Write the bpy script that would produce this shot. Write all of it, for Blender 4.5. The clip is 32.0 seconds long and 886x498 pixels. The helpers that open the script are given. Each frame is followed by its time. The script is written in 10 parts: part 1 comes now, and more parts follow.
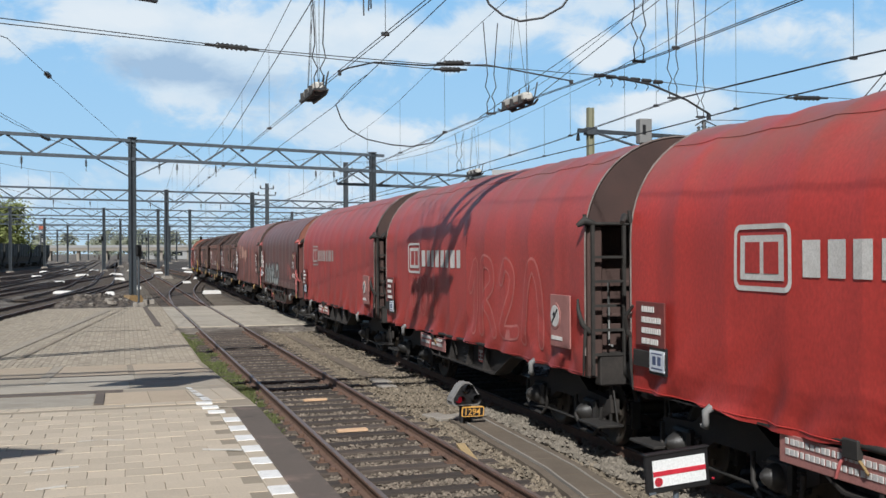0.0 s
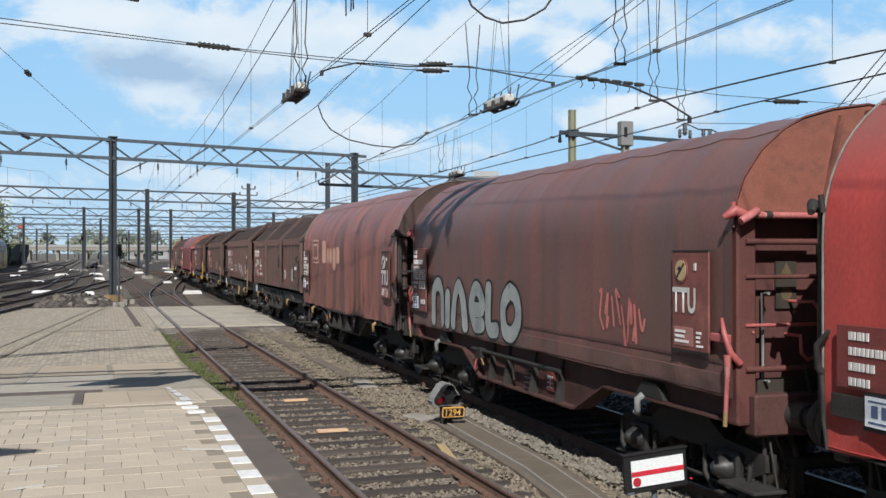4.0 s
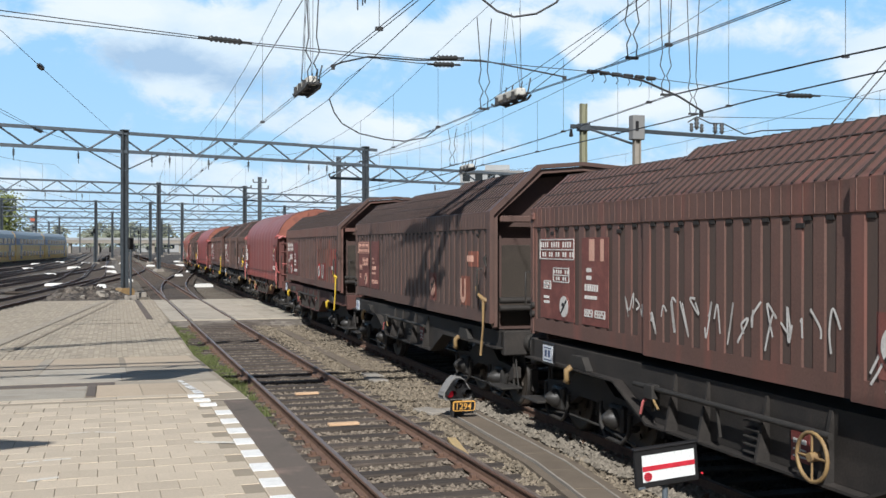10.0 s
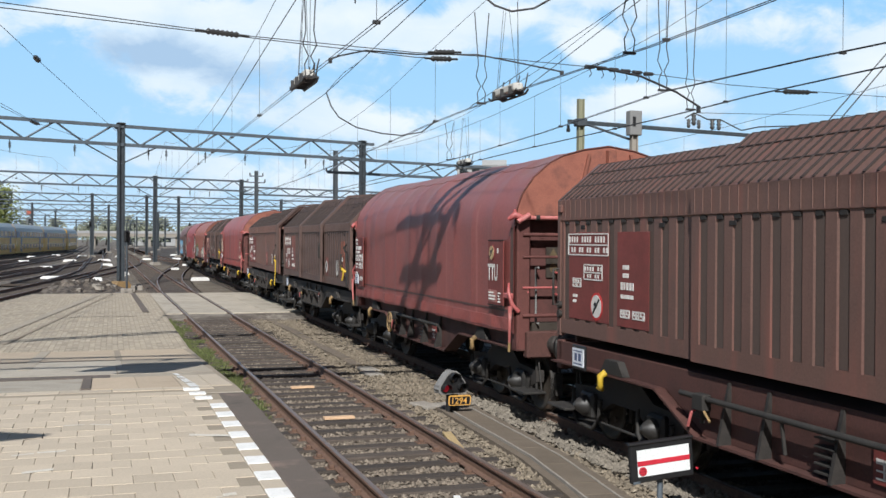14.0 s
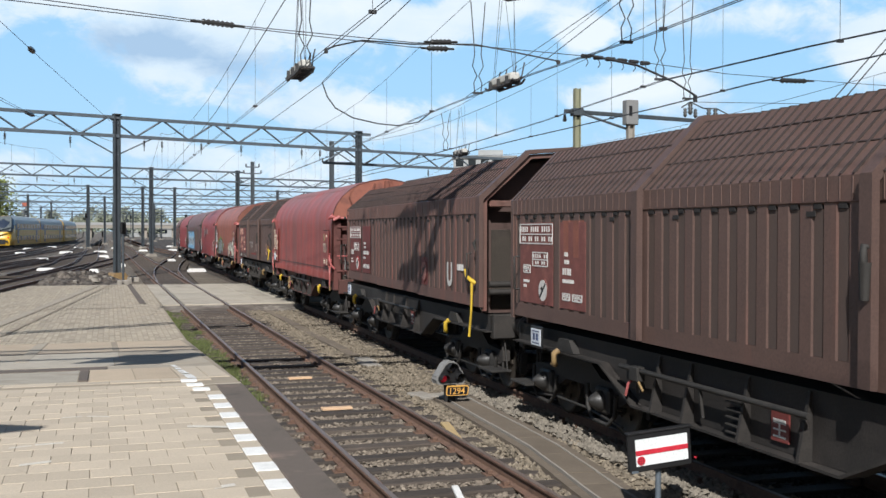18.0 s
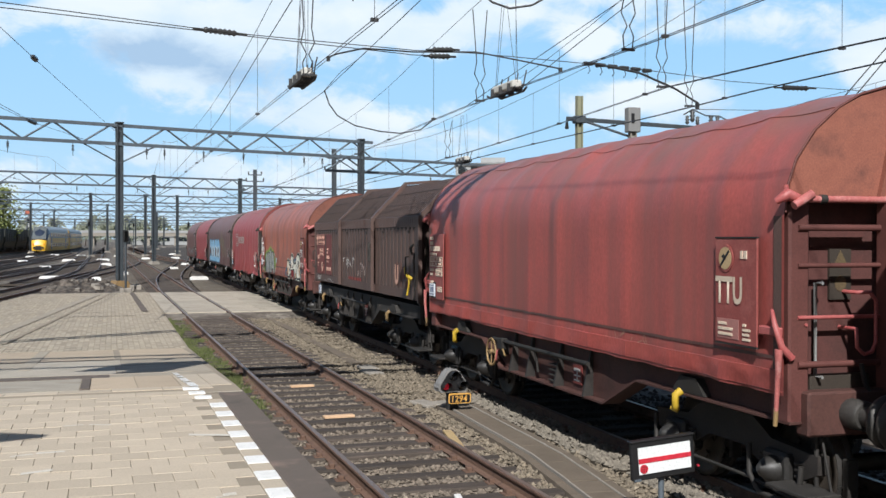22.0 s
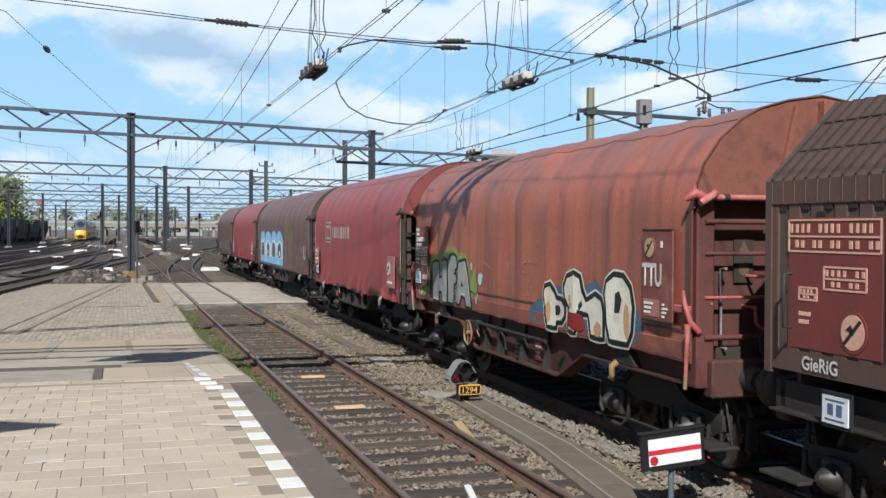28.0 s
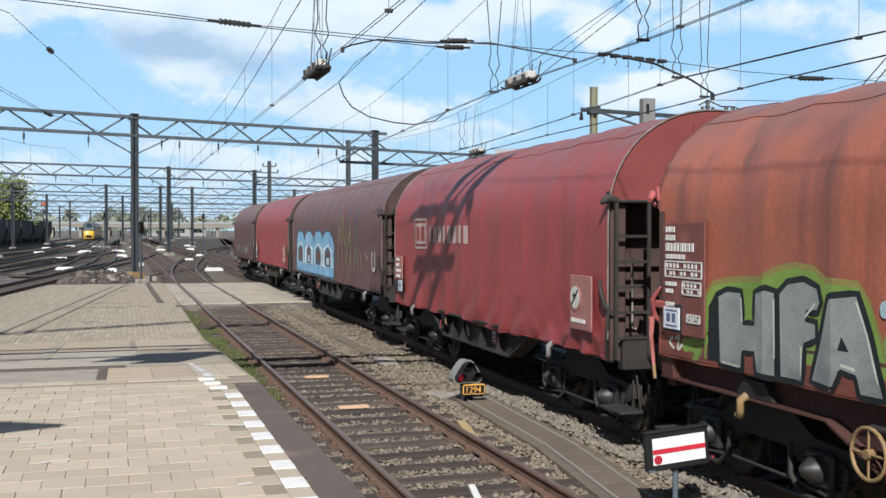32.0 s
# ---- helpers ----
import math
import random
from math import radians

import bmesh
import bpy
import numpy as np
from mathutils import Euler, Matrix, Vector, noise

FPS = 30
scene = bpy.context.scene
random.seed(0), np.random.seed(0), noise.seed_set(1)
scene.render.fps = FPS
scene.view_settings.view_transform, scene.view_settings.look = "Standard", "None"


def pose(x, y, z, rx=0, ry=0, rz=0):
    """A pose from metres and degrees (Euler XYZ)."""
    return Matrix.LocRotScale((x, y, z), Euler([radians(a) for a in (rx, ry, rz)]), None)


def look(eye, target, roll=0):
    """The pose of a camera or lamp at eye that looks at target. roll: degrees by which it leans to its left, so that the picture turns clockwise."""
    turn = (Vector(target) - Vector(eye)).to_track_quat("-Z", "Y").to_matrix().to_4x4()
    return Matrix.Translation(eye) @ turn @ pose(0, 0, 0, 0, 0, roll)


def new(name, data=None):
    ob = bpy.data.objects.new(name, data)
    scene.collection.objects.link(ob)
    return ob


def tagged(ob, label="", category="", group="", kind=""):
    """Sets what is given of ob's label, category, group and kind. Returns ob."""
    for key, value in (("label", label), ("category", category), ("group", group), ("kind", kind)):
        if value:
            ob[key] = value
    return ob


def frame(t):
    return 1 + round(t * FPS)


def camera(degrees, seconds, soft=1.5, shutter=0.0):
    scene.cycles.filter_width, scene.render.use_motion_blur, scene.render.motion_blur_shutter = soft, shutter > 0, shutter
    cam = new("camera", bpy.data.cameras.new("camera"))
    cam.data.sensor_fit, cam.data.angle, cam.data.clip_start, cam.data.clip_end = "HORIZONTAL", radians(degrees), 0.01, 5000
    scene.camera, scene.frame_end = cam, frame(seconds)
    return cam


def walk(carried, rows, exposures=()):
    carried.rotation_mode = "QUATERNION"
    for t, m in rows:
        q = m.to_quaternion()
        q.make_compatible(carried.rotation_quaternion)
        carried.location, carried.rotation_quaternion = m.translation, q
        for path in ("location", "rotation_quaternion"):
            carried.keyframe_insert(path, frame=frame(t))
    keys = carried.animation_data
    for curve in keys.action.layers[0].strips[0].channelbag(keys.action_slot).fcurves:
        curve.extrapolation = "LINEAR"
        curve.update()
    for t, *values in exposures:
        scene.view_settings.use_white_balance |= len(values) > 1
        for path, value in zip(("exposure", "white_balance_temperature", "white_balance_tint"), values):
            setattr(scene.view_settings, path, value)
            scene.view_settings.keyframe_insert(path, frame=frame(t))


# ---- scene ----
# One plan: x to the right across the tracks, y along the near track, z = 0 at the rail heads.
# ---- camera ----
EYE_Z = 2.53
cam = camera(45.5, 32.0, soft=1.5)


def view(t, yaw, pitch, roll, dx, dy, dz):
    """Seconds; heading, pitch and roll in degrees; sway of the hand-held camera in metres."""
    eye = Vector((dx, dy, EYE_Z + dz))
    a, b = radians(yaw), radians(pitch)
    return t, look(eye, eye + 10 * Vector((math.sin(a) * math.cos(b), math.cos(a) * math.cos(b), math.sin(b))), roll)


walk(cam, [
    view(0, 17.191, 0.116, -0.324, 0.001, 0.039, 0.004), view(0.5, 17.221, 0.161, -0.057, -0.004, 0.028, 0.004), view(1, 17.247, 0.217, 0.118, -0.003, 0.034, 0.001),
    view(1.5, 17.320, 0.274, 0.032, 0.006, 0.024, 0.000), view(2, 17.498, 0.262, -0.076, 0.001, 0.024, -0.001),
    view(2.5, 17.687, 0.168, -0.096, 0.001, 0.005, 0.004), view(3, 17.925, 0.134, -0.097, -0.001, -0.006, 0.007),
    view(3.5, 18.113, 0.188, -0.034, 0.004, 0.006, -0.001), view(5.5, 18.295, 0.120, -0.152, 0.002, 0.015, -0.003),
    view(6, 18.164, 0.084, -0.319, 0.008, 0.001, 0.004), view(6.5, 18.072, 0.108, -0.476, -0.004, -0.001, -0.001),
    view(7, 17.895, 0.062, -0.401, -0.002, -0.004, 0.001), view(7.5, 17.745, 0.009, -0.332, 0.002, 0.015, -0.001),
    view(8, 17.717, -0.017, -0.137, -0.005, 0.008, 0.004), view(8.5, 17.715, -0.050, -0.170, -0.007, -0.003, 0.000),
    view(9, 17.678, -0.092, -0.000, 0.000, 0.000, -0.000), view(9.5, 17.624, -0.110, -0.033, 0.003, 0.000, 0.004),
    view(10, 17.596, -0.166, 0.055, -0.008, 0.000, 0.004), view(10.5, 17.552, -0.180, 0.017, -0.001, 0.018, -0.003),
    view(11, 17.562, -0.259, -0.029, -0.002, 0.016, -0.006), view(11.5, 17.533, -0.286, -0.161, -0.001, 0.016, -0.006),
    view(12, 17.558, -0.273, -0.254, 0.000, 0.010, 0.001), view(12.5, 17.629, -0.272, -0.127, -0.007, 0.012, 0.003),
    view(13, 17.652, -0.266, 0.028, 0.009, 0.023, -0.005), view(13.5, 17.694, -0.354, 0.193, 0.005, 0.016, -0.003),
    view(14, 17.781, -0.443, 0.338, -0.002, 0.007, -0.005), view(14.5, 17.857, -0.539, 0.335, -0.000, 0.027, 0.001),
    view(16.5, 18.032, -0.780, 0.300, 0.002, 0.026, -0.009), view(17, 18.037, -0.825, 0.093, 0.006, 0.036, -0.005),
    view(17.5, 17.993, -0.881, 0.003, 0.003, 0.033, -0.004), view(18, 17.969, -0.969, 0.116, -0.004, 0.030, -0.006),
    view(18.5, 17.984, -1.086, 0.160, 0.007, 0.046, -0.006), view(19, 17.941, -1.175, 0.230, -0.008, 0.036, -0.004),
    view(19.5, 17.885, -1.207, 0.180, 0.001, 0.033, -0.003), view(20, 17.864, -1.142, 0.171, 0.002, 0.025, 0.000),
    view(20.5, 17.845, -0.968, 0.143, 0.005, 0.016, -0.006), view(21, 17.823, -0.817, 0.173, -0.003, 0.014, 0.001),
    view(21.5, 17.821, -0.648, 0.059, 0.009, 0.045, -0.006), view(22, 17.837, -0.559, 0.055, 0.004, 0.041, -0.005),
    view(22.5, 17.891, -0.532, 0.067, -0.001, 0.031, -0.005), view(23, 17.932, -0.594, 0.088, 0.004, 0.044, -0.006),
    view(23.5, 17.878, -0.713, 0.112, 0.004, 0.043, -0.008), view(24, 17.790, -0.778, 0.154, 0.004, 0.044, -0.012),
    view(24.5, 17.724, -0.815, 0.040, -0.000, 0.038, -0.008), view(25, 17.639, -0.777, 0.119, -0.000, 0.028, -0.005),
    view(25.5, 17.546, -0.719, 0.129, -0.003, 0.011, -0.003), view(27.5, 17.273, -0.904, 0.105, -0.009, 0.025, -0.002),
    view(28, 17.270, -1.016, 0.223, -0.004, 0.031, -0.006), view(28.5, 17.262, -1.135, 0.327, -0.014, 0.034, -0.003),
    view(29, 17.219, -1.256, 0.346, -0.007, 0.032, -0.001), view(29.5, 17.169, -1.277, 0.338, -0.006, 0.020, -0.004),
    view(30, 17.129, -1.229, 0.281, -0.008, 0.016, -0.007), view(30.5, 17.137, -1.133, 0.276, -0.010, 0.025, -0.009),
    view(31, 17.088, -1.053, 0.143, -0.006, 0.017, -0.005), view(31.5, 17.098, -1.014, 0.084, -0.006, 0.019, 0.001),
    view(32, 17.075, -1.028, 0.053, -0.002, 0.031, -0.009),
], [(0, -0.20, 6200, 10), (3, -0.15, 6200, 10), (6, -0.07, 6200, 10), (9, 0.00, 6200, 10), (32, 0.00, 6200, 10)])

# ---- light ----
SUN_TO = Vector((-0.50, -1.09, 1.0)).normalized()
world = bpy.data.worlds.new("world")
scene.world = world
world.use_nodes = True
wn = world.node_tree.nodes
sky = wn.new("ShaderNodeTexSky")
sky.sky_type = "NISHITA"
sky.sun_disc = False
sky.sun_elevation = math.asin(SUN_TO.z)
sky.sun_rotation = math.atan2(SUN_TO.x, SUN_TO.y)
world.node_tree.links.new(sky.outputs[0], wn["Background"].inputs[0])
wn["Background"].inputs[1].default_value = 0.047
sun = new("sun", bpy.data.lights.new("sun", "SUN"))
sun.data.energy, sun.data.angle, sun.data.color = 5.6, radians(0.53), (1.0, 0.965, 0.905)
sun.matrix_world = look(SUN_TO * 50, (0, 0, 0))
scene.view_settings.exposure = 0.0


# ---- mesh builder ----
class MB:
    """Collects vertices and faces of one mesh."""

    def __init__(self):
        self.v, self.f, self.s = [], [], []

    def face(self, pts, smooth=False):
        n = len(self.v)
        self.v += [tuple(p) for p in pts]
        self.f.append(tuple(range(n, n + len(pts))))
        self.s.append(smooth)

    def add(self, verts, faces, smooth=False):
        n = len(self.v)
        self.v += [tuple(p) for p in verts]
        self.f += [tuple(i + n for i in f) for f in faces]
        self.s += [smooth] * len(faces)
        return self

    def box(self, x0, x1, y0, y1, z0, z1, c=0.0, m=None):
        if c:
            vs, idx = [], {}
            for sx, xx in ((0, x0), (1, x1)):
                for sy, yy in ((0, y0), (1, y1)):
                    for sz, zz in ((0, z0), (1, z1)):
                        dx, dy, dz = (c if sx == 0 else -c), (c if sy == 0 else -c), (c if sz == 0 else -c)
                        for ax, p in enumerate(((xx, yy + dy, zz + dz), (xx + dx, yy, zz + dz), (xx + dx, yy + dy, zz))):
                            idx[sx, sy, sz, ax] = len(vs)
                            vs.append(p)
            k = lambda a, b, d, ax: idx[a, b, d, ax]
            fs = []
            for s in (0, 1):
                q = [k(s, 0, 0, 0), k(s, 0, 1, 0), k(s, 1, 1, 0), k(s, 1, 0, 0)]
                fs.append(q if s == 0 else q[::-1])
                q = [k(0, s, 0, 1), k(1, s, 0, 1), k(1, s, 1, 1), k(0, s, 1, 1)]
                fs.append(q if s == 0 else q[::-1])
                q = [k(0, 0, s, 2), k(0, 1, s, 2), k(1, 1, s, 2), k(1, 0, s, 2)]
                fs.append(q if s == 0 else q[::-1])
            for a in (0, 1):
                for b in (0, 1):
                    e = [(k(a, b, 0, 0), k(a, b, 1, 0), k(a, b, 1, 1), k(a, b, 0, 1)),
                         (k(a, 0, b, 2), k(a, 1, b, 2), k(a, 1, b, 0), k(a, 0, b, 0)),
                         (k(0, a, b, 1), k(1, a, b, 1), k(1, a, b, 2), k(0, a, b, 2))]
                    for j, q in enumerate(e):
                        fs.append(q if ((a + b + j) % 2 == 0) else q[::-1])
                    for d in (0, 1):
                        q = (k(a, b, d, 0), k(a, b, d, 1), k(a, b, d, 2))
                        fs.append(q if (a + b + d) % 2 else q[::-1])
        else:
            vs = [(x, y, z) for x in (x0, x1) for y in (y0, y1) for z in (z0, z1)]
            fs = [(0, 1, 3, 2), (4, 6, 7, 5), (0, 4, 5, 1), (2, 3, 7, 6), (0, 2, 6, 4), (1, 5, 7, 3)]
        if m is not None:
            vs = [m @ Vector(p) for p in vs]
        return self.add(vs, fs)

    def prism(self, prof, axis, a, b, smooth=False, caps=True):
        """A closed outline drawn along an axis: 'x' takes (y, z), 'y' takes (x, z), 'z' takes (x, y)."""
        mk = {"x": lambda p, t: (t, p[0], p[1]), "y": lambda p, t: (p[0], t, p[1]), "z": lambda p, t: (p[0], p[1], t)}[axis]
        n = len(prof)
        self.add([mk(p, a) for p in prof] + [mk(p, b) for p in prof], [(i, (i + 1) % n, n + (i + 1) % n, n + i) for i in range(n)], smooth)
        if caps:
            self.face([mk(p, a) for p in prof][::-1])
            self.face([mk(p, b) for p in prof])
        return self

    def tube(self, pts, r, n=6, caps=True, smooth=True):
        pts = [Vector(p) for p in pts]
        rings = []
        side = None
        for i, p in enumerate(pts):
            d = (pts[min(i + 1, len(pts) - 1)] - pts[max(i - 1, 0)])
            d = d.normalized() if d.length > 1e-9 else Vector((0, 0, 1))
            ref = side if side is not None else (Vector((0, 0, 1)) if abs(d.z) < 0.9 else Vector((1, 0, 0)))
            u = ref - d * ref.dot(d)
            u = u.normalized() if u.length > 1e-6 else d.orthogonal().normalized()
            side = u
            w = d.cross(u)
            rr = r[i] if isinstance(r, (list, tuple)) else r
            rings.append([p + rr * (u * math.cos(2 * math.pi * k / n) + w * math.sin(2 * math.pi * k / n)) for k in range(n)])
        vs = [q for ring in rings for q in ring]
        fs = [(i * n + k, i * n + (k + 1) % n, (i + 1) * n + (k + 1) % n, (i + 1) * n + k) for i in range(len(pts) - 1) for k in range(n)]
        self.add(vs, fs, smooth)
        if caps:
            self.face(rings[0][::-1])
            self.face(rings[-1])
        return self

    def cyl(self, p, q, r, n=12):
        return self.tube([p, q], r, n)

    def mesh(self, name):
        me = bpy.data.meshes.new(name)
        me.from_pydata(self.v, [], self.f)
        me.polygons.foreach_set("use_smooth", self.s)
        me.update()
        return me


def bevelled(me, w, seg=2):
    bm = bmesh.new()
    bm.from_mesh(me)
    bmesh.ops.bevel(bm, geom=[e for e in bm.edges if len(e.link_faces) == 2 and e.calc_face_angle(0) > 0.5], offset=w, segments=seg, affect="EDGES", clamp_overlap=True)
    bm.to_mesh(me)
    bm.free()
    return me


def thing(name, mb, material, label, category, group="", kind="", loc=(0, 0, 0)):
    me = mb.mesh(name) if isinstance(mb, MB) else mb
    ob = new(name, me)
    if material and not me.materials:
        me.materials.append(material)
    ob.location = loc
    return tagged(ob, label, category, group, kind)


def empty(name, label, category, group="", kind="", m=None):
    ob = new(name)
    ob.empty_display_size = 0.3
    if m is not None:
        ob.matrix_basis = m
    return tagged(ob, label, category, group, kind)


def part(name, mb, material, parent, label="", loc=None, m=None):
    """One mesh object under a thing or under a part."""
    me = mb.mesh(name) if isinstance(mb, MB) else mb
    if material and not me.materials:
        me.materials.append(material)
    ob = new(name, me)
    ob.parent = parent
    if loc is not None:
        ob.location = loc
    if m is not None:
        ob.matrix_basis = m
    if label:
        ob["label"] = label
    return ob


def letters(text, size, depth=0.0, bold=0.02):
    """A mesh of upright letters in the x-z plane, starting at the origin."""
    cu = bpy.data.curves.new("letters", "FONT")
    cu.body, cu.size, cu.extrude, cu.offset = text, size, depth, size * bold
    cu.resolution_u = 3
    ob = bpy.data.objects.new("letters", cu)
    me = bpy.data.meshes.new_from_object(ob)
    bpy.data.objects.remove(ob)
    bpy.data.curves.remove(cu)
    me.transform(Matrix.Rotation(radians(90), 4, "X"))
    return me


# ---- materials ----
def mat(name, base, rough=0.8, metal=0.0, vary=(), scale=4.0, mix=0.5, fine=60.0, bump=0.15, bump_dist=0.01, spec=0.5, stretch=(1, 1, 1),
        streak=None, random_tint=0.0, island=False, detail=6.0, top_tint=None):
    """Base colour, broken by stains of the colours in vary and by a fine grain, with relief from both."""
    m = bpy.data.materials.new(name)
    m.use_nodes = True
    nt = m.node_tree
    N, L = nt.nodes, nt.links
    bsdf = N["Principled BSDF"]
    bsdf.inputs["Roughness"].default_value = rough
    bsdf.inputs["Metallic"].default_value = metal
    bsdf.inputs["Specular IOR Level"].default_value = spec
    tc = N.new("ShaderNodeTexCoord")
    mp = N.new("ShaderNodeMapping")
    mp.inputs["Scale"].default_value = stretch
    L.new(tc.outputs["Object"], mp.inputs["Vector"])
    vec = mp.outputs["Vector"]
    oi = None
    if random_tint or island:
        oi = N.new("ShaderNodeNewGeometry" if island else "ShaderNodeObjectInfo")
        rnd = oi.outputs["Random Per Island" if island else "Random"]
        off = N.new("ShaderNodeVectorMath")
        off.operation = "ADD"
        sc = N.new("ShaderNodeMath")
        sc.operation = "MULTIPLY"
        sc.inputs[1].default_value = 37.0
        L.new(rnd, sc.inputs[0])
        cx = N.new("ShaderNodeCombineXYZ")
        L.new(sc.outputs[0], cx.inputs[0])
        L.new(sc.outputs[0], cx.inputs[2])
        L.new(vec, off.inputs[0])
        L.new(cx.outputs[0], off.inputs[1])
        vec = off.outputs[0]
    big = N.new("ShaderNodeTexNoise")
    big.inputs["Scale"].default_value, big.inputs["Detail"].default_value = scale, detail
    big.inputs["Roughness"].default_value = 0.62
    L.new(vec, big.inputs["Vector"])
    small = N.new("ShaderNodeTexNoise")
    small.inputs["Scale"].default_value, small.inputs["Detail"].default_value = fine, 3
    L.new(vec, small.inputs["Vector"])
    col = None
    ramp = N.new("ShaderNodeValToRGB")
    cols = [base, *vary] if vary else [tuple(c * 0.82 for c in base), base, tuple(min(1, c * 1.15) for c in base)]
    els = ramp.color_ramp.elements
    lo, hi = 0.5 - 0.32 * mix - 0.05, 0.5 + 0.32 * mix + 0.05
    els[0].position, els[0].color = lo, (*cols[0], 1)
    els[1].position, els[1].color = hi, (*cols[-1], 1)
    for i, c in enumerate(cols[1:-1]):
        e = els.new(lo + (hi - lo) * (i + 1) / (len(cols) - 1))
        e.color = (*c, 1)
    L.new(big.outputs["Fac"], ramp.inputs["Fac"])
    col = ramp.outputs["Color"]

    def mixed(kind, fac, a, b):
        x = N.new("ShaderNodeMix")
        x.data_type, x.blend_type = "RGBA", kind
        for sock, val in ((x.inputs[0], fac), (x.inputs[6], a), (x.inputs[7], b)):
            if isinstance(val, (int, float)):
                sock.default_value = val
            elif isinstance(val, tuple):
                sock.default_value = (*val, 1)
            else:
                L.new(val, sock)
        return x.outputs[2]

    grain = N.new("ShaderNodeMapRange")
    grain.inputs[1].default_value, grain.inputs[2].default_value = 0.25, 0.75
    grain.inputs[3].default_value, grain.inputs[4].default_value = 0.78, 1.18
    L.new(small.outputs["Fac"], grain.inputs[0])
    col = mixed("MULTIPLY", 0.8, col, grain.outputs[0])
    if streak:
        scol, sx, sz, lo2, hi2 = streak
        mp2 = N.new("ShaderNodeMapping")
        mp2.inputs["Scale"].default_value = (sx, sx, sz)
        L.new(tc.outputs["Object"], mp2.inputs["Vector"])
        sn = N.new("ShaderNodeTexNoise")
        sn.inputs["Scale"].default_value, sn.inputs["Detail"].default_value = 1.0, 4
        L.new(mp2.outputs[0], sn.inputs["Vector"])
        mr = N.new("ShaderNodeMapRange")
        mr.inputs[1].default_value, mr.inputs[2].default_value = lo2, hi2
        L.new(sn.outputs["Fac"], mr.inputs[0])
        col = mixed("MIX", mr.outputs[0], col, scol)
    if top_tint:  # a second colour in patches, stronger towards the top of a cover
        dcol, dz0, dz1, amount = top_tint
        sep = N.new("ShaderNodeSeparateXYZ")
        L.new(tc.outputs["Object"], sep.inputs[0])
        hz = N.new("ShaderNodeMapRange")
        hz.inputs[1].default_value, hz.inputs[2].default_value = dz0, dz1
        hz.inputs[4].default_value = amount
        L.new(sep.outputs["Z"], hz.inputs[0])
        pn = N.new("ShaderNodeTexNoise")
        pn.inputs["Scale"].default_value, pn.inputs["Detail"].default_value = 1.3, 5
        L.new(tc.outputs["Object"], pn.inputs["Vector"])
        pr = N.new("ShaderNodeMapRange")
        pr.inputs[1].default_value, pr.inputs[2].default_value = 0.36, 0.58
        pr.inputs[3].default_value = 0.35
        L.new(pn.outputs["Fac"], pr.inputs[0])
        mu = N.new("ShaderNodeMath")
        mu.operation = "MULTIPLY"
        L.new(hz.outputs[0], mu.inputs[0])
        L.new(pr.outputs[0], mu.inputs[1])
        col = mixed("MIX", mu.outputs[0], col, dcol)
    if random_tint or island:
        tr = N.new("ShaderNodeMapRange")
        tr.inputs[3].default_value, tr.inputs[4].default_value = 1 - (random_tint or 0.2), 1 + (random_tint or 0.2)
        L.new(oi.outputs["Random Per Island" if island else "Random"], tr.inputs[0])
        col = mixed("MULTIPLY", 1.0, col, tr.outputs[0])
    L.new(col, bsdf.inputs["Base Color"])
    if rough > 0.15:
        rr = N.new("ShaderNodeMapRange")
        rr.inputs[3].default_value, rr.inputs[4].default_value = max(0.05, rough - 0.12), min(1, rough + 0.1)
        L.new(big.outputs["Fac"], rr.inputs[0])
        L.new(rr.outputs[0], bsdf.inputs["Roughness"])
    if bump:
        ad = N.new("ShaderNodeMath")
        ad.operation = "ADD"
        L.new(big.outputs["Fac"], ad.inputs[0])
        L.new(small.outputs["Fac"], ad.inputs[1])
        bp = N.new("ShaderNodeBump")
        bp.inputs["Strength"].default_value, bp.inputs["Distance"].default_value = bump, bump_dist
        L.new(ad.outputs[0], bp.inputs["Height"])
        L.new(bp.outputs[0], bsdf.inputs["Normal"])
    return m


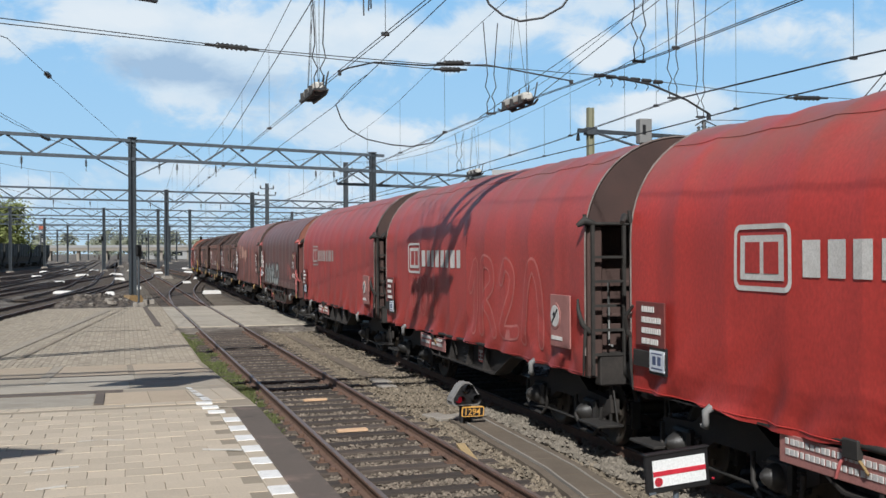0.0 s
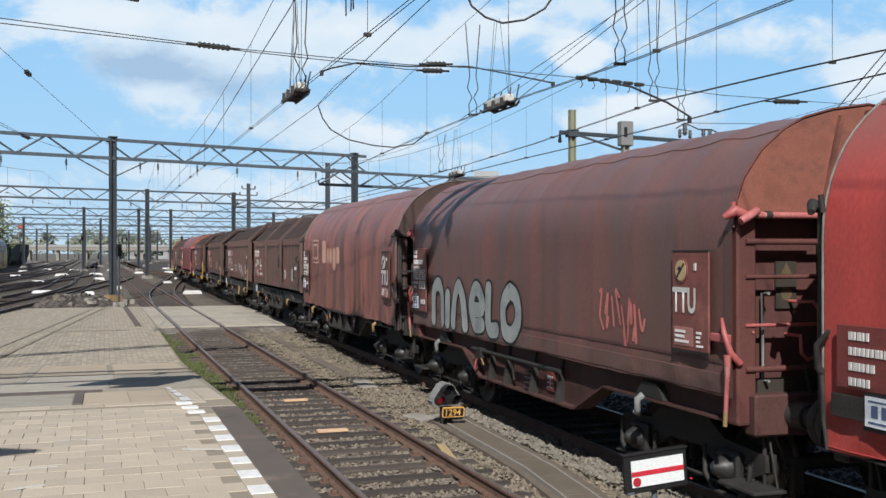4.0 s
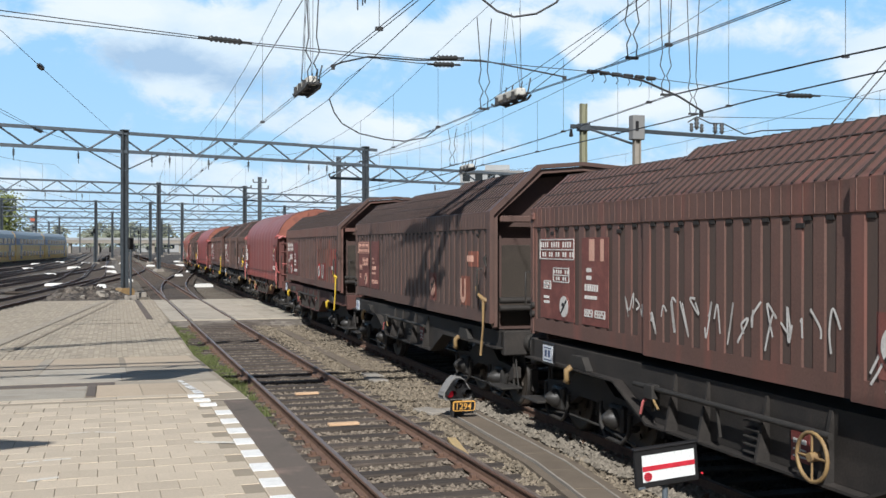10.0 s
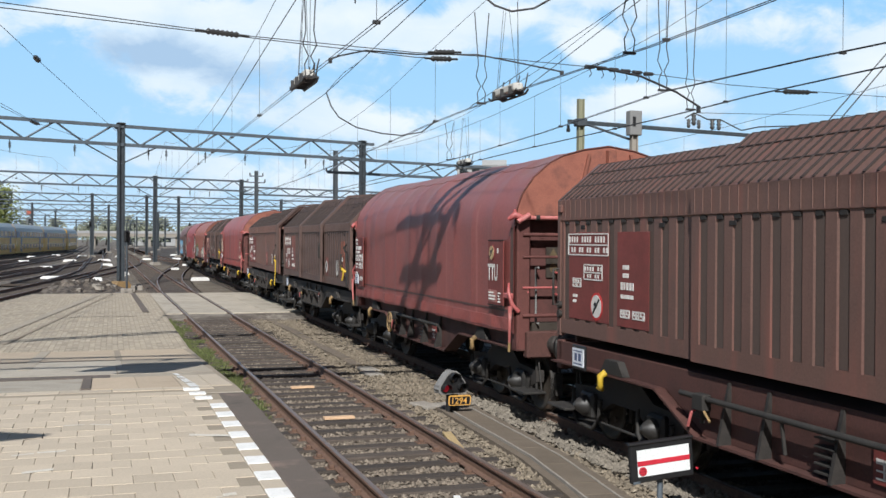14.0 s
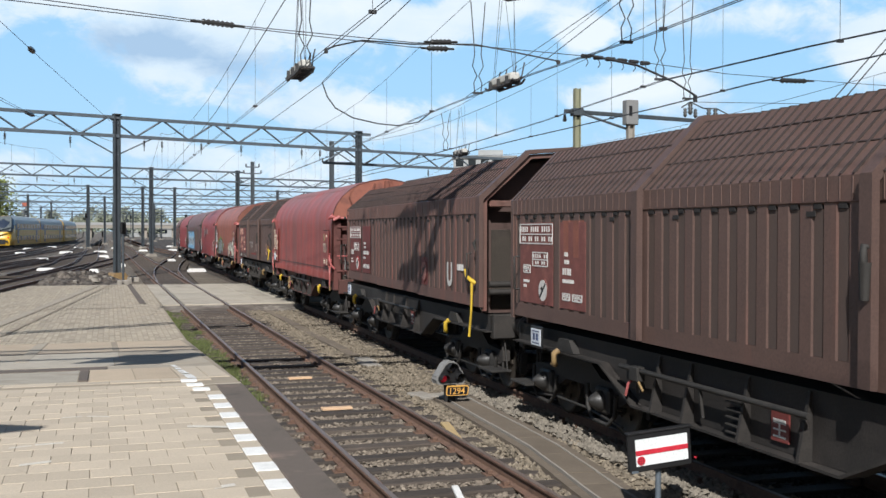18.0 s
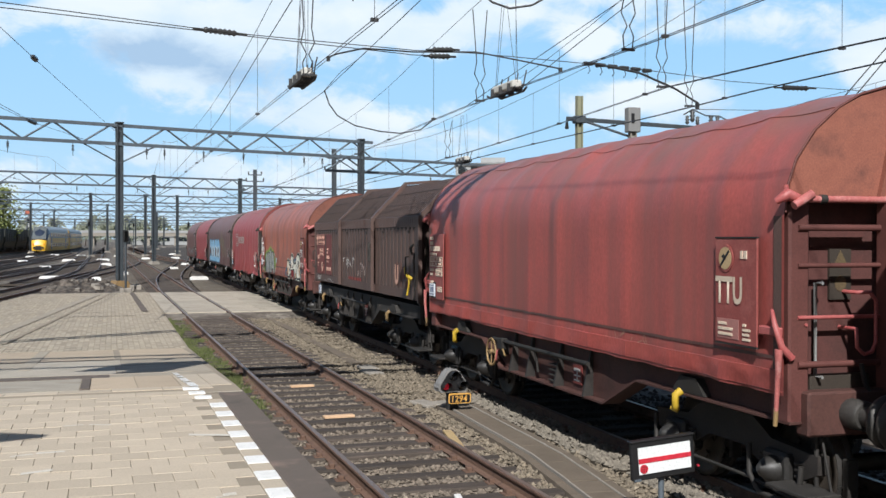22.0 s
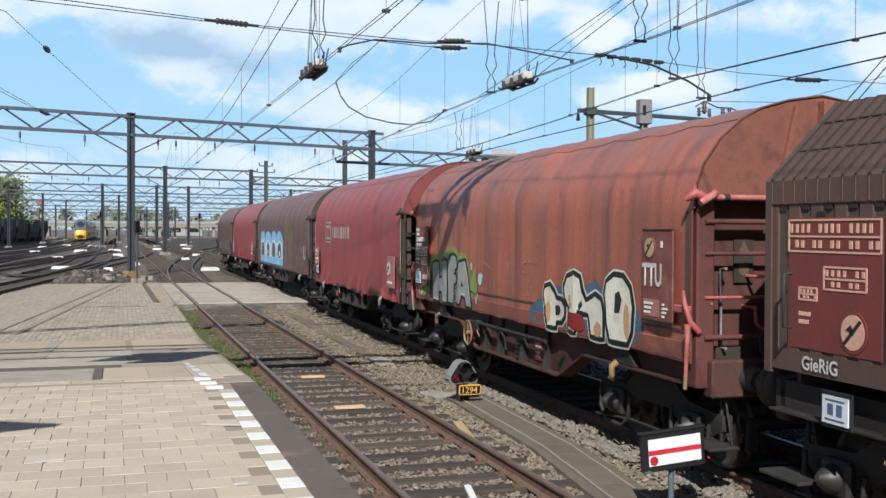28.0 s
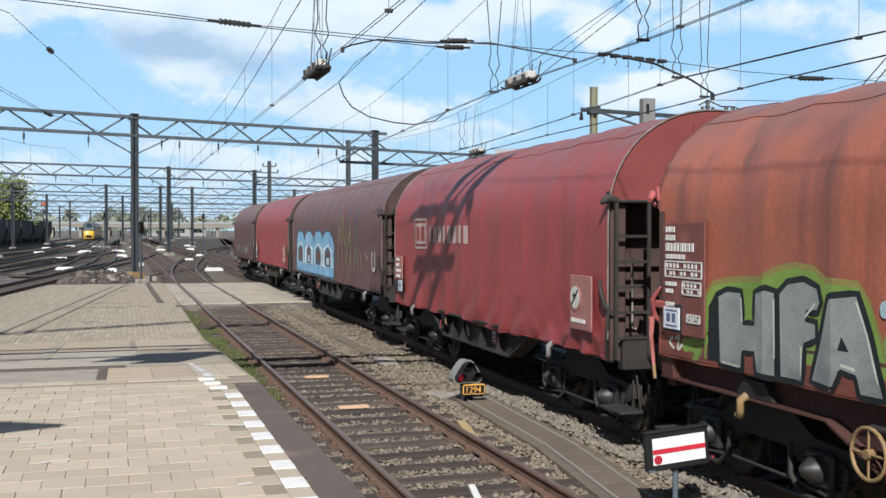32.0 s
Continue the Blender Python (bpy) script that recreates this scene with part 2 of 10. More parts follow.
def gravel(name, cols, cell=22.0, bump=0.9, dist=0.03, stain=(0.09, 0.065, 0.05), stain_amount=0.6):
    """Loose stone seen as cells of several greys and browns, with broad rusty stains."""
    m = bpy.data.materials.new(name)
    m.use_nodes = True
    nt = m.node_tree
    N, L = nt.nodes, nt.links
    bsdf = N["Principled BSDF"]
    bsdf.inputs["Roughness"].default_value = 0.92
    tc = N.new("ShaderNodeTexCoord")
    vo = N.new("ShaderNodeTexVoronoi")
    vo.inputs["Scale"].default_value = cell
    L.new(tc.outputs["Object"], vo.inputs["Vector"])
    sep = N.new("ShaderNodeSeparateColor")
    L.new(vo.outputs["Color"], sep.inputs[0])
    ramp = N.new("ShaderNodeValToRGB")
    els = ramp.color_ramp.elements
    els[0].color, els[1].color = (*cols[0], 1), (*cols[-1], 1)
    for i, c in enumerate(cols[1:-1]):
        els.new((i + 1) / (len(cols) - 1)).color = (*c, 1)
    L.new(sep.outputs[0], ramp.inputs[0])
    no = N.new("ShaderNodeTexNoise")
    no.inputs["Scale"].default_value, no.inputs["Detail"].default_value = 0.55, 7
    L.new(tc.outputs["Object"], no.inputs["Vector"])
    mr = N.new("ShaderNodeMapRange")
    mr.inputs[1].default_value, mr.inputs[2].default_value, mr.inputs[4].default_value = 0.4, 0.65, stain_amount
    L.new(no.outputs["Fac"], mr.inputs[0])
    mx = N.new("ShaderNodeMix")
    mx.data_type = "RGBA"
    L.new(mr.outputs[0], mx.inputs[0])
    L.new(ramp.outputs[0], mx.inputs[6])
    mx.inputs[7].default_value = (*stain, 1)
    L.new(mx.outputs[2], bsdf.inputs["Base Color"])
    bp = N.new("ShaderNodeBump")
    bp.inputs["Strength"].default_value, bp.inputs["Distance"].default_value = bump, dist
    bp.invert = True
    L.new(vo.outputs["Distance"], bp.inputs["Height"])
    L.new(bp.outputs[0], bsdf.inputs["Normal"])
    return m


def glow(name, color, strength):
    m = bpy.data.materials.new(name)
    m.use_nodes = True
    b = m.node_tree.nodes["Principled BSDF"]
    b.inputs["Base Color"].default_value = (*color, 1)
    b.inputs["Emission Color"].default_value = (*color, 1)
    b.inputs["Emission Strength"].default_value = strength
    return m


M_GROUND = gravel("yard_ground", [(0.09, 0.076, 0.062), (0.17, 0.147, 0.121), (0.28, 0.247, 0.205), (0.125, 0.105, 0.086)], 5, 0.8, 0.04, (0.075, 0.057, 0.045), 0.85)
# bed under the goods train, its shade put into the browns
M_BED = gravel("shade_dark_bed", [(0.035, 0.028, 0.022), (0.065, 0.052, 0.042), (0.10, 0.082, 0.066), (0.05, 0.04, 0.032)], 12, 0.9, 0.03, (0.035, 0.027, 0.022), 0.7)
M_YARDBED = gravel("yard_bed", [(0.075, 0.060, 0.047), (0.135, 0.112, 0.09), (0.23, 0.197, 0.16), (0.10, 0.082, 0.065)], 6, 0.9, 0.03, (0.06, 0.046, 0.036), 0.7)
M_CRIB = gravel("stained_crib", [(0.08, 0.065, 0.05), (0.15, 0.124, 0.097), (0.22, 0.185, 0.147), (0.11, 0.09, 0.07)], 18, 1.0, 0.03, (0.06, 0.044, 0.034), 0.6)
M_BALLAST = gravel("ballast_bed", [(0.09, 0.074, 0.054), (0.165, 0.138, 0.102), (0.24, 0.202, 0.15), (0.12, 0.098, 0.073)], 24, 1.0, 0.03)
M_STONE = mat("ballast_stone", (0.098, 0.079, 0.056), 0.9, vary=((0.18, 0.148, 0.107), (0.29, 0.248, 0.19)), scale=3, mix=1.0, island=True, random_tint=0.35, bump=0.2)
# stones nearly black to carry the shade under the train
M_STONE_SHADE = mat("shade_dark_stone", (0.018, 0.015, 0.013), 0.9, vary=((0.035, 0.029, 0.024), (0.07, 0.058, 0.047)), scale=3, mix=1.0, island=True, random_tint=0.35, bump=0.2)
M_STONE_BROWN = mat("rust_brown_stone", (0.10, 0.081, 0.062), 0.92, vary=((0.18, 0.148, 0.115), (0.29, 0.25, 0.20)), scale=3, mix=1.0, island=True, random_tint=0.35, bump=0.2)
M_STONE_PALE = mat("pale_stone", (0.12, 0.105, 0.082), 0.9, vary=((0.24, 0.21, 0.17),), scale=3, mix=1.0, island=True, random_tint=0.3, bump=0.2)
PAVER_TONES = ((0.485, 0.408, 0.312), (0.51, 0.43, 0.33), (0.59, 0.515, 0.415))
M_PAVER = mat("concrete_paver", (0.395, 0.335, 0.262), 0.88, vary=PAVER_TONES, scale=1.1, stretch=(0.6, 1.6, 1), mix=0.95, fine=90, bump=0.18, random_tint=0.09)
M_PAVER_REST = mat("concrete_paver_field", (0.395, 0.335, 0.262), 0.88, vary=PAVER_TONES, scale=1.1, stretch=(0.6, 1.6, 1), mix=0.95, fine=90, bump=0.18, island=True, random_tint=0.09)
M_CLINKER = mat("clinker_brick", (0.28, 0.238, 0.18), 0.9, vary=((0.37, 0.317, 0.242), (0.45, 0.388, 0.30)), scale=0.6, mix=0.95, fine=60, bump=0.15, random_tint=0.16)
M_CLINKER_REST = mat("clinker_brick_field", (0.28, 0.238, 0.18), 0.9, vary=((0.37, 0.317, 0.242), (0.45, 0.388, 0.30)), scale=0.6, mix=0.95, fine=60, bump=0.15, island=True, random_tint=0.16)
M_EDGEPAVER = mat("pale_edge_paver", (0.46, 0.39, 0.30), 0.88, vary=((0.52, 0.44, 0.34),), scale=1.5, fine=90, bump=0.15)
M_TAN = mat("tan_concrete_slab", (0.40, 0.315, 0.22), 0.88, vary=((0.47, 0.375, 0.27), (0.34, 0.27, 0.195)), scale=0.8, mix=0.9, fine=90, bump=0.12, random_tint=0.08)
M_GREYSLAB = mat("grey_worn_slab", (0.27, 0.232, 0.178), 0.9, vary=((0.36, 0.31, 0.242), (0.22, 0.19, 0.148)), scale=0.9, mix=0.95, fine=80, bump=0.15, random_tint=0.1)
M_JOINT = mat("joint_sand", (0.235, 0.195, 0.145), 0.95, vary=((0.36, 0.305, 0.23),), scale=0.8, mix=0.9, fine=140, bump=0.2)
M_ASPHALT = mat("platform_asphalt", (0.105, 0.088, 0.074), 0.95, vary=((0.135, 0.112, 0.094), (0.14, 0.115, 0.098), (0.23, 0.17, 0.14)), scale=2.2, spec=0.25, fine=150, bump=0.25)
M_CONCRETE = mat("concrete", (0.25, 0.225, 0.19), 0.9, vary=((0.33, 0.3, 0.26),), scale=2.5, fine=70, bump=0.2)
M_DUCT = mat("duct_concrete", (0.125, 0.099, 0.072), 0.92, vary=((0.175, 0.14, 0.104),), scale=2.5, fine=80, bump=0.25, random_tint=0.03)
M_CROSS = mat("crossing_slab", (0.34, 0.297, 0.238), 0.85, vary=((0.42, 0.372, 0.30), (0.28, 0.242, 0.19)), scale=1.1, fine=60, bump=0.15, random_tint=0.08)
M_WHITE = mat("worn_white_paint", (0.62, 0.61, 0.57), 0.7, vary=((0.8, 0.79, 0.76), (0.82, 0.81, 0.78)), scale=7, mix=0.8, fine=90, bump=0.1)
M_RAIL = mat("rusty_rail", (0.11, 0.062, 0.042), 0.8, vary=((0.16, 0.095, 0.065), (0.085, 0.05, 0.037)), scale=6, fine=80, bump=0.2)
M_RAILHEAD = mat("worn_rail_head", (0.16, 0.12, 0.10), 0.5, 0.25, vary=((0.22, 0.18, 0.155),), scale=3, fine=30, bump=0.05)
M_SLEEPER = mat("sleeper_wood", (0.034, 0.027, 0.022), 0.9, vary=((0.066, 0.052, 0.042), (0.115, 0.092, 0.075)), scale=3.0, mix=1.0, fine=26, bump=0.6, stretch=(0.5, 4, 4), random_tint=0.3)
M_PLANK = mat("fresh_pine", (0.62, 0.40, 0.24), 0.75, vary=((0.70, 0.48, 0.30),), scale=4, fine=30, bump=0.2, stretch=(0.6, 6, 6))
M_PLANK_Y = mat("weathered_pine", (0.50, 0.36, 0.16), 0.8, vary=((0.40, 0.30, 0.17),), scale=4, fine=30, bump=0.2, stretch=(6, 0.6, 6))
# steel grey made paler and bluer, partly for distance haze
M_STEEL = mat("galvanised_steel", (0.095, 0.118, 0.14), 0.6, 0.2, vary=((0.14, 0.165, 0.19),), scale=3, fine=40, bump=0.06)
M_POST = mat("weathered_mast_steel", (0.046, 0.057, 0.067), 0.6, 0.2, vary=((0.072, 0.085, 0.096), (0.038, 0.045, 0.051)), scale=2, fine=40, bump=0.08)
M_GREEN = mat("mossy_timber_mast", (0.20, 0.21, 0.13), 0.9, vary=((0.28, 0.27, 0.19),), scale=3, fine=40, bump=0.3, stretch=(3, 3, 0.5))
M_WIRE = mat("bronze_wire", (0.055, 0.055, 0.056), 0.6, 0.3, bump=0)
M_INSUL = mat("dark_insulator", (0.036, 0.036, 0.035), 0.35, bump=0)
M_PALE_INS = mat("pale_insulator_runner", (0.55, 0.54, 0.50), 0.7, bump=0.1)
M_BLACK = mat("black_paint", (0.015, 0.015, 0.016), 0.5, bump=0.05)
M_SIGNWHITE = mat("sign_white", (0.74, 0.77, 0.76), 0.4, vary=((0.8, 0.82, 0.82),), scale=3, bump=0.02)
M_SIGNRED = mat("sign_red", (0.55, 0.03, 0.05), 0.45, bump=0.02)
M_ORANGE = mat("sign_orange", (0.75, 0.40, 0.09), 0.5, bump=0.02)
M_LAMPRED = glow("red_lens", (0.40, 0.01, 0.025), 0.28)
M_LENS = mat("dark_lens", (0.01, 0.01, 0.012), 0.15, bump=0)
M_GREYPAINT = mat("grey_paint", (0.22, 0.22, 0.22), 0.6, vary=((0.22, 0.22, 0.21),), scale=4, bump=0.08)
M_YELLOW = mat("yellow_paint", (0.62, 0.42, 0.03), 0.6, vary=((0.5, 0.33, 0.03),), scale=5, bump=0.08)
M_GRASS = mat("grass_blades", (0.072, 0.080, 0.034), 0.8, vary=((0.115, 0.14, 0.05), (0.28, 0.24, 0.14)), scale=2.0, mix=1.0, island=True, random_tint=0.3, bump=0, spec=0.2)
# paler, greyer leaf tone that carries the haze of distant trees
M_LEAF_FAR = mat("hazed_spring_leaves", (0.19, 0.21, 0.15), 0.85, vary=((0.25, 0.27, 0.20), (0.32, 0.33, 0.25)), scale=0.3, mix=1.0, island=True, random_tint=0.2, bump=0, spec=0.2)
M_LEAF = mat("spring_leaves", (0.13, 0.16, 0.05), 0.8, vary=((0.19, 0.22, 0.075), (0.27, 0.29, 0.12)), scale=0.6, mix=1.0, island=True, random_tint=0.3, bump=0, spec=0.2)
M_BARK = mat("bark", (0.07, 0.055, 0.045), 0.9, bump=0.4)

# ---- sky backdrop ----
def sky_backdrop():
    """A far curved screen of blue sky and cumulus ahead of the camera."""
    m = bpy.data.materials.new("cloudy_sky")
    m.use_nodes = True
    nt = m.node_tree
    N, L = nt.nodes, nt.links
    N.remove(N["Principled BSDF"])
    em = N.new("ShaderNodeEmission")
    L.new(em.outputs[0], N["Material Output"].inputs[0])
    tc = N.new("ShaderNodeTexCoord")
    uv = tc.outputs["UV"]  # u: degrees of heading / 100, v: degrees of height / 100
    sep = N.new("ShaderNodeSeparateXYZ")
    L.new(uv, sep.inputs[0])

    def math_node(op, a, b=None, clamp=False):
        n = N.new("ShaderNodeMath")
        n.operation, n.use_clamp = op, clamp
        for sock, val in zip(n.inputs, (a, b)):
            if val is None:
                continue
            if isinstance(val, (int, float)):
                sock.default_value = val
            else:
                L.new(val, sock)
        return n.outputs[0]

    def noise_at(scale, stretch, detail, loc=(0, 0, 0), rough=0.6, dist=0.0):
        mp = N.new("ShaderNodeMapping")
        mp.inputs["Scale"].default_value, mp.inputs["Location"].default_value = (1, stretch, 1), loc
        L.new(uv, mp.inputs["Vector"])
        n = N.new("ShaderNodeTexNoise")
        n.inputs["Scale"].default_value, n.inputs["Detail"].default_value, n.inputs["Roughness"].default_value = scale, detail, rough
        n.inputs["Distortion"].default_value = dist
        L.new(mp.outputs[0], n.inputs["Vector"])
        return n.outputs["Fac"]

    def blob(u, v, ru, rv, amount):
        du = math_node("DIVIDE", math_node("SUBTRACT", sep.outputs[0], u), ru)
        dv = math_node("DIVIDE", math_node("SUBTRACT", sep.outputs[1], v), rv)
        d2 = math_node("ADD", math_node("MULTIPLY", du, du), math_node("MULTIPLY", dv, dv))
        return math_node("MULTIPLY", math_node("POWER", 2.718, math_node("MULTIPLY", d2, -1.0)), amount)

    cover = math_node("ADD", noise_at(13.0, 1.7, 9, (3.1, 1.2, 0), 0.55, 0.3), -0.5)
    cover = math_node("MULTIPLY", cover, 1.25)
    billow = math_node("MULTIPLY", math_node("ADD", noise_at(38.0, 1.5, 8, (1.3, 4.2, 0), 0.62, 0.5), -0.5), 0.75)
    cover = math_node("ADD", cover, billow)
    # heaped clouds (positive) and blue gaps (negative), as heading and height over 100
    for u, v, ru, rv, a in SKY_BLOBS:
        cover = math_node("ADD", cover, blob(u, v, ru, rv, a))
    white = N.new("ShaderNodeMapRange")
    white.interpolation_type = "SMOOTHSTEP"
    white.inputs[1].default_value, white.inputs[2].default_value = 0.0, 0.30
    L.new(cover, white.inputs[0])
    # blue, paler towards the horizon
    g = N.new("ShaderNodeValToRGB")
    g.color_ramp.elements[0].color = (0.62, 0.80, 0.93, 1)
    g.color_ramp.elements[1].color = (0.26, 0.58, 0.97, 1)
    g.color_ramp.elements.new(0.28).color = (0.45, 0.73, 0.98, 1)
    L.new(math_node("MULTIPLY", sep.outputs[1], 5.0, True), g.inputs[0])
    # grey undersides and bright heads of the heaps
    shade = N.new("ShaderNodeValToRGB")
    shade.color_ramp.elements[0].position, shade.color_ramp.elements[0].color = 0.18, (0.44, 0.61, 0.80, 1)
    shade.color_ramp.elements[1].position, shade.color_ramp.elements[1].color = 0.80, (0.89, 0.96, 1.0, 1)
    shade.color_ramp.elements.new(0.48).color = (0.74, 0.87, 0.97, 1)
    tone = math_node("ADD", noise_at(16.0, 2.0, 8, (7.7, 2.1, 0), 0.6, 0.4), math_node("MULTIPLY", cover, 0.18))
    for u, v, ru, rv, a in SKY_TONES:
        tone = math_node("ADD", tone, blob(u, v, ru, rv, a))
    L.new(tone, shade.inputs[0])
    mx = N.new("ShaderNodeMix")
    mx.data_type = "RGBA"
    L.new(white.outputs[0], mx.inputs[0])
    L.new(g.outputs[0], mx.inputs[6])
    L.new(shade.outputs[0], mx.inputs[7])
    L.new(mx.outputs[2], em.inputs[0])
    em.inputs[1].default_value = 1.0
    R, nu, nv = 3600.0, 40, 16
    vs, fs, uvs = [], [], []
    for i in range(nu + 1):
        az = -25 + 85 * i / nu
        for j in range(nv + 1):
            el = -0.4 + 32 * j / nv
            a, e = radians(az), radians(el)
            vs.append((R * math.sin(a) * math.cos(e), R * math.cos(a) * math.cos(e), R * math.sin(e)))
            uvs.append((az / 100, el / 100))
    for i in range(nu):
        for j in range(nv):
            a = i * (nv + 1) + j
            fs.append((a, a + 1, a + nv + 2, a + nv + 1))
    me = bpy.data.meshes.new("backdrop")
    me.from_pydata(vs, [], fs)
    lay = me.uv_layers.new(name="sky")
    for lp in me.loops:
        lay.data[lp.index].uv = uvs[lp.vertex_index]
    me.materials.append(m)
    ob = new("backdrop", me)
    tagged(ob, "blue spring sky with white and grey heaped clouds", "sky", kind="structure")


SKY_BLOBS = [
    (0.030, 0.118, 0.055, 0.018, 0.40), (0.045, 0.092, 0.050, 0.016, 0.36), (0.028, 0.082, 0.020, 0.010, 0.22), (0.075, 0.072, 0.035, 0.010, 0.22), (-0.05, 0.110, 0.025, 0.012, 0.30),
    (0.140, 0.062, 0.040, 0.014, 0.46), (0.125, 0.116, 0.045, 0.014, 0.36), (0.205, 0.118, 0.040, 0.016, 0.34), (0.170, 0.108, 0.022, 0.010, 0.22),
    (0.256, 0.104, 0.017, 0.009, 0.66), (0.335, 0.112, 0.045, 0.016, 0.30), (0.296, 0.076, 0.042, 0.009, 0.50), (0.262, 0.070, 0.020, 0.006, 0.25), (0.402, 0.088, 0.018, 0.014, 0.55),
    (0.02, 0.043, 0.030, 0.005, 0.28), (0.12, 0.042, 0.06, 0.006, 0.16), (0.20, 0.050, 0.03, 0.008, 0.22), (0.10, 0.030, 0.12, 0.008, 0.12),
    (-0.024, 0.072, 0.030, 0.014, -0.42), (0.065, 0.052, 0.040, 0.008, -0.22), (0.205, 0.085, 0.030, 0.010, -0.30), (0.105, 0.092, 0.018, 0.010, -0.16), (0.345, 0.090, 0.024, 0.010, -0.34), (0.355, 0.070, 0.022, 0.010, -0.34),
    (0.29, 0.091, 0.03, 0.005, -0.3), (0.232, 0.095, 0.008, 0.012, -0.25),
]
SKY_TONES = [(0.030, 0.096, 0.040, 0.010, -0.42), (0.072, 0.088, 0.030, 0.008, -0.30), (0.030, 0.122, 0.050, 0.008, 0.25), (0.110, 0.090, 0.020, 0.012, -0.12), (0.256, 0.106, 0.016, 0.009, 0.32),
             (0.140, 0.066, 0.035, 0.010, 0.26), (0.296, 0.078, 0.035, 0.007, 0.22), (0.205, 0.122, 0.040, 0.010, 0.25), (0.125, 0.120, 0.030, 0.008, 0.22), (0.402, 0.09, 0.018, 0.012, 0.22), (0.140, 0.052, 0.04, 0.006, -0.10)]
sky_backdrop()

# ---- paths of the tracks ----
NEAR_X = 3.39
TRAIN_OFF, TRAIN_TURN = 6.78, radians(1.0)
CURVE_FROM, CURVE_R = 102.0, 260.0


def train_path(a):
    """Point and heading of the goods train's track, a metres along it."""
    dx, dy = math.sin(TRAIN_TURN), math.cos(TRAIN_TURN)
    ox, oy = TRAIN_OFF * dy, -TRAIN_OFF * dx
    if a <= CURVE_FROM:
        return ox + dx * a, oy + dy * a, TRAIN_TURN
    th = (a - CURVE_FROM) / CURVE_R
    lx, ly = CURVE_R * (1 - math.cos(th)), CURVE_R * math.sin(th)
    bx, by = ox + dx * CURVE_FROM, oy + dy * CURVE_FROM
    return bx + dx * ly + dy * lx, by + dy * ly - dx * lx, TRAIN_TURN + th


def smooth_line(knots, step=2.0):
    """Points (x, y) along y through knots (y, x), with rounded bends."""
    ys = [k[0] for k in knots]
    xs = [k[1] for k in knots]
    yy = np.arange(ys[0], ys[-1] + 0.01, step)
    xx = np.interp(yy, ys, xs)
    w = int(14 / step) * 2 + 1
    pad = np.concatenate([np.linspace(xx[0] - (xx[1] - xx[0]) * (w // 2), xx[0], w // 2, endpoint=False), xx,
                          xx[-1] + (xx[-1] - xx[-2]) * np.arange(1, w // 2 + 1)])
    xx = np.convolve(pad, np.ones(w) / w, "valid")
    return [(float(x), float(y)) for x, y in zip(xx, yy)]


PATHS = {
    "near": [(NEAR_X, y) for y in np.arange(-12.0, 330.1, 3.0)],
    "train": [train_path(a)[:2] for a in np.arange(-16.0, 330.1, 3.0)],
    "branch": smooth_line([(54, 3.39), (62, 3.45), (76, 4.3), (99, 6.65), (118, 8.65), (135, 9.5)]),
    "far_right": smooth_line([(-10, 11.6), (60, 12.2), (140, 15.0), (320, 30.0)], 4.0),
    "ladder_a": smooth_line([(20, -8.6), (49, -4.85), (79, -0.95), (105, 2.3), (120, 3.3), (140, 3.39)]),
    "ladder_b": smooth_line([(35, -12.0), (73, -7.3), (110, -2.9), (130, -1.0), (330, -1.0)]),
    "ladder_c": smooth_line([(45, -15.5), (100, -9.4), (125, -6.9), (165, -5.0), (330, -5.0)]),
    "ladder_d": smooth_line([(78, -7.0), (95, -6.0), (118, -1.5), (130, -1.0)]),
    "ladder_e": smooth_line([(66, -4.4), (80, -2.75), (105, -2.7), (140, -2.7), (170, -2.71)]),
    "ladder_f": smooth_line([(70, -2.6), (84, -1.1), (117, -0.95), (164, -0.86), (330, 1.2)]),
    "ladder_g": smooth_line([(60, -11.5), (80, -9.6), (115, -7.9), (150, -7.0), (200, -6.0)]),
    "ladder_h": smooth_line([(80, -17.5), (115, -11.0), (140, -9.0), (180, -8.0)]),
    "passenger": smooth_line([(40, -24.0), (150, -14.5), (180, -12.0), (205, -9.6), (226, -7.3), (248, -6.9), (420, -6.9)]),
    "outer_a": smooth_line([(60, -22.5), (147, -12.6), (190, -9.6), (330, -9.6)]),
    "siding": smooth_line([(90, -27.5), (170, -20.0), (240, -15.0), (330, -13.6)]),
    "outer_right": smooth_line([(118, 8.7), (150, 7.2), (330, 7.0)]),
}


def offset_path(pts, off):
    out = []
    for i, p in enumerate(pts):
        a, b = pts[max(i - 1, 0)], pts[min(i + 1, len(pts) - 1)]
        dx, dy = b[0] - a[0], b[1] - a[1]
        n = math.hypot(dx, dy)
        out.append((p[0] + off * dy / n, p[1] - off * dx / n))
    return out


RAIL_FOOT = [(-0.07, -0.155), (0.07, -0.155), (0.07, -0.143), (0.012, -0.125), (0.010, -0.04), (0.034, -0.03), (0.036, -0.006),
             (0.030, 0.0), (-0.030, 0.0), (-0.036, -0.006), (-0.034, -0.03), (-0.010, -0.04), (-0.012, -0.125), (-0.07, -0.143)]


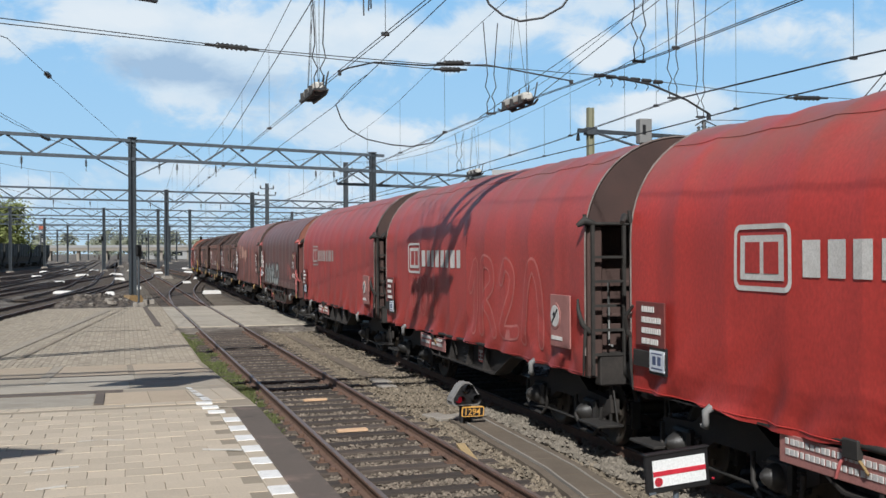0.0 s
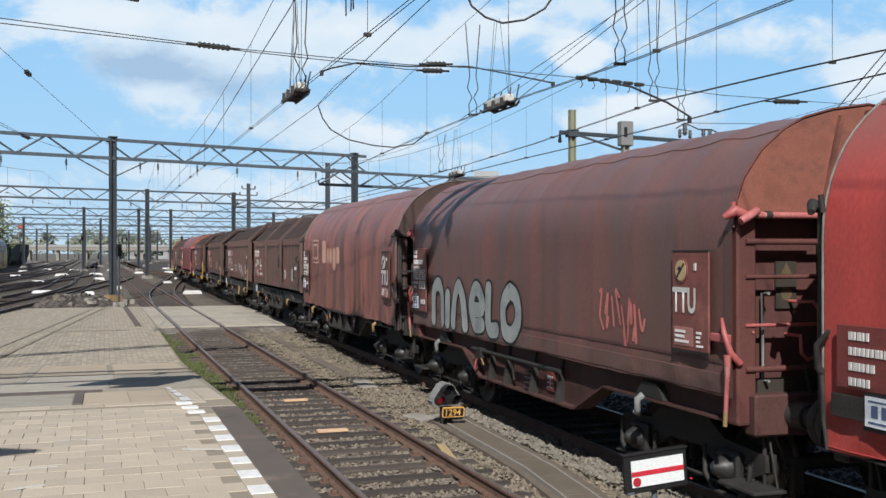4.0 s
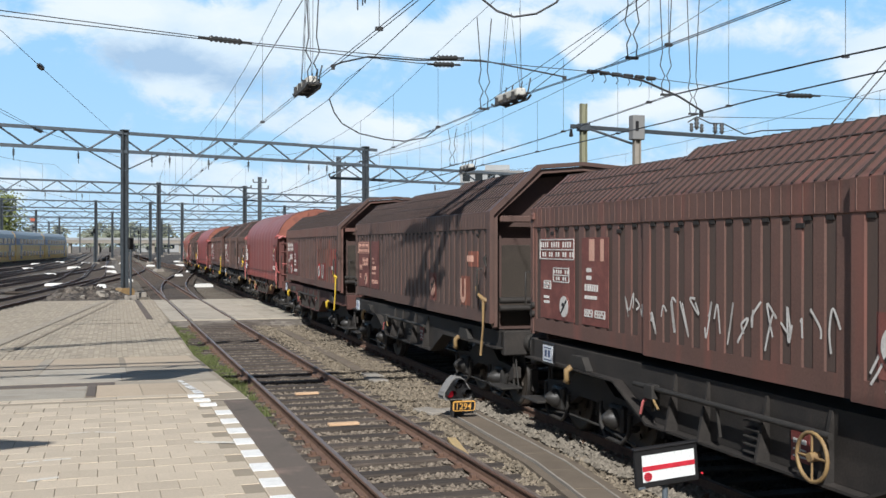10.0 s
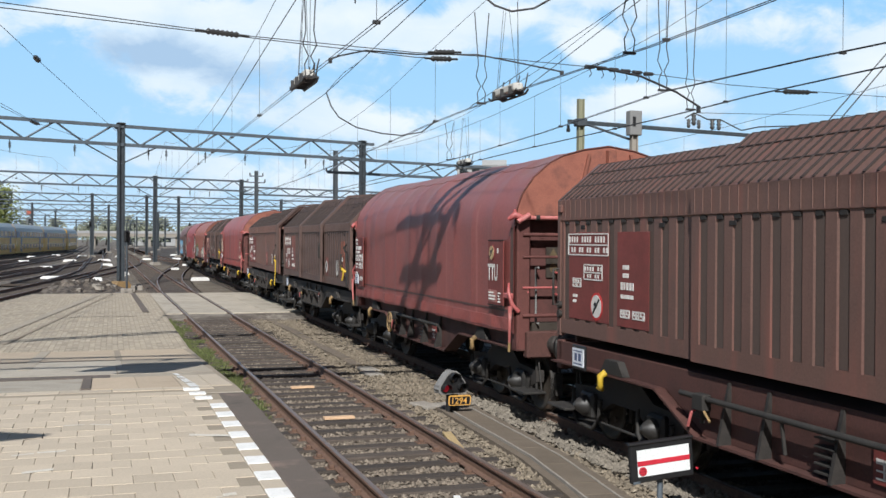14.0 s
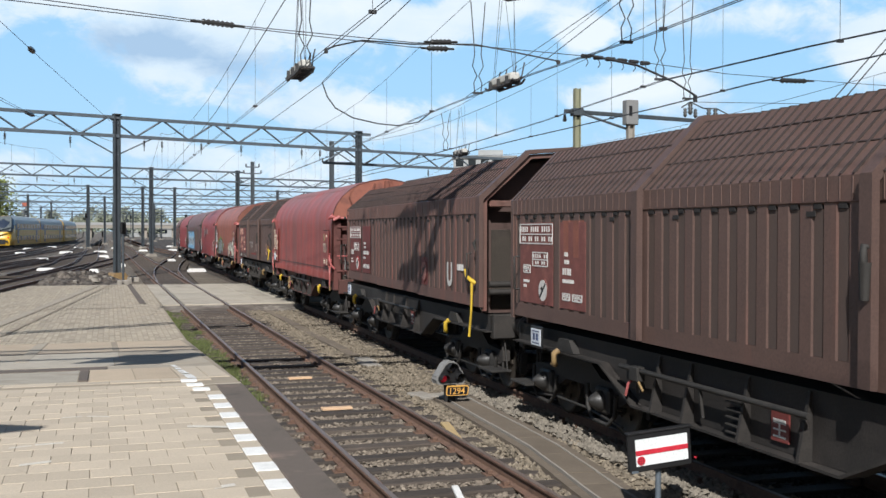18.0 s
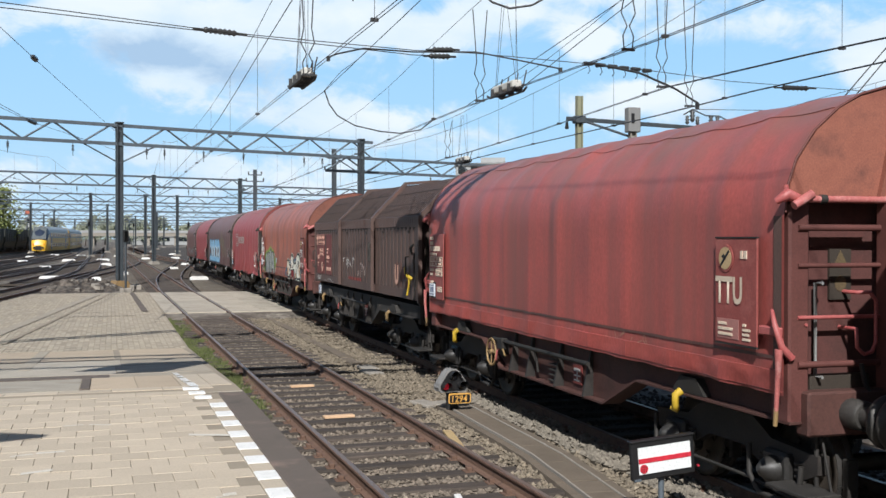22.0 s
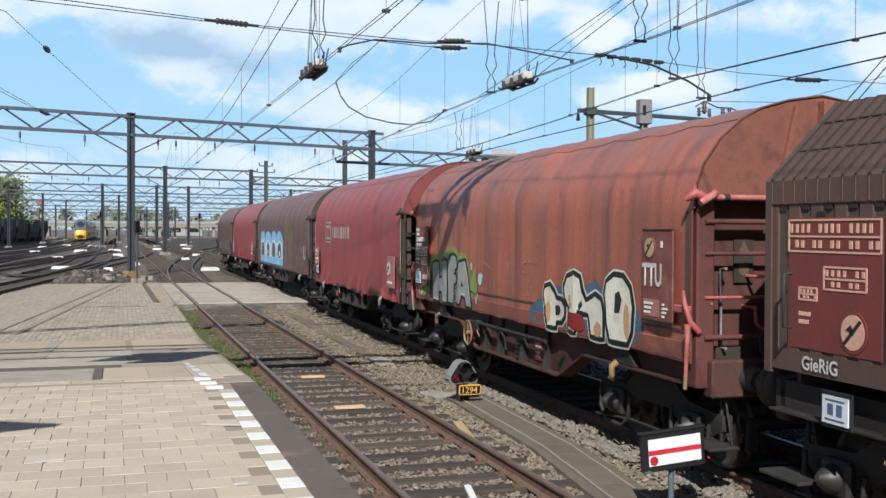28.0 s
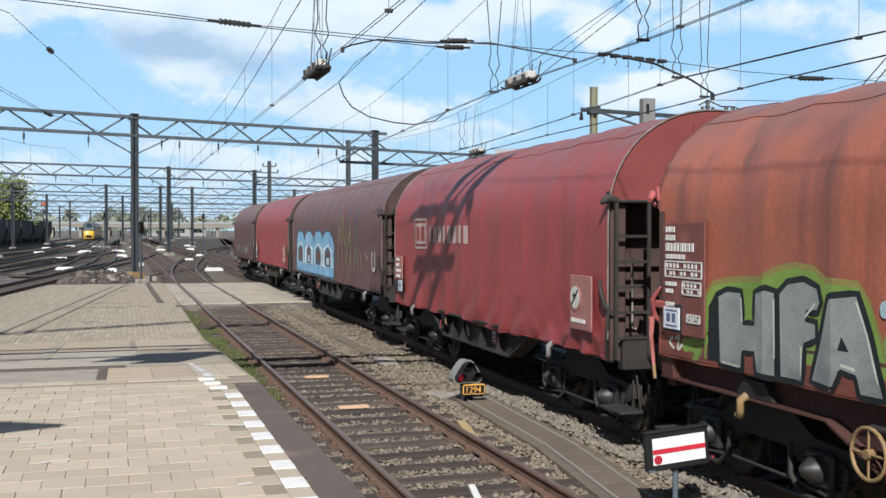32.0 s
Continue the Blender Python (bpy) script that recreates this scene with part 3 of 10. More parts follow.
def rail_meshes(pts):
    """The rusty body of a rail, and its polished running face as a strip on top."""
    body, head = MB(), MB()
    n = len(RAIL_FOOT)
    rings = []
    for i, p in enumerate(pts):
        a, b = pts[max(i - 1, 0)], pts[min(i + 1, len(pts) - 1)]
        dx, dy = b[0] - a[0], b[1] - a[1]
        l = math.hypot(dx, dy)
        nx, ny = dy / l, -dx / l
        rings.append(([(p[0] + nx * q[0], p[1] + ny * q[0], q[1]) for q in RAIL_FOOT], (nx, ny), p))
    body.add([v for r in rings for v in r[0]], [(i * n + k, (i + 1) * n + k, (i + 1) * n + (k + 1) % n, i * n + (k + 1) % n) for i in range(len(pts) - 1) for k in range(n)])
    hv, hf = [], []
    for i, (_, (nx, ny), p) in enumerate(rings):
        hv += [(p[0] - nx * 0.027, p[1] - ny * 0.027, 0.003), (p[0] + nx * 0.027, p[1] + ny * 0.027, 0.003)]
        if i:
            hf.append((2 * i - 2, 2 * i - 1, 2 * i + 1, 2 * i))
    head.add(hv, hf)
    return body, head


def sleeper_mesh(w=2.55, d=0.25, h=0.13):
    me = MB().box(-w / 2, w / 2, -d / 2, d / 2, -h, 0, 0.02).mesh("sleeper")
    me.materials.append(M_SLEEPER)
    return me


SLEEPER = sleeper_mesh()


def along(pts, step, start=0.0, stop=1e9):
    """Places and headings every step metres along a line."""
    out, acc, nxt = [], 0.0, start
    for (x0, y0), (x1, y1) in zip(pts, pts[1:]):
        l = math.hypot(x1 - x0, y1 - y0)
        while nxt <= acc + l and nxt <= stop:
            f = (nxt - acc) / l
            out.append((x0 + f * (x1 - x0), y0 + f * (y1 - y0), math.atan2(x1 - x0, y1 - y0)))
            nxt += step
        acc += l
    return out


def track(name, label, own=None):
    """A track: ballast bed, two rails with polished heads, sleepers; those with y within own are parts, the rest one mesh."""
    pts = PATHS[name]
    base = empty("track", label, "railway track", "tracks of the yard", "structure")
    bed = MB()
    l0, l1 = offset_path(pts, -1.75), offset_path(pts, 1.75)
    c0, c1 = offset_path(pts, -1.35), offset_path(pts, 1.35)
    for i in range(len(pts) - 1):
        for a, b, za, zb in ((l0, c0, -0.30, -0.19), (c0, c1, -0.19, -0.19), (c1, l1, -0.19, -0.30)):
            bed.face([(*a[i], za), (*b[i], zb), (*b[i + 1], zb), (*a[i + 1], za)])
    if name not in ("near", "train"):
        part("ballast_bed", bed, M_YARDBED, base)
    for off in (-0.753, 0.753):
        body, head = rail_meshes(offset_path(pts, off))
        r = part("rail", body, M_RAIL, base)
        part("rail_head", head, M_RAILHEAD, r, "polished running face")
    rest = MB()
    chair = MB().box(-0.17, 0.17, -0.08, 0.08, -0.012, 0.006).box(-0.135, -0.075, -0.05, 0.05, 0.0, 0.05, 0.008).box(0.075, 0.135, -0.05, 0.05, 0.0, 0.05, 0.008).mesh("rail_chair")
    chair.materials.append(M_RAIL)
    rng = random.Random(len(name) * 7)
    for x, y, th in along(pts, 0.62):
        z = -0.150 + rng.uniform(-0.012, 0.006)
        m = Matrix.Translation((x + rng.uniform(-0.03, 0.03), y + rng.uniform(-0.02, 0.02), z)) @ Matrix.Rotation(-th + rng.uniform(-0.012, 0.012), 4, "Z")
        if own and own[0] <= y <= own[1]:
            sl = part("sleeper", SLEEPER, None, base, m=m)
            if y < 38:
                for o in (-0.753, 0.753):
                    part("rail_chair", chair, None, sl, loc=(o, 0, 0.006))
        elif y < 190:
            rest.box(-1.27, 1.27, -0.12, 0.12, -0.1, 0, m=m)
    if rest.v:
        part("sleepers", rest, M_SLEEPER, base)["kind"] = "stuff"
    return base


# ---- ground ----
g = MB()
for x0, x1, y0, y1 in ((-4000, 4000, -4000, 4000),):
    g.face([(x0, y0, -0.32), (x1, y0, -0.32), (x1, y1, -0.32), (x0, y1, -0.32)])
thing("ground", g, M_GROUND, "flat brown and grey gravel ground of a railway yard", "ground", kind="structure")
# ballast shared by the two foreground tracks
b, crib, shade_bed = MB(), MB(), MB()
for y in range(-12, 330, 3):
    def tx(yy):
        return train_path(yy)[0]
    hi0, hi1 = tx(y) + 2.2, tx(y + 3) + 2.2
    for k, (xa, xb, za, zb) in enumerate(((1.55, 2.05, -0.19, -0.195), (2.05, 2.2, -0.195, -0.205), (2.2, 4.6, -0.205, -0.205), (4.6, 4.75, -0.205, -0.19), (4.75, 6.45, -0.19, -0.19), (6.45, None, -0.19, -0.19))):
        (crib if k == 2 else shade_bed if k == 5 else b).face([(xa, y, za), (xb or hi0, y, zb), (xb or hi1, y + 3, zb), (xa, y + 3, za)])
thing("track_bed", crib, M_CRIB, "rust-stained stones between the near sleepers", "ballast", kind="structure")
thing("track_bed", shade_bed, M_BED, "stones under the goods train, coloured dark for its shade", "ballast", kind="structure")
thing("ballast", b, M_BALLAST, "brown crushed stone ballast between the rails", "ballast", kind="structure")

near_track = track("near", "rusty rails on dark wooden sleepers with loose planks between them", (7, 60))
train_track = track("train", "rails on wooden sleepers under the goods train", (6, 40))
for nm, lb in (("branch", "turnout track curving away from the near rails"), ("far_right", "track behind the goods train"), ("ladder_a", "ladder track beyond the pavement"),
               ("ladder_b", "yard track crossing at an angle"), ("ladder_c", "yard track crossing at an angle"), ("ladder_d", "short connecting track of the yard"), ("ladder_e", "short connecting track of the yard"), ("ladder_f", "short connecting track of the yard"), ("ladder_g", "yard track crossing at an angle"), ("ladder_h", "yard track crossing at an angle"),
               ("passenger", "track of the passenger train"), ("outer_a", "outer yard track"), ("siding", "siding with parked dark wagons"), ("outer_right", "yard track in the distance")):
    track(nm, lb)


# ---- platform, ramp and pavement ----
PLAT_Z, PLAT_EDGE, PLAT_END, RAMP_END = 0.70, 1.605, 13.2, 24.5


def pave_z(y):
    """Height of the walking surface."""
    if y <= PLAT_END:
        return PLAT_Z
    if y <= RAMP_END:
        return PLAT_Z + (0.06 - PLAT_Z) * (y - PLAT_END) / (RAMP_END - PLAT_END)
    return 0.06 - 0.04 * (y - RAMP_END) / 26


def right_edge(y):
    return float(np.interp(y, [13.0, 24.5, 51.0], [PLAT_EDGE - 0.02, 1.84, 2.02]))


def left_edge(y):
    return max(-9.0, -6.5 + 0.13 * (y - 24)) if y > 24 else -9.0


body = MB()
sec = [-6, PLAT_END, RAMP_END, 51.0]
for y0, y1 in zip(sec, sec[1:]):
    z0, z1 = pave_z(y0) - 0.0065, pave_z(y1) - 0.0065
    xa0, xa1 = left_edge(y0), left_edge(y1)
    xe, xf = right_edge(y0), right_edge(y1)
    body.add([(xa0, y0, -0.33), (xe, y0, -0.33), (xe, y0, z0), (xa0, y0, z0), (xa1, y1, -0.33), (xf, y1, -0.33), (xf, y1, z1), (xa1, y1, z1)],
             [(0, 1, 2, 3), (4, 7, 6, 5), (1, 5, 6, 2), (0, 3, 7, 4), (3, 2, 6, 7)])
platform = thing("platform", body, M_JOINT, "station platform of pale concrete pavers ramping down to a crossing", "platform", kind="structure")

# ---- goods wagons ----
M_CHASSIS = mat("grimy_underframe", (0.016, 0.014, 0.013), 0.75, vary=((0.028, 0.024, 0.021), (0.05, 0.041, 0.036)), scale=2.5, mix=0.9, fine=40, bump=0.2)
M_CHASSIS_RED = mat("rusty_red_underframe", (0.05, 0.024, 0.02), 0.75, vary=((0.085, 0.035, 0.028), (0.03, 0.02, 0.018)), scale=2.0, mix=0.9, fine=40, bump=0.2)
M_BOGIE = mat("dusty_bogie", (0.016, 0.0145, 0.013), 0.75, vary=((0.03, 0.027, 0.024), (0.05, 0.045, 0.04)), scale=5, mix=1.0, fine=60, bump=0.2)
M_AXLEBOX = mat("dusty_axle_box", (0.018, 0.017, 0.016), 0.5, vary=((0.03, 0.028, 0.026), (0.05, 0.047, 0.044)), scale=6, mix=1.0, fine=60, bump=0.2)
M_WHEEL = mat("wheel_steel", (0.05, 0.042, 0.036), 0.6, 0.4, vary=((0.09, 0.075, 0.06),), scale=6, bump=0.1)
M_TREAD = mat("wheel_tread", (0.35, 0.33, 0.31), 0.3, 0.9, bump=0.02)
M_BUFFER = mat("greasy_buffer", (0.035, 0.033, 0.031), 0.5, 0.3, vary=((0.08, 0.074, 0.068),), scale=4, bump=0.1)
# maroon wall set darker for the shade of the end recess
M_ENDLOW = mat("shade_maroon_wall", (0.072, 0.028, 0.025), 0.75, vary=((0.098, 0.035, 0.03), (0.054, 0.025, 0.022)), scale=1.6, bump=0.1)
M_ENDPANEL = mat("olive_brown_end_panel", (0.030, 0.024, 0.018), 0.75, vary=((0.043, 0.033, 0.025), (0.023, 0.018, 0.015)), scale=1.4, mix=0.9, bump=0.1)
M_ENDRED = mat("maroon_end_post", (0.095, 0.033, 0.028), 0.7, vary=((0.135, 0.045, 0.037),), scale=2.0, bump=0.1)
M_ENDWALL = mat("dark_end_wall", (0.060, 0.036, 0.030), 0.7, vary=((0.085, 0.05, 0.042),), scale=1.6, bump=0.1)
M_GABLE = mat("brown_gable_steel", (0.048, 0.030, 0.026), 0.65, vary=((0.07, 0.04, 0.034), (0.10, 0.043, 0.034)), scale=1.4, mix=0.9, bump=0.1)
M_RIM = mat("scuffed_bare_rim", (0.26, 0.22, 0.20), 0.6, vary=((0.12, 0.09, 0.08),), scale=5, bump=0.05)
M_SEAM = mat("dirty_roof_seam", (0.034, 0.024, 0.021), 0.8, vary=((0.055, 0.038, 0.034),), scale=3, bump=0.05)
M_MARK = mat("chalky_white_marking", (0.52, 0.50, 0.47), 0.8, vary=((0.68, 0.67, 0.65),), scale=9, mix=0.9, bump=0.02)
M_CREAM = mat("cream_marking", (0.56, 0.45, 0.34), 0.8, vary=((0.66, 0.56, 0.45),), scale=9, mix=0.9, bump=0.02)
M_MARK_DIM = mat("worn_white_marking", (0.42, 0.30, 0.27), 0.8, vary=((0.56, 0.47, 0.44),), scale=7, mix=0.9, bump=0.02)
M_MARK_ORANGE = mat("orange_stained_marking", (0.60, 0.32, 0.24), 0.8, vary=((0.66, 0.42, 0.33),), scale=9, mix=0.9, bump=0.02)
M_TAG = mat("white_route_card", (0.68, 0.72, 0.78), 0.5, vary=((0.8, 0.83, 0.87),), scale=20, bump=0.02)
M_INK = mat("card_ink", (0.10, 0.13, 0.24), 0.6, bump=0)
M_PLATE_RED = mat("red_number_plate", (0.20, 0.042, 0.036), 0.6, vary=((0.15, 0.04, 0.034),), scale=4, bump=0.04)
M_PLATE_DIM = mat("brown_red_number_plate", (0.24, 0.08, 0.067), 0.65, vary=((0.17, 0.06, 0.05), (0.29, 0.11, 0.09)), scale=3, bump=0.05)
M_PLATE_DARK = mat("dull_rust_patch", (0.12, 0.058, 0.046), 0.7, vary=((0.095, 0.052, 0.043),), scale=3, bump=0.05)
M_PLATE_BROWN = mat("grimy_brown_plate", (0.095, 0.045, 0.038), 0.65, vary=((0.13, 0.055, 0.045), (0.07, 0.038, 0.033)), scale=3, bump=0.05)
M_PLATE_PINK = mat("faded_pink_plate", (0.42, 0.19, 0.17), 0.7, vary=((0.33, 0.15, 0.13),), scale=4, bump=0.04)
M_RED_RING = mat("red_ring", (0.5, 0.03, 0.03), 0.6, bump=0.02)
M_OCHRE_FACE = mat("yellowed_disc_face", (0.40, 0.29, 0.15), 0.7, vary=((0.48, 0.36, 0.2),), scale=6, bump=0.03)
M_PINK = mat("faded_red_handle", (0.34, 0.07, 0.068), 0.55, vary=((0.42, 0.13, 0.12),), scale=6, bump=0.05)
M_OCHRE = mat("ochre_handle", (0.33, 0.22, 0.09), 0.6, vary=((0.2, 0.13, 0.07),), scale=6, bump=0.08)
M_PATCH = mat("fresh_orange_primer", (0.19, 0.066, 0.046), 0.7, vary=((0.25, 0.09, 0.06), (0.13, 0.052, 0.04)), scale=3, bump=0.05, random_tint=0.2)
M_PATCH_RED = mat("red_paint_patch", (0.22, 0.035, 0.03), 0.7, vary=((0.16, 0.035, 0.03),), scale=3, bump=0.05)
M_GROOVE = mat("dirt_and_shade_in_grooves", (0.074, 0.054, 0.046), 0.75, vary=((0.088, 0.06, 0.05), (0.062, 0.048, 0.042)), scale=1.8, mix=0.9, stretch=(1, 3, 0.4), bump=0.08)
M_NOTICE = mat("faded_notice_paint", (0.12, 0.085, 0.04), 0.75, vary=((0.085, 0.06, 0.035),), scale=14, bump=0.02)
M_MILDEW = mat("mildewed_cover_edge", (0.075, 0.055, 0.047), 0.75, vary=((0.11, 0.062, 0.052), (0.055, 0.047, 0.042)), scale=2.5, mix=0.9, stretch=(1, 1, 0.5), bump=0.08)
M_LINK = mat("chipped_pink_link", (0.50, 0.20, 0.19), 0.55, vary=((0.42, 0.12, 0.11), (0.56, 0.27, 0.25)), scale=8, bump=0.05)
M_ENDCRIMSON = mat("faded_crimson_gable", (0.17, 0.036, 0.034), 0.65, vary=((0.22, 0.05, 0.045), (0.11, 0.035, 0.03)), scale=1.4, mix=0.9, bump=0.1)
M_PLATE_ROSE = mat("rose_red_number_plate", (0.31, 0.085, 0.075), 0.6, vary=((0.25, 0.06, 0.052), (0.36, 0.12, 0.105)), scale=2.5, bump=0.04)
M_DULL_BLACK = mat("dull_black", (0.012, 0.011, 0.011), 0.8, vary=((0.03, 0.026, 0.024),), scale=3, bump=0.1)

G_SILVER = mat("silver_spray", (0.22, 0.24, 0.24), 0.6, vary=((0.33, 0.35, 0.34), (0.27, 0.29, 0.28)), scale=2.5, bump=0.02)
G_WHITE = mat("white_spray", (0.55, 0.58, 0.50), 0.65, vary=((0.68, 0.70, 0.62),), scale=3, bump=0.02)
G_CREAM = mat("cream_spray", (0.66, 0.65, 0.50), 0.65, vary=((0.76, 0.75, 0.66), (0.6, 0.5, 0.34)), scale=3, bump=0.02)
G_GREEN = mat("green_spray", (0.19, 0.31, 0.055), 0.65, vary=((0.26, 0.39, 0.09),), scale=3, bump=0.02)
G_BLACK = mat("black_spray", (0.015, 0.02, 0.022), 0.6, bump=0.02)
G_GREEN_THIN = mat("thin_green_overspray", (0.26, 0.22, 0.068), 0.7, vary=((0.30, 0.27, 0.085),), scale=6, bump=0.02)
G_FAINT = mat("faint_dry_brush", (0.42, 0.20, 0.15), 0.75, bump=0.0)
G_OLIVE = mat("olive_grey_spray", (0.24, 0.22, 0.13), 0.7, vary=((0.33, 0.30, 0.2),), scale=5, bump=0.02)
G_BLUE = mat("blue_spray", (0.05, 0.12, 0.20), 0.65, vary=((0.09, 0.17, 0.25),), scale=3, bump=0.02)
G_SKY = mat("sky_blue_spray", (0.16, 0.42, 0.68), 0.65, vary=((0.35, 0.58, 0.75),), scale=2.5, bump=0.02)
G_PALEBLUE = mat("pale_blue_spray", (0.36, 0.52, 0.58), 0.65, vary=((0.5, 0.62, 0.66),), scale=5, bump=0.02)
G_PEACH = mat("peach_spray", (0.55, 0.30, 0.15), 0.65, vary=((0.62, 0.38, 0.22),), scale=4, bump=0.02)
G_ICE = mat("icy_white_spray", (0.55, 0.68, 0.76), 0.65, vary=((0.68, 0.78, 0.82), (0.38, 0.58, 0.74)), scale=2.5, bump=0.02)
G_RED = mat("red_spray", (0.28, 0.02, 0.02), 0.65, bump=0.02)
G_SCRAWL = mat("thin_pale_scrawl", (0.52, 0.17, 0.15), 0.7, bump=0.0)


def tarp_mat(name, base, dark, pale, streak=None, drab=0.7):
    """Coated fabric: faded patches and streaks, and a patchy drab brown towards the roof."""
    return mat(name, base, 0.52, vary=(dark, base, pale), scale=0.75, mix=0.85, fine=30, bump=0.10, bump_dist=0.02, stretch=(1, 1, 0.7), streak=streak, top_tint=((0.215, 0.122, 0.102), 2.95, 3.65, drab))


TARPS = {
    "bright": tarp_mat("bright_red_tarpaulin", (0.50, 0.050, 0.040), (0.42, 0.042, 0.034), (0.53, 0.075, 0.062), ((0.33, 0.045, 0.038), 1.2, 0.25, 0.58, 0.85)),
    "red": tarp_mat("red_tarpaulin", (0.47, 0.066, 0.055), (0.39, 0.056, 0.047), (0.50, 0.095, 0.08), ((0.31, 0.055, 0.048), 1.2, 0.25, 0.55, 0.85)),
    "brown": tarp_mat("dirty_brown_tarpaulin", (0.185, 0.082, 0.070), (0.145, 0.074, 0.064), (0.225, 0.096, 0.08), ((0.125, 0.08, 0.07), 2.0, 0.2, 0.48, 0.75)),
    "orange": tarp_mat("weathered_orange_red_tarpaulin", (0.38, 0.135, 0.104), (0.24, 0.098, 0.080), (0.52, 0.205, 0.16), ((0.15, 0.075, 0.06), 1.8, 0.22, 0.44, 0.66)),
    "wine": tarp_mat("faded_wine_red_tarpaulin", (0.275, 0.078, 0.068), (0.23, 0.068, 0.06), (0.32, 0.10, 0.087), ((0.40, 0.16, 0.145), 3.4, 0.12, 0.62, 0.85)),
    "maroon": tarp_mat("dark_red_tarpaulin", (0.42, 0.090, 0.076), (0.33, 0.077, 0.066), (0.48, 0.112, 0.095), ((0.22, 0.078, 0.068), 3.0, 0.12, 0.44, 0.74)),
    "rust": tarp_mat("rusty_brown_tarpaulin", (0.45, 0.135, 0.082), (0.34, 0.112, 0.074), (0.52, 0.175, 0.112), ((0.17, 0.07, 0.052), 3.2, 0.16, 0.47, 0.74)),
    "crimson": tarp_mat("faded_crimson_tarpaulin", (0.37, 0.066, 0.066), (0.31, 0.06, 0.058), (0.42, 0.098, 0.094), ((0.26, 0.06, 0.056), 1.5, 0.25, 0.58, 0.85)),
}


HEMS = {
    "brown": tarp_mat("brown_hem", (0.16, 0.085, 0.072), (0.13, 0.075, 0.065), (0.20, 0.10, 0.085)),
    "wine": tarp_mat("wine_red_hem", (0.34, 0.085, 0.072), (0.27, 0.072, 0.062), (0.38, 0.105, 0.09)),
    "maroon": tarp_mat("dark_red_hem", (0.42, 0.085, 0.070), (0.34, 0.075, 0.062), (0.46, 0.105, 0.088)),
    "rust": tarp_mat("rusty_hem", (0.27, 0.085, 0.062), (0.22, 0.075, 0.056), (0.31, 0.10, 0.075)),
    "drab": tarp_mat("dark_fold_cloth", (0.12, 0.055, 0.046), (0.09, 0.045, 0.04), (0.17, 0.065, 0.055)),
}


def hood_mat(name, base, b2, rusty, amount):
    return mat(name, base, 0.58, vary=(b2, base), scale=1.3, mix=0.8, fine=45, bump=0.08, streak=(rusty, 3.2, 0.5, 0.72 - 0.3 * amount, 0.98 - 0.26 * amount))


HOODS = {
    "dark": hood_mat("dark_brown_hood", (0.092, 0.057, 0.048), (0.118, 0.072, 0.059), (0.17, 0.074, 0.056), 0.42),
    "patchy": hood_mat("patched_brown_hood", (0.112, 0.064, 0.053), (0.14, 0.078, 0.063), (0.22, 0.086, 0.067), 0.65),
    "black": hood_mat("blackish_hood", (0.080, 0.051, 0.043), (0.100, 0.062, 0.052), (0.15, 0.066, 0.051), 0.45),
}

HALF_W = 1.46


def arch(style, off=0.0, n=14):
    """Half outline (x, z) from the eaves to the ridge."""
    w = HALF_W - off
    if style == "hood":
        return [(w, 3.06), (0.74, 3.70 - off), (0.0, 3.76 - off)]
    if style == "ribbed":  # a hood with lower eaves
        return [(w, 2.96), (0.74, 3.70 - off), (0.0, 3.76 - off)]
    if style == "bow":  # round bows
        return [(w * math.cos(a) ** 0.92, 2.62 + (1.36 - off) * math.sin(a) ** 0.94) for a in [math.pi / 2 * i / n for i in range(n)]] + [(0.0, 3.98 - off)]
    # bent bows with a steeper shoulder
    k = [(w, 2.75), (w - 0.02, 2.98), (w - 0.10, 3.20), (w - 0.28, 3.45), (w - 0.52, 3.65), (0.72, 3.77 - off), (0.40, 3.86 - off), (0.0, 3.92 - off)]
    return k


def full_profile(style, z0, off=0.0, z1=None):
    """Outline from the lower left hem over the ridge to the lower right."""
    half = arch(style, off)
    left = [(-x, z) for x, z in half]
    return [(-(HALF_W - off), z0)] + left + [(x, z) for x, z in half[::-1][1:]] + [(HALF_W - off, z0)]


def slack(seed, length, hem, gather, y, z):
    """How far the cloth stands outside its bows at y, z."""
    bow = abs(math.sin(math.pi * (y + length / 2) / (length / 11))) ** 0.8
    low = max(0.0, min(1.0, (2.0 - z) / (2.0 - hem)))
    end = max(0.0, min(1.0, (length / 2 - abs(y)) / 0.6))
    wob = noise.noise(Vector((seed, y * 0.9, z * 0.8))) * 0.014 + noise.noise(Vector((seed + 9, y * 2.6, z * 1.2))) * 0.007 * (0.3 + low)
    crease = gather * low ** 2 * (math.sin(y * 7 + 6 * noise.noise(Vector((seed, y * 0.8, 3))) + z * 8) * 0.026 + noise.noise(Vector((seed + 2, y * 2.2 + z * 3, z * 2))) * 0.045)
    c = length / 2 - abs(y)
    fold = gather * 0.034 * low * math.exp(-c / 1.1) * math.sin(15 * (z - 0.8 * c) + 3 * noise.noise(Vector((seed, y * 0.7, z))))
    top = max(0.0, 1 - abs(z - 3.58) / 0.34)
    ripple = top * (0.020 * noise.noise(Vector((seed + 6, y * 1.3, z * 5))) + 0.010 * noise.noise(Vector((seed + 7, y * 3.4, z * 9))))
    return (-0.021 * bow + wob + crease + fold + ripple) * end


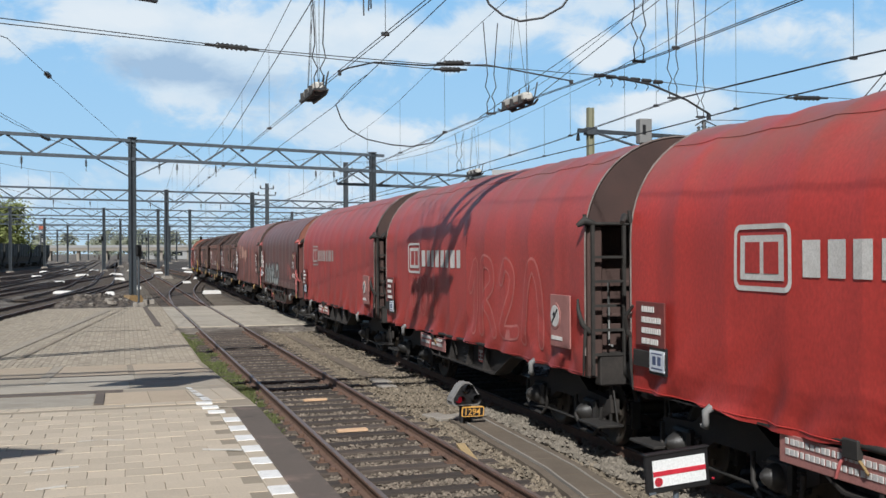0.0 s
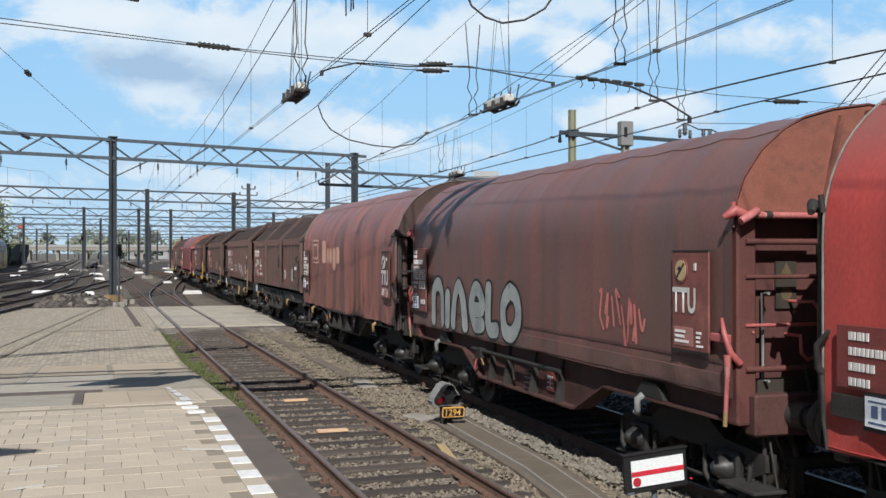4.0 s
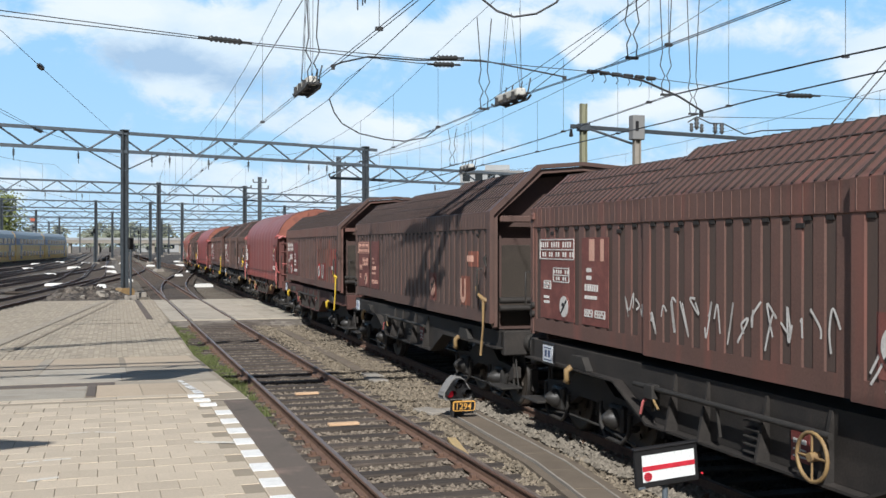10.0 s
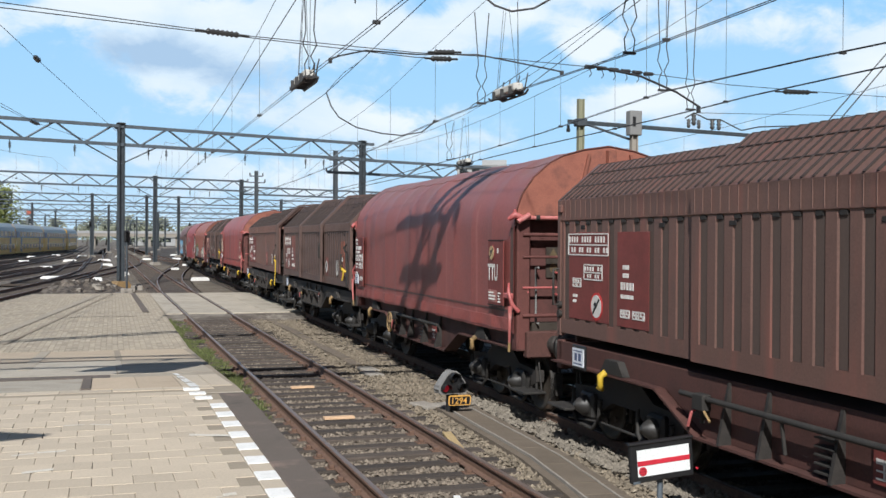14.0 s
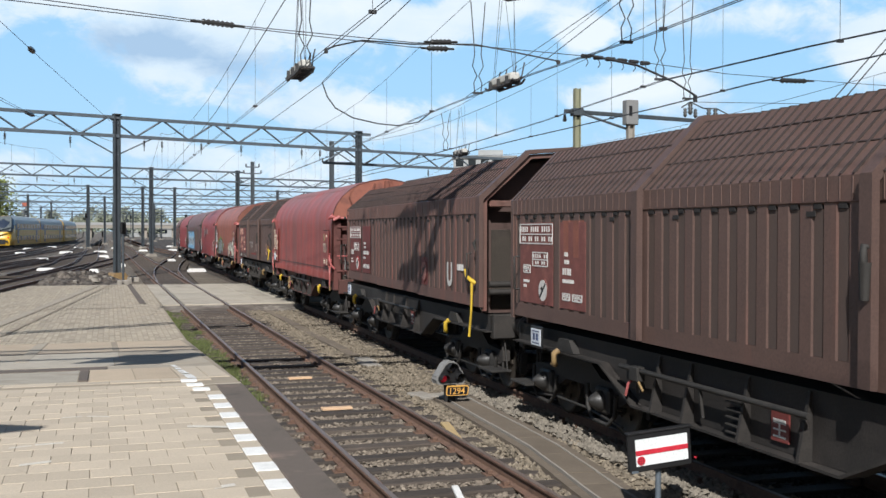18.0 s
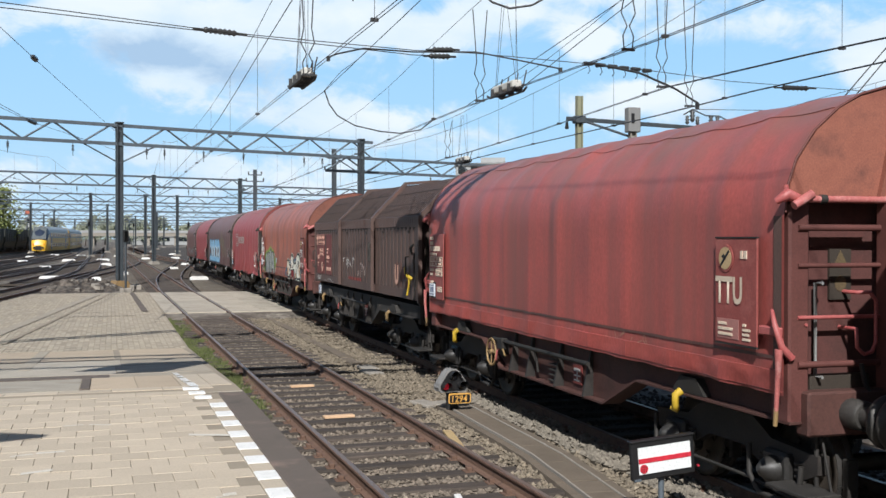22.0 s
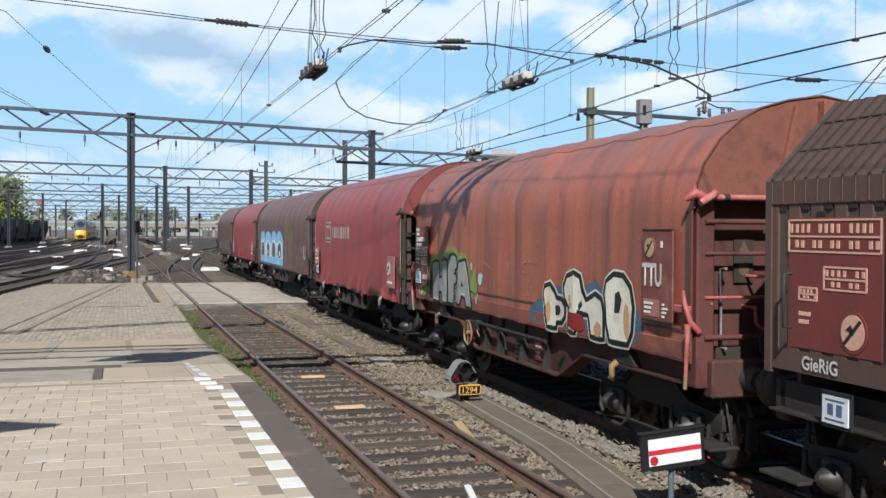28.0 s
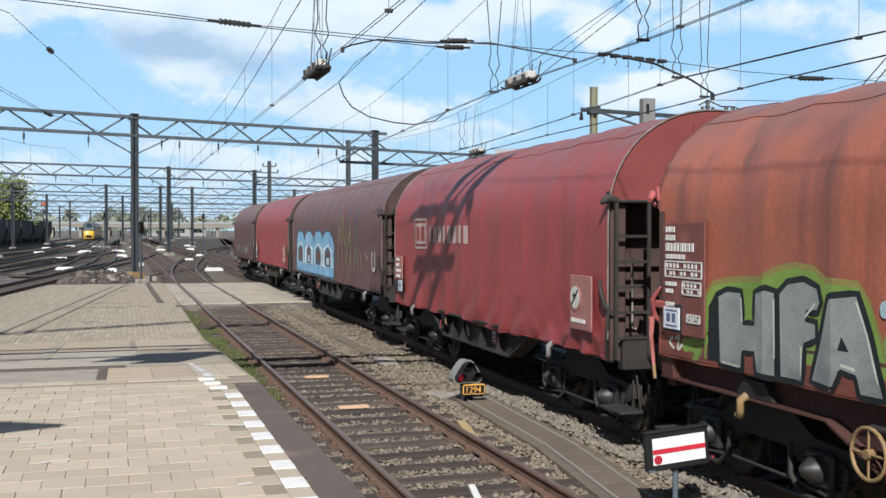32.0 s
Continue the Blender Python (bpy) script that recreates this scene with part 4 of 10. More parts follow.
def tarpaulin(style, hem, length, seed, gather):
    """Coated cloth over the bows: slack between them, creased towards the hem."""
    mb = MB()
    half = arch(style)
    side = [(HALF_W, hem + (half[0][1] - hem) * i / 16) for i in range(16)]
    prof = [(-x, z) for x, z in side + half] + [(x, z) for x, z in (side + half)[::-1][1:]]
    ny = 200
    y0 = -length / 2
    grid = []
    for j in range(ny + 1):
        y = y0 + length * j / ny
        end = min(1.0, (length / 2 - abs(y)) / 0.6)
        row = []
        for x, z in prof:
            s = 1 if x > 0 else -1
            d = slack(seed, length, hem, gather, y, z)
            zz = z
            if abs(x) > 1.0 and z <= hem + 0.02:
                zz = z + gather * (0.07 * noise.noise(Vector((seed + 4, y * 0.6, 0))) + 0.03 * noise.noise(Vector((seed, y * 3.0, 1)))) * end
            if abs(x) < 1.2:
                row.append((x, y, zz + d * 1.3))
            else:
                row.append((x + s * d, y, zz))
        grid.append(row)
    n = len(prof)
    mb.add([p for r in grid for p in r], [(j * n + i, j * n + i + 1, (j + 1) * n + i + 1, (j + 1) * n + i) for j in range(ny) for i in range(n - 1)], True)
    return mb


def seams(style, hem, length, seed, gather):
    """Stitched seams along the cloth and the doubled hem."""
    out = []
    for z in (hem + 0.03, hem + 0.20 if style == "bent" else None):
        if z is None:
            continue
        out.append(MB().tube([(-(HALF_W + 0.004 + slack(seed, length, hem, gather, y, z)), y, z) for y in np.linspace(-length / 2 + 0.03, length / 2 - 0.03, 90)], 0.006, 5))
    for k in (4,) if style == "bent" else (8,):
        x, z = arch(style)[k]
        out.append(MB().tube([(-x, y, z + 0.006 + 1.3 * slack(seed, length, hem, gather, y, z) * (1 if x < 1.2 else 0)) for y in np.linspace(-length / 2 + 0.03, length / 2 - 0.03, 90)], 0.005, 5))
    return out


CLOTH = [None]


def on_cloth(me):
    """Lays thin paint or print onto the slack cloth of the wagon in hand."""
    if CLOTH[0]:
        for v in me.vertices:
            v.co.x -= slack(*CLOTH[0], v.co.y, v.co.z)
    return me


def ring(mb, outer, inner, y0, y1):
    """A frame between two outlines of equal count, from y0 to y1."""
    vs, fs = [], []
    for (ax, az), (bx, bz) in zip(outer, inner):
        vs += [(ax, y0, az), (bx, y0, bz), (bx, y1, bz), (ax, y1, az)]
    for i in range(len(outer) - 1):
        p, q = 4 * i, 4 * i + 4
        for k in range(4):
            l = (k + 1) % 4
            fs.append((p + k, q + k, q + l, p + l))
    fs += [(3, 2, 1, 0), tuple(4 * (len(outer) - 1) + k for k in range(4))]
    mb.add(vs, fs)
    return mb


# -- underframe parts, built once and shared --
def bogie_meshes():
    sides, boxes = [], []
    for s in (-1, 1):
        side, box_ = MB(), MB()
        x0, x1 = sorted((s * 0.98, s * 1.10))
        prof = [(-1.42, 0.50), (-1.42, 0.66), (-0.75, 0.70), (-0.45, 0.86), (0.45, 0.86), (0.75, 0.70), (1.42, 0.66), (1.42, 0.50), (1.18, 0.40), (0.62, 0.42), (0.32, 0.56), (-0.32, 0.56), (-0.62, 0.42), (-1.18, 0.40)]
        side.prism(prof, "x", x0, x1)
        box_.box(s * 1.05 - 0.13, s * 1.05 + 0.13, -0.19, 0.19, 0.30, 0.62, 0.03)
        box_.tube([(s * 1.10, 0, 0.46), (s * 1.22, 0, 0.46), (s * 1.30, 0, 0.47), (s * 1.34, 0, 0.48)], [0.135, 0.125, 0.075, 0.03], 18)
        sides.append(side.mesh("side_frame"))
        boxes.append(box_.mesh("axle_box"))
    spring = MB()
    spring.tube([(0.055 * math.cos(a), 0.055 * math.sin(a), 0.36 + 0.22 * a / (8 * math.pi)) for a in [math.pi * i / 4 for i in range(33)]], 0.014, 5)
    beam = MB()
    beam.box(-1.0, 1.0, -0.22, 0.22, 0.52, 0.84, 0.02)
    shoe = MB()
    shoe.box(-0.06, 0.06, -0.035, 0.035, 0.28, 0.62, 0.01)
    tie = MB()  # bent tie bar and hanger in front of each wheel
    for y_ in (0.0,):
        tie.tube([(-1.16, y_ + 0.42, 0.62), (-1.17, y_ + 0.40, 0.34), (-1.18, y_ + 0.22, 0.20), (-1.18, y_ - 0.20, 0.19), (-1.17, y_ - 0.36, 0.32), (-1.16, y_ - 0.38, 0.55)], 0.028, 6)
    rod = MB()
    rod.tube([(0, -1.45, 0.22), (0, -0.5, 0.30), (0, 0.5, 0.30), (0, 1.45, 0.22)], 0.018, 5)
    return (beam.mesh("bogie"), *sides, *boxes, spring.mesh("spring"), shoe.mesh("brake_shoe"), rod.mesh("brake_rod"), tie.mesh("tie_bar"))


def wheel_meshes():
    tyre, disc = MB(), MB()
    prof = [(0.0, 0.10), (0.02, 0.10), (0.03, 0.36), (0.00, 0.40), (0.00, 0.46), (0.11, 0.455), (0.125, 0.49), (0.155, 0.485), (0.155, 0.40), (0.12, 0.36), (0.11, 0.10)]
    n = 28
    for s in (-1, 1):
        vs, fs = [], []
        for k in range(n):
            a = 2 * math.pi * k / n
            for x, r in prof:
                vs.append((s * (0.84 - x), r * math.cos(a), r * math.sin(a)))
        m = len(prof)
        for k in range(n):
            for i in range(m - 1):
                fs.append((k * m + i, k * m + i + 1, ((k + 1) % n) * m + i + 1, ((k + 1) % n) * m + i))
        disc.add(vs, fs, True)
        for k in range(6):  # bosses that show the turning
            a = 2 * math.pi * k / 6
            disc.box(s * 0.845 - 0.012, s * 0.845 + 0.012, 0.24 * math.cos(a) - 0.03, 0.24 * math.cos(a) + 0.03, 0.24 * math.sin(a) - 0.03, 0.24 * math.sin(a) + 0.03)
        ring_v = []
        for k in range(n):
            a = 2 * math.pi * k / n
            for x in (0.846, 0.735):
                ring_v.append((s * x, 0.4625 * math.cos(a), 0.4625 * math.sin(a)))
        tyre.add(ring_v, [(2 * k, 2 * k + 1, 2 * ((k + 1) % n) + 1, 2 * ((k + 1) % n)) for k in range(n)], True)
    disc.tube([(-1.1, 0, 0), (1.1, 0, 0)], 0.085, 10)
    plain = len(disc.f)
    disc.add(tyre.v, tyre.f, True)
    me = disc.mesh("wheelset")
    me.materials.append(M_WHEEL)
    me.materials.append(M_TREAD)
    me.polygons.foreach_set("material_index", [0 if i < plain else 1 for i in range(len(disc.f))])
    return me


BOGIE = bogie_meshes()
for me_, ma_ in zip(BOGIE, (M_CHASSIS, M_CHASSIS, M_CHASSIS, M_AXLEBOX, M_AXLEBOX, M_CHASSIS, M_CHASSIS, M_BOGIE, M_BOGIE)):
    me_.materials.append(ma_)
WHEEL = wheel_meshes()


def chassis(w, length, cm):
    """Fish-bellied side sills with flanges, centre sill, floor and headstocks."""
    h = length / 2 - 0.62
    fl = part("floor_frame", MB().box(-1.2, 1.2, -h, h, 1.02, 1.22), cm, w)
    part("centre_sill", MB().box(-0.35, 0.35, -h, h, 0.72, 1.015), cm, fl)
    for s in (-1, 1):
        x0, x1 = sorted((s * 1.20, s * 1.30))
        prof = [(-h, 1.22), (-h, 0.98), (-2.55, 0.98), (-1.75, 0.62), (1.75, 0.62), (2.55, 0.98), (h, 0.98), (h, 1.22)]
        sill = part("side_sill", MB().prism(prof, "x", x0, x1), cm, w)
        x0, x1 = sorted((s * 1.18, s * 1.42))
        part("flange", MB().prism([(-h, 0.982), (-h, 0.962), (-2.6, 0.962), (-1.77, 0.59), (1.77, 0.59), (2.6, 0.962), (h, 0.962), (h, 0.982), (2.59, 0.982), (1.76, 0.615), (-1.76, 0.615), (-2.59, 0.982)], "x", x0, x1), cm, sill)
        part("headstock", MB().box(-1.30, 1.30, s * h - 0.09, s * h + 0.09, 0.86, 1.24, 0.02), cm, w)


def buffer_mesh():
    return (MB().tube([(0, 0, 0), (0, 0.24, 0), (0, 0.26, 0)], [0.13, 0.13, 0.115], 14).tube([(0, 0.24, 0), (0, 0.50, 0)], 0.085, 14)
            .tube([(0, 0.50, 0), (0, 0.52, 0), (0, 0.56, 0), (0, 0.58, 0)], [0.10, 0.225, 0.225, 0.17], 20)).mesh("buffer")


def simple_mesh(fn, name, material):
    me = fn().mesh(name)
    me.materials.append(material)
    return me


BUFFER = buffer_mesh()
BUFFER.materials.append(M_BUFFER)
STEP = simple_mesh(lambda: MB().box(-0.17, 0.17, -0.30, 0.30, 0.0, 0.035, 0.008).tube([(0.14, 0.0, 0.03), (0.14, 0.0, 0.62)], 0.022, 6).tube([(0.14, -0.2, 0.03), (0.14, -0.05, 0.55)], 0.014, 5), "step", M_BOGIE)
FIN = simple_mesh(lambda: MB().prism([(-0.17, 0.61), (-0.03, 0.61), (0.04, 1.20), (-0.05, 1.20)], "y", -0.02, 0.02), "web_plate", M_CHASSIS)
HOOKBLOCK = simple_mesh(lambda: MB().prism([(-0.30, 0.0), (0.30, 0.0), (0.16, 0.16), (-0.16, 0.16)], "x", -0.13, 0.0), "lifting_bracket", M_BOGIE)
HOOK_PTS = [(-0.19, 0.02, 0.02), (-0.25, 0.03, -0.02), (-0.25, 0.03, -0.12), (-0.22, 0.06, -0.17), (-0.24, 0.12, -0.16)]


def hook_mesh(material):
    return simple_mesh(lambda: MB().tube(HOOK_PTS, [0.045, 0.04, 0.035, 0.035, 0.025], 7), "lifting_hook", material)


HOOK_Y, HOOK_O, HOOK_G = hook_mesh(M_YELLOW), hook_mesh(M_OCHRE), hook_mesh(M_GREYPAINT)
COUPLER = simple_mesh(lambda: MB().tube([(0, 0, 0), (0, 0.22, 0), (0, 0.30, 0.04), (0, 0.34, -0.03), (0, 0.28, -0.08)], [0.06, 0.05, 0.04, 0.035, 0.03], 8)
                      .tube([(0.03, 0.2, -0.05), (0.03, 0.34, -0.24), (-0.03, 0.34, -0.24), (-0.03, 0.2, -0.05)], 0.02, 6), "coupling", M_BUFFER)
HOSE = simple_mesh(lambda: MB().tube([(0.3, 0, 0.0), (0.32, 0.14, -0.06), (0.34, 0.28, -0.30), (0.33, 0.40, -0.36), (0.3, 0.52, -0.28)], 0.022, 6), "brake_hose", M_DULL_BLACK)
SIDE_PIPE = simple_mesh(lambda: MB().tube([(0, -1.9, 0), (0, 1.5, 0)], 0.03, 6).tube([(0, -0.2, 0), (0.04, -0.2, -0.3)], 0.02, 5).tube([(0, 1.1, 0), (0.04, 1.15, -0.25)], 0.025, 5)
                        .box(-0.05, 0.05, 1.0, 1.2, -0.12, 0.04, 0.01), "brake_lever_rod", M_BOGIE)
HANDWHEEL = simple_mesh(lambda: MB().tube([(0, 0.2 * math.cos(a), 0.2 * math.sin(a)) for a in [math.pi * i / 10 for i in range(21)]], 0.018, 6)
                        .cyl((0, -0.2, 0), (0, 0.2, 0), 0.012, 5).cyl((0, 0, -0.2), (0, 0, 0.2), 0.012, 5).cyl((-0.03, 0, 0), (0.06, 0, 0), 0.04, 8), "handwheel", M_OCHRE)
CARD = simple_mesh(lambda: MB().box(-0.012, 0.0, -0.16, 0.16, -0.11, 0.11), "route_card", M_TAG)
CARD_INK = simple_mesh(lambda: MB().box(-0.003, 0, -0.09, -0.02, -0.04, 0.05).box(-0.003, 0, 0.02, 0.09, -0.04, 0.05).box(-0.003, 0, -0.12, 0.12, 0.072, 0.085).box(-0.003, 0, -0.12, 0.12, -0.085, -0.07), "print", M_INK)


def u_bar(w, d, material, name, along_z=True):
    """A grab iron: a bar standing off its surface, facing -x."""
    pts = [(0, 0, -w / 2), (-d, 0, -w / 2), (-d, 0, w / 2), (0, 0, w / 2)] if along_z else [(0, -w / 2, 0), (-d, -w / 2, 0), (-d, w / 2, 0), (0, w / 2, 0)]
    return simple_mesh(lambda: MB().tube(pts, 0.016, 6), name, material)


GRAB_DARK, GRAB_RED, GRAB_GREY = u_bar(0.45, 0.07, M_BOGIE, "grab_iron"), u_bar(0.5, 0.07, M_PINK, "grab_iron"), u_bar(0.8, 0.10, M_GREYPAINT, "grab_iron")


def underframe(w, length, red, hooks, seed, tarp_low):
    """Sills, buffers, bogies with turning wheelsets, steps and brake gear under a wagon."""
    cm = M_CHASSIS_RED if red else M_CHASSIS
    chassis(w, length, cm)
    piv = length / 2 - 2.1
    for s in (-1, 1):
        bg = part("bogie", BOGIE[0], None, w, "black four-wheel bogie", (0, s * piv, 0))
        for me_ in BOGIE[1:3]:
            part("side_frame", me_, None, bg)
        part("brake_rod", BOGIE[7], None, bg, loc=(-1.16, 0, 0))
        for y in (-0.9, 0.9):
            part("tie_bar", BOGIE[8], None, bg, loc=(0, y, 0))
        for y in (-0.9, 0.9):
            for dy in (-0.27, 0.27):
                part("spring", BOGIE[5], None, bg, loc=(-1.08, y + dy, 0))
        for y in (-1.40, -0.40, 0.40, 1.40):
            part("brake_shoe", BOGIE[6], None, bg, loc=(-0.75, y, 0))
        for me_ in BOGIE[3:5]:
            for y in (-0.9, 0.9):
                part("axle_box", me_, None, bg, loc=(0, y, 0))
        for y in (-0.9, 0.9):
            ws = part("wheelset", WHEEL, None, w, "", (0, s * piv + y, 0.46))
            WHEELSETS.append((ws, y + s * piv, w))
    he = length / 2 - 0.62
    for s in (-1, 1):
        for x in (-0.875, 0.875):
            part("buffer", BUFFER, None, w, m=Matrix.Translation((x, s * (he + 0.02), 1.05)) @ (Matrix.Rotation(math.pi, 4, "Z") if s < 0 else Matrix.Identity(4)))
        part("coupling", COUPLER, None, w, m=Matrix.Translation((0, s * (he + 0.02), 1.02)) @ (Matrix.Rotation(math.pi, 4, "Z") if s < 0 else Matrix.Identity(4)))
        part("brake_hose", HOSE, None, w, m=Matrix.Translation((0, s * he, 0.95)) @ (Matrix.Rotation(math.pi, 4, "Z") if s < 0 else Matrix.Identity(4)))
        for sx in (-1, 1):
            part("step", STEP, None, w, m=Matrix.Translation((sx * 1.22, s * (he - 0.10), 0.36)) @ (Matrix.Rotation(math.pi, 4, "Z") if sx > 0 else Matrix.Identity(4)))
    for sx in (-1, 1):
        for y in (-1.25, -0.35, 0.65, 1.30):
            part("web_plate", FIN, None, w, m=Matrix.Translation((sx * 1.27, y, 0)) @ (Matrix.Rotation(math.pi, 4, "Z") if sx > 0 else Matrix.Identity(4)))
        for s in (-1, 1):
            mm = Matrix.Translation((sx * 1.26, s * (length / 2 - 2.35), 0.99)) @ (Matrix.Rotation(math.pi, 4, "Z") if sx > 0 else Matrix.Identity(4))
            hb = part("lifting_bracket", HOOKBLOCK, None, w, m=mm)
            part("lifting_hook", hooks, None, hb)
    part("brake_lever_rod", SIDE_PIPE, None, w, loc=(-1.43, 0.5, 1.02))
    lp = part("label_plate", MB().box(-1.325, -1.305, -0.98, -0.72, 0.70, 1.0, 0.004), M_PLATE_RED, w, "small red plate with white print")
    part("print", MB().box(-1.330, -1.324, -0.94, -0.76, 0.74, 0.755).box(-1.330, -1.324, -0.94, -0.76, 0.80, 0.815).box(-1.330, -1.324, -0.94, -0.76, 0.86, 0.90).box(-1.330, -1.324, -0.86, -0.84, 0.74, 0.90), M_MARK, lp)
    lv = part("brake_valve", MB().box(-1.42, -1.31, 1.62, 1.82, 0.80, 1.0, 0.02), M_BOGIE, w)
    part("valve_handle", MB().tube([(-1.42, 1.72, 0.9), (-1.47, 1.72, 0.86), (-1.47, 1.78, 0.72)], 0.016, 6), M_PINK, lv)
    part("valve_lever", MB().tube([(-1.42, 1.66, 0.95), (-1.46, 1.5, 0.9), (-1.46, 1.4, 0.82)], 0.014, 6), M_OCHRE, lv)
    for k in range(5):
        part("step_rung", MB().box(-1.40, -1.31, -0.35, -0.10, 0.66 + 0.07 * k, 0.675 + 0.07 * k), M_BOGIE, lv)


def skin(x=0.0):
    """Side face towards the platform, in a wagon's own space."""
    return -(HALF_W + 0.012 + x)


def plaque(w, name, y0, y1, z0, z1, material, label="", x=0.0, th=0.02):
    return part(name, MB().box(skin(x) - th, skin(x), y0, y1, z0, z1, min(0.006, th * 0.4)), material, w, label)


def text_bars(w, y1, z1, rows, material, x=0.022, name="lettering"):
    """Unreadable lettering as bars: rows of (drop, height, list of (start, width)) from the upper far corner."""
    mb = MB()
    for drop, hgt, bits in rows:
        for st, wd in bits:
            mb.box(skin(x) - 0.004, skin(x) + 0.01, y1 - st - wd, y1 - st, z1 - drop - hgt, z1 - drop)
    o = part(name, mb, material, w)
    o["kind"] = "stuff"
    return o


def word_bits(rng, width, size):
    out, p = [], 0.0
    while p < width - size:
        out.append((p, size * rng.uniform(0.5, 0.8)))
        p += size
    return out


def disc_mark(w, y, z, r, ring_mat, face_mat, x=0.02):
    """A round 'no hump' mark: ring, pale face, dark slash."""
    n = 24
    o = [(y + r * math.cos(2 * math.pi * k / n), z + r * math.sin(2 * math.pi * k / n)) for k in range(n)]
    i = [(y + 0.82 * r * math.cos(2 * math.pi * k / n), z + 0.82 * r * math.sin(2 * math.pi * k / n)) for k in range(n)]
    d = part("warning_disc", MB().prism(o, "x", skin(x) - 0.004, skin(x) + 0.015), ring_mat, w)
    part("disc_face", MB().prism(i, "x", skin(x) - 0.008, skin(x) - 0.003), face_mat, d)
    s = MB()
    s.prism([(y - 0.5 * r, z + 0.62 * r), (y - 0.64 * r, z + 0.5 * r), (y + 0.5 * r, z - 0.62 * r), (y + 0.64 * r, z - 0.5 * r)], "x", skin(x) - 0.012, skin(x) - 0.007)
    s.prism([(y - 0.15 * r, z - 0.1 * r), (y + 0.45 * r, z + 0.1 * r), (y + 0.1 * r, z + 0.35 * r)], "x", skin(x) - 0.012, skin(x) - 0.007)
    part("slash", s, M_BLACK, d)


def lettered(w, text, y_far, z, size, material, x=0.02, name="letter_mark", squeeze=1.0, bold=0.02):
    """Real letters on the side towards the platform; reading runs from the far end to the near end."""
    me = letters(text, size, 0.0, bold)
    me.transform(Matrix.Diagonal((squeeze, 1, 1, 1)))
    me.transform(Matrix.Rotation(radians(-90), 4, "Z"))
    me.materials.append(material)
    return part(name, me, None, w, loc=(skin(x) - 0.004, y_far, z))


def rounded(y0, y1, z0, z1, r, n=5):
    out = []
    for cy, cz, a0 in ((y1 - r, z1 - r, 0), (y0 + r, z1 - r, 90), (y0 + r, z0 + r, 180), (y1 - r, z0 + r, 270)):
        for k in range(n + 1):
            a = radians(a0 + 90 * k / n)
            out.append((cy + r * math.cos(a), cz + r * math.sin(a)))
    return out


def print_part(name, mb, material, parent, label=""):
    me = on_cloth(mb.mesh(name))
    if CLOTH[0]:
        me.transform(Matrix.Translation((0.006, 0, 0)))
    return part(name, me, material, parent, label)


def cut_strip(mb, y0, y1, z0, z1, x, n=6):
    """A thin printed rectangle in several pieces, so that it can follow the cloth."""
    for i in range(n):
        a, b = y0 + (y1 - y0) * i / n, y0 + (y1 - y0) * (i + 1) / n
        mb.face([(skin(x), a, z0), (skin(x), a, z1), (skin(x), b, z1), (skin(x), b, z0)])


def emblem(w, y1, z0, ground, ink, big, tw, x=0.004):
    """An operator's emblem as plain shapes: a frame with two blocks, and a row of blocks for the word."""
    y0, z1 = y1 - 0.9 * big, z0 + 0.6 * big
    o, i_ = rounded(y0, y1, z0, z1, 0.09 * big), rounded(y0 + 0.045 * big, y1 - 0.045 * big, z0 + 0.045 * big, z1 - 0.045 * big, 0.06 * big)
    fr = MB()
    for k in range(len(o)):
        l = (k + 1) % len(o)
        for m in range(4):
            pa = [o[k][j] + (o[l][j] - o[k][j]) * m / 4 for j in (0, 1)], [o[k][j] + (o[l][j] - o[k][j]) * (m + 1) / 4 for j in (0, 1)]
            pb = [i_[k][j] + (i_[l][j] - i_[k][j]) * m / 4 for j in (0, 1)], [i_[k][j] + (i_[l][j] - i_[k][j]) * (m + 1) / 4 for j in (0, 1)]
            fr.face([(skin(x), *pa[0]), (skin(x), *pb[0]), (skin(x), *pb[1]), (skin(x), *pa[1])])
    f = print_part("emblem", fr, ink, w, "operator's emblem in worn white")
    mb = MB()
    cut_strip(mb, y0 + 0.10 * big, y1 - 0.10 * big, z0 + 0.10 * big, z1 - 0.10 * big, x, 14)
    print_part("emblem_field", mb, ink, f)
    for a, b in ((0.18, 0.42), (0.48, 0.72)):
        mb = MB()
        cut_strip(mb, y1 - b * big, y1 - a * big, z0 + 0.16 * big, z1 - 0.16 * big, x + 0.004, 8)
        bl = print_part("emblem_block", mb, ground, f)
    if tw:
        n = 8
        for k in range(n):
            a = y0 - 0.14 - tw * k / n
            mb = MB()
            cut_strip(mb, a - tw / n * 0.70, a, z0 + 0.14, z0 + 0.14 + 0.31, x, 4)
            print_part("word_block", mb, ink, f)


def stroke(mb, pts, r, x, n=6):
    """A flat painted line of width 2r on the side skin, through points (y, z)."""
    P = [Vector((p[0], p[1])) for p in pts]
    L, R = [], []
    for i, p in enumerate(P):
        d = (P[min(i + 1, len(P) - 1)] - P[max(i - 1, 0)])
        d = d.normalized() if d.length else Vector((1, 0))
        nrm = Vector((-d.y, d.x))
        L.append(p + nrm * r)
        R.append(p - nrm * r)
    for i in range(len(P) - 1):
        mb.face([(skin(x), *L[i]), (skin(x), *L[i + 1]), (skin(x), *R[i + 1]), (skin(x), *R[i])])


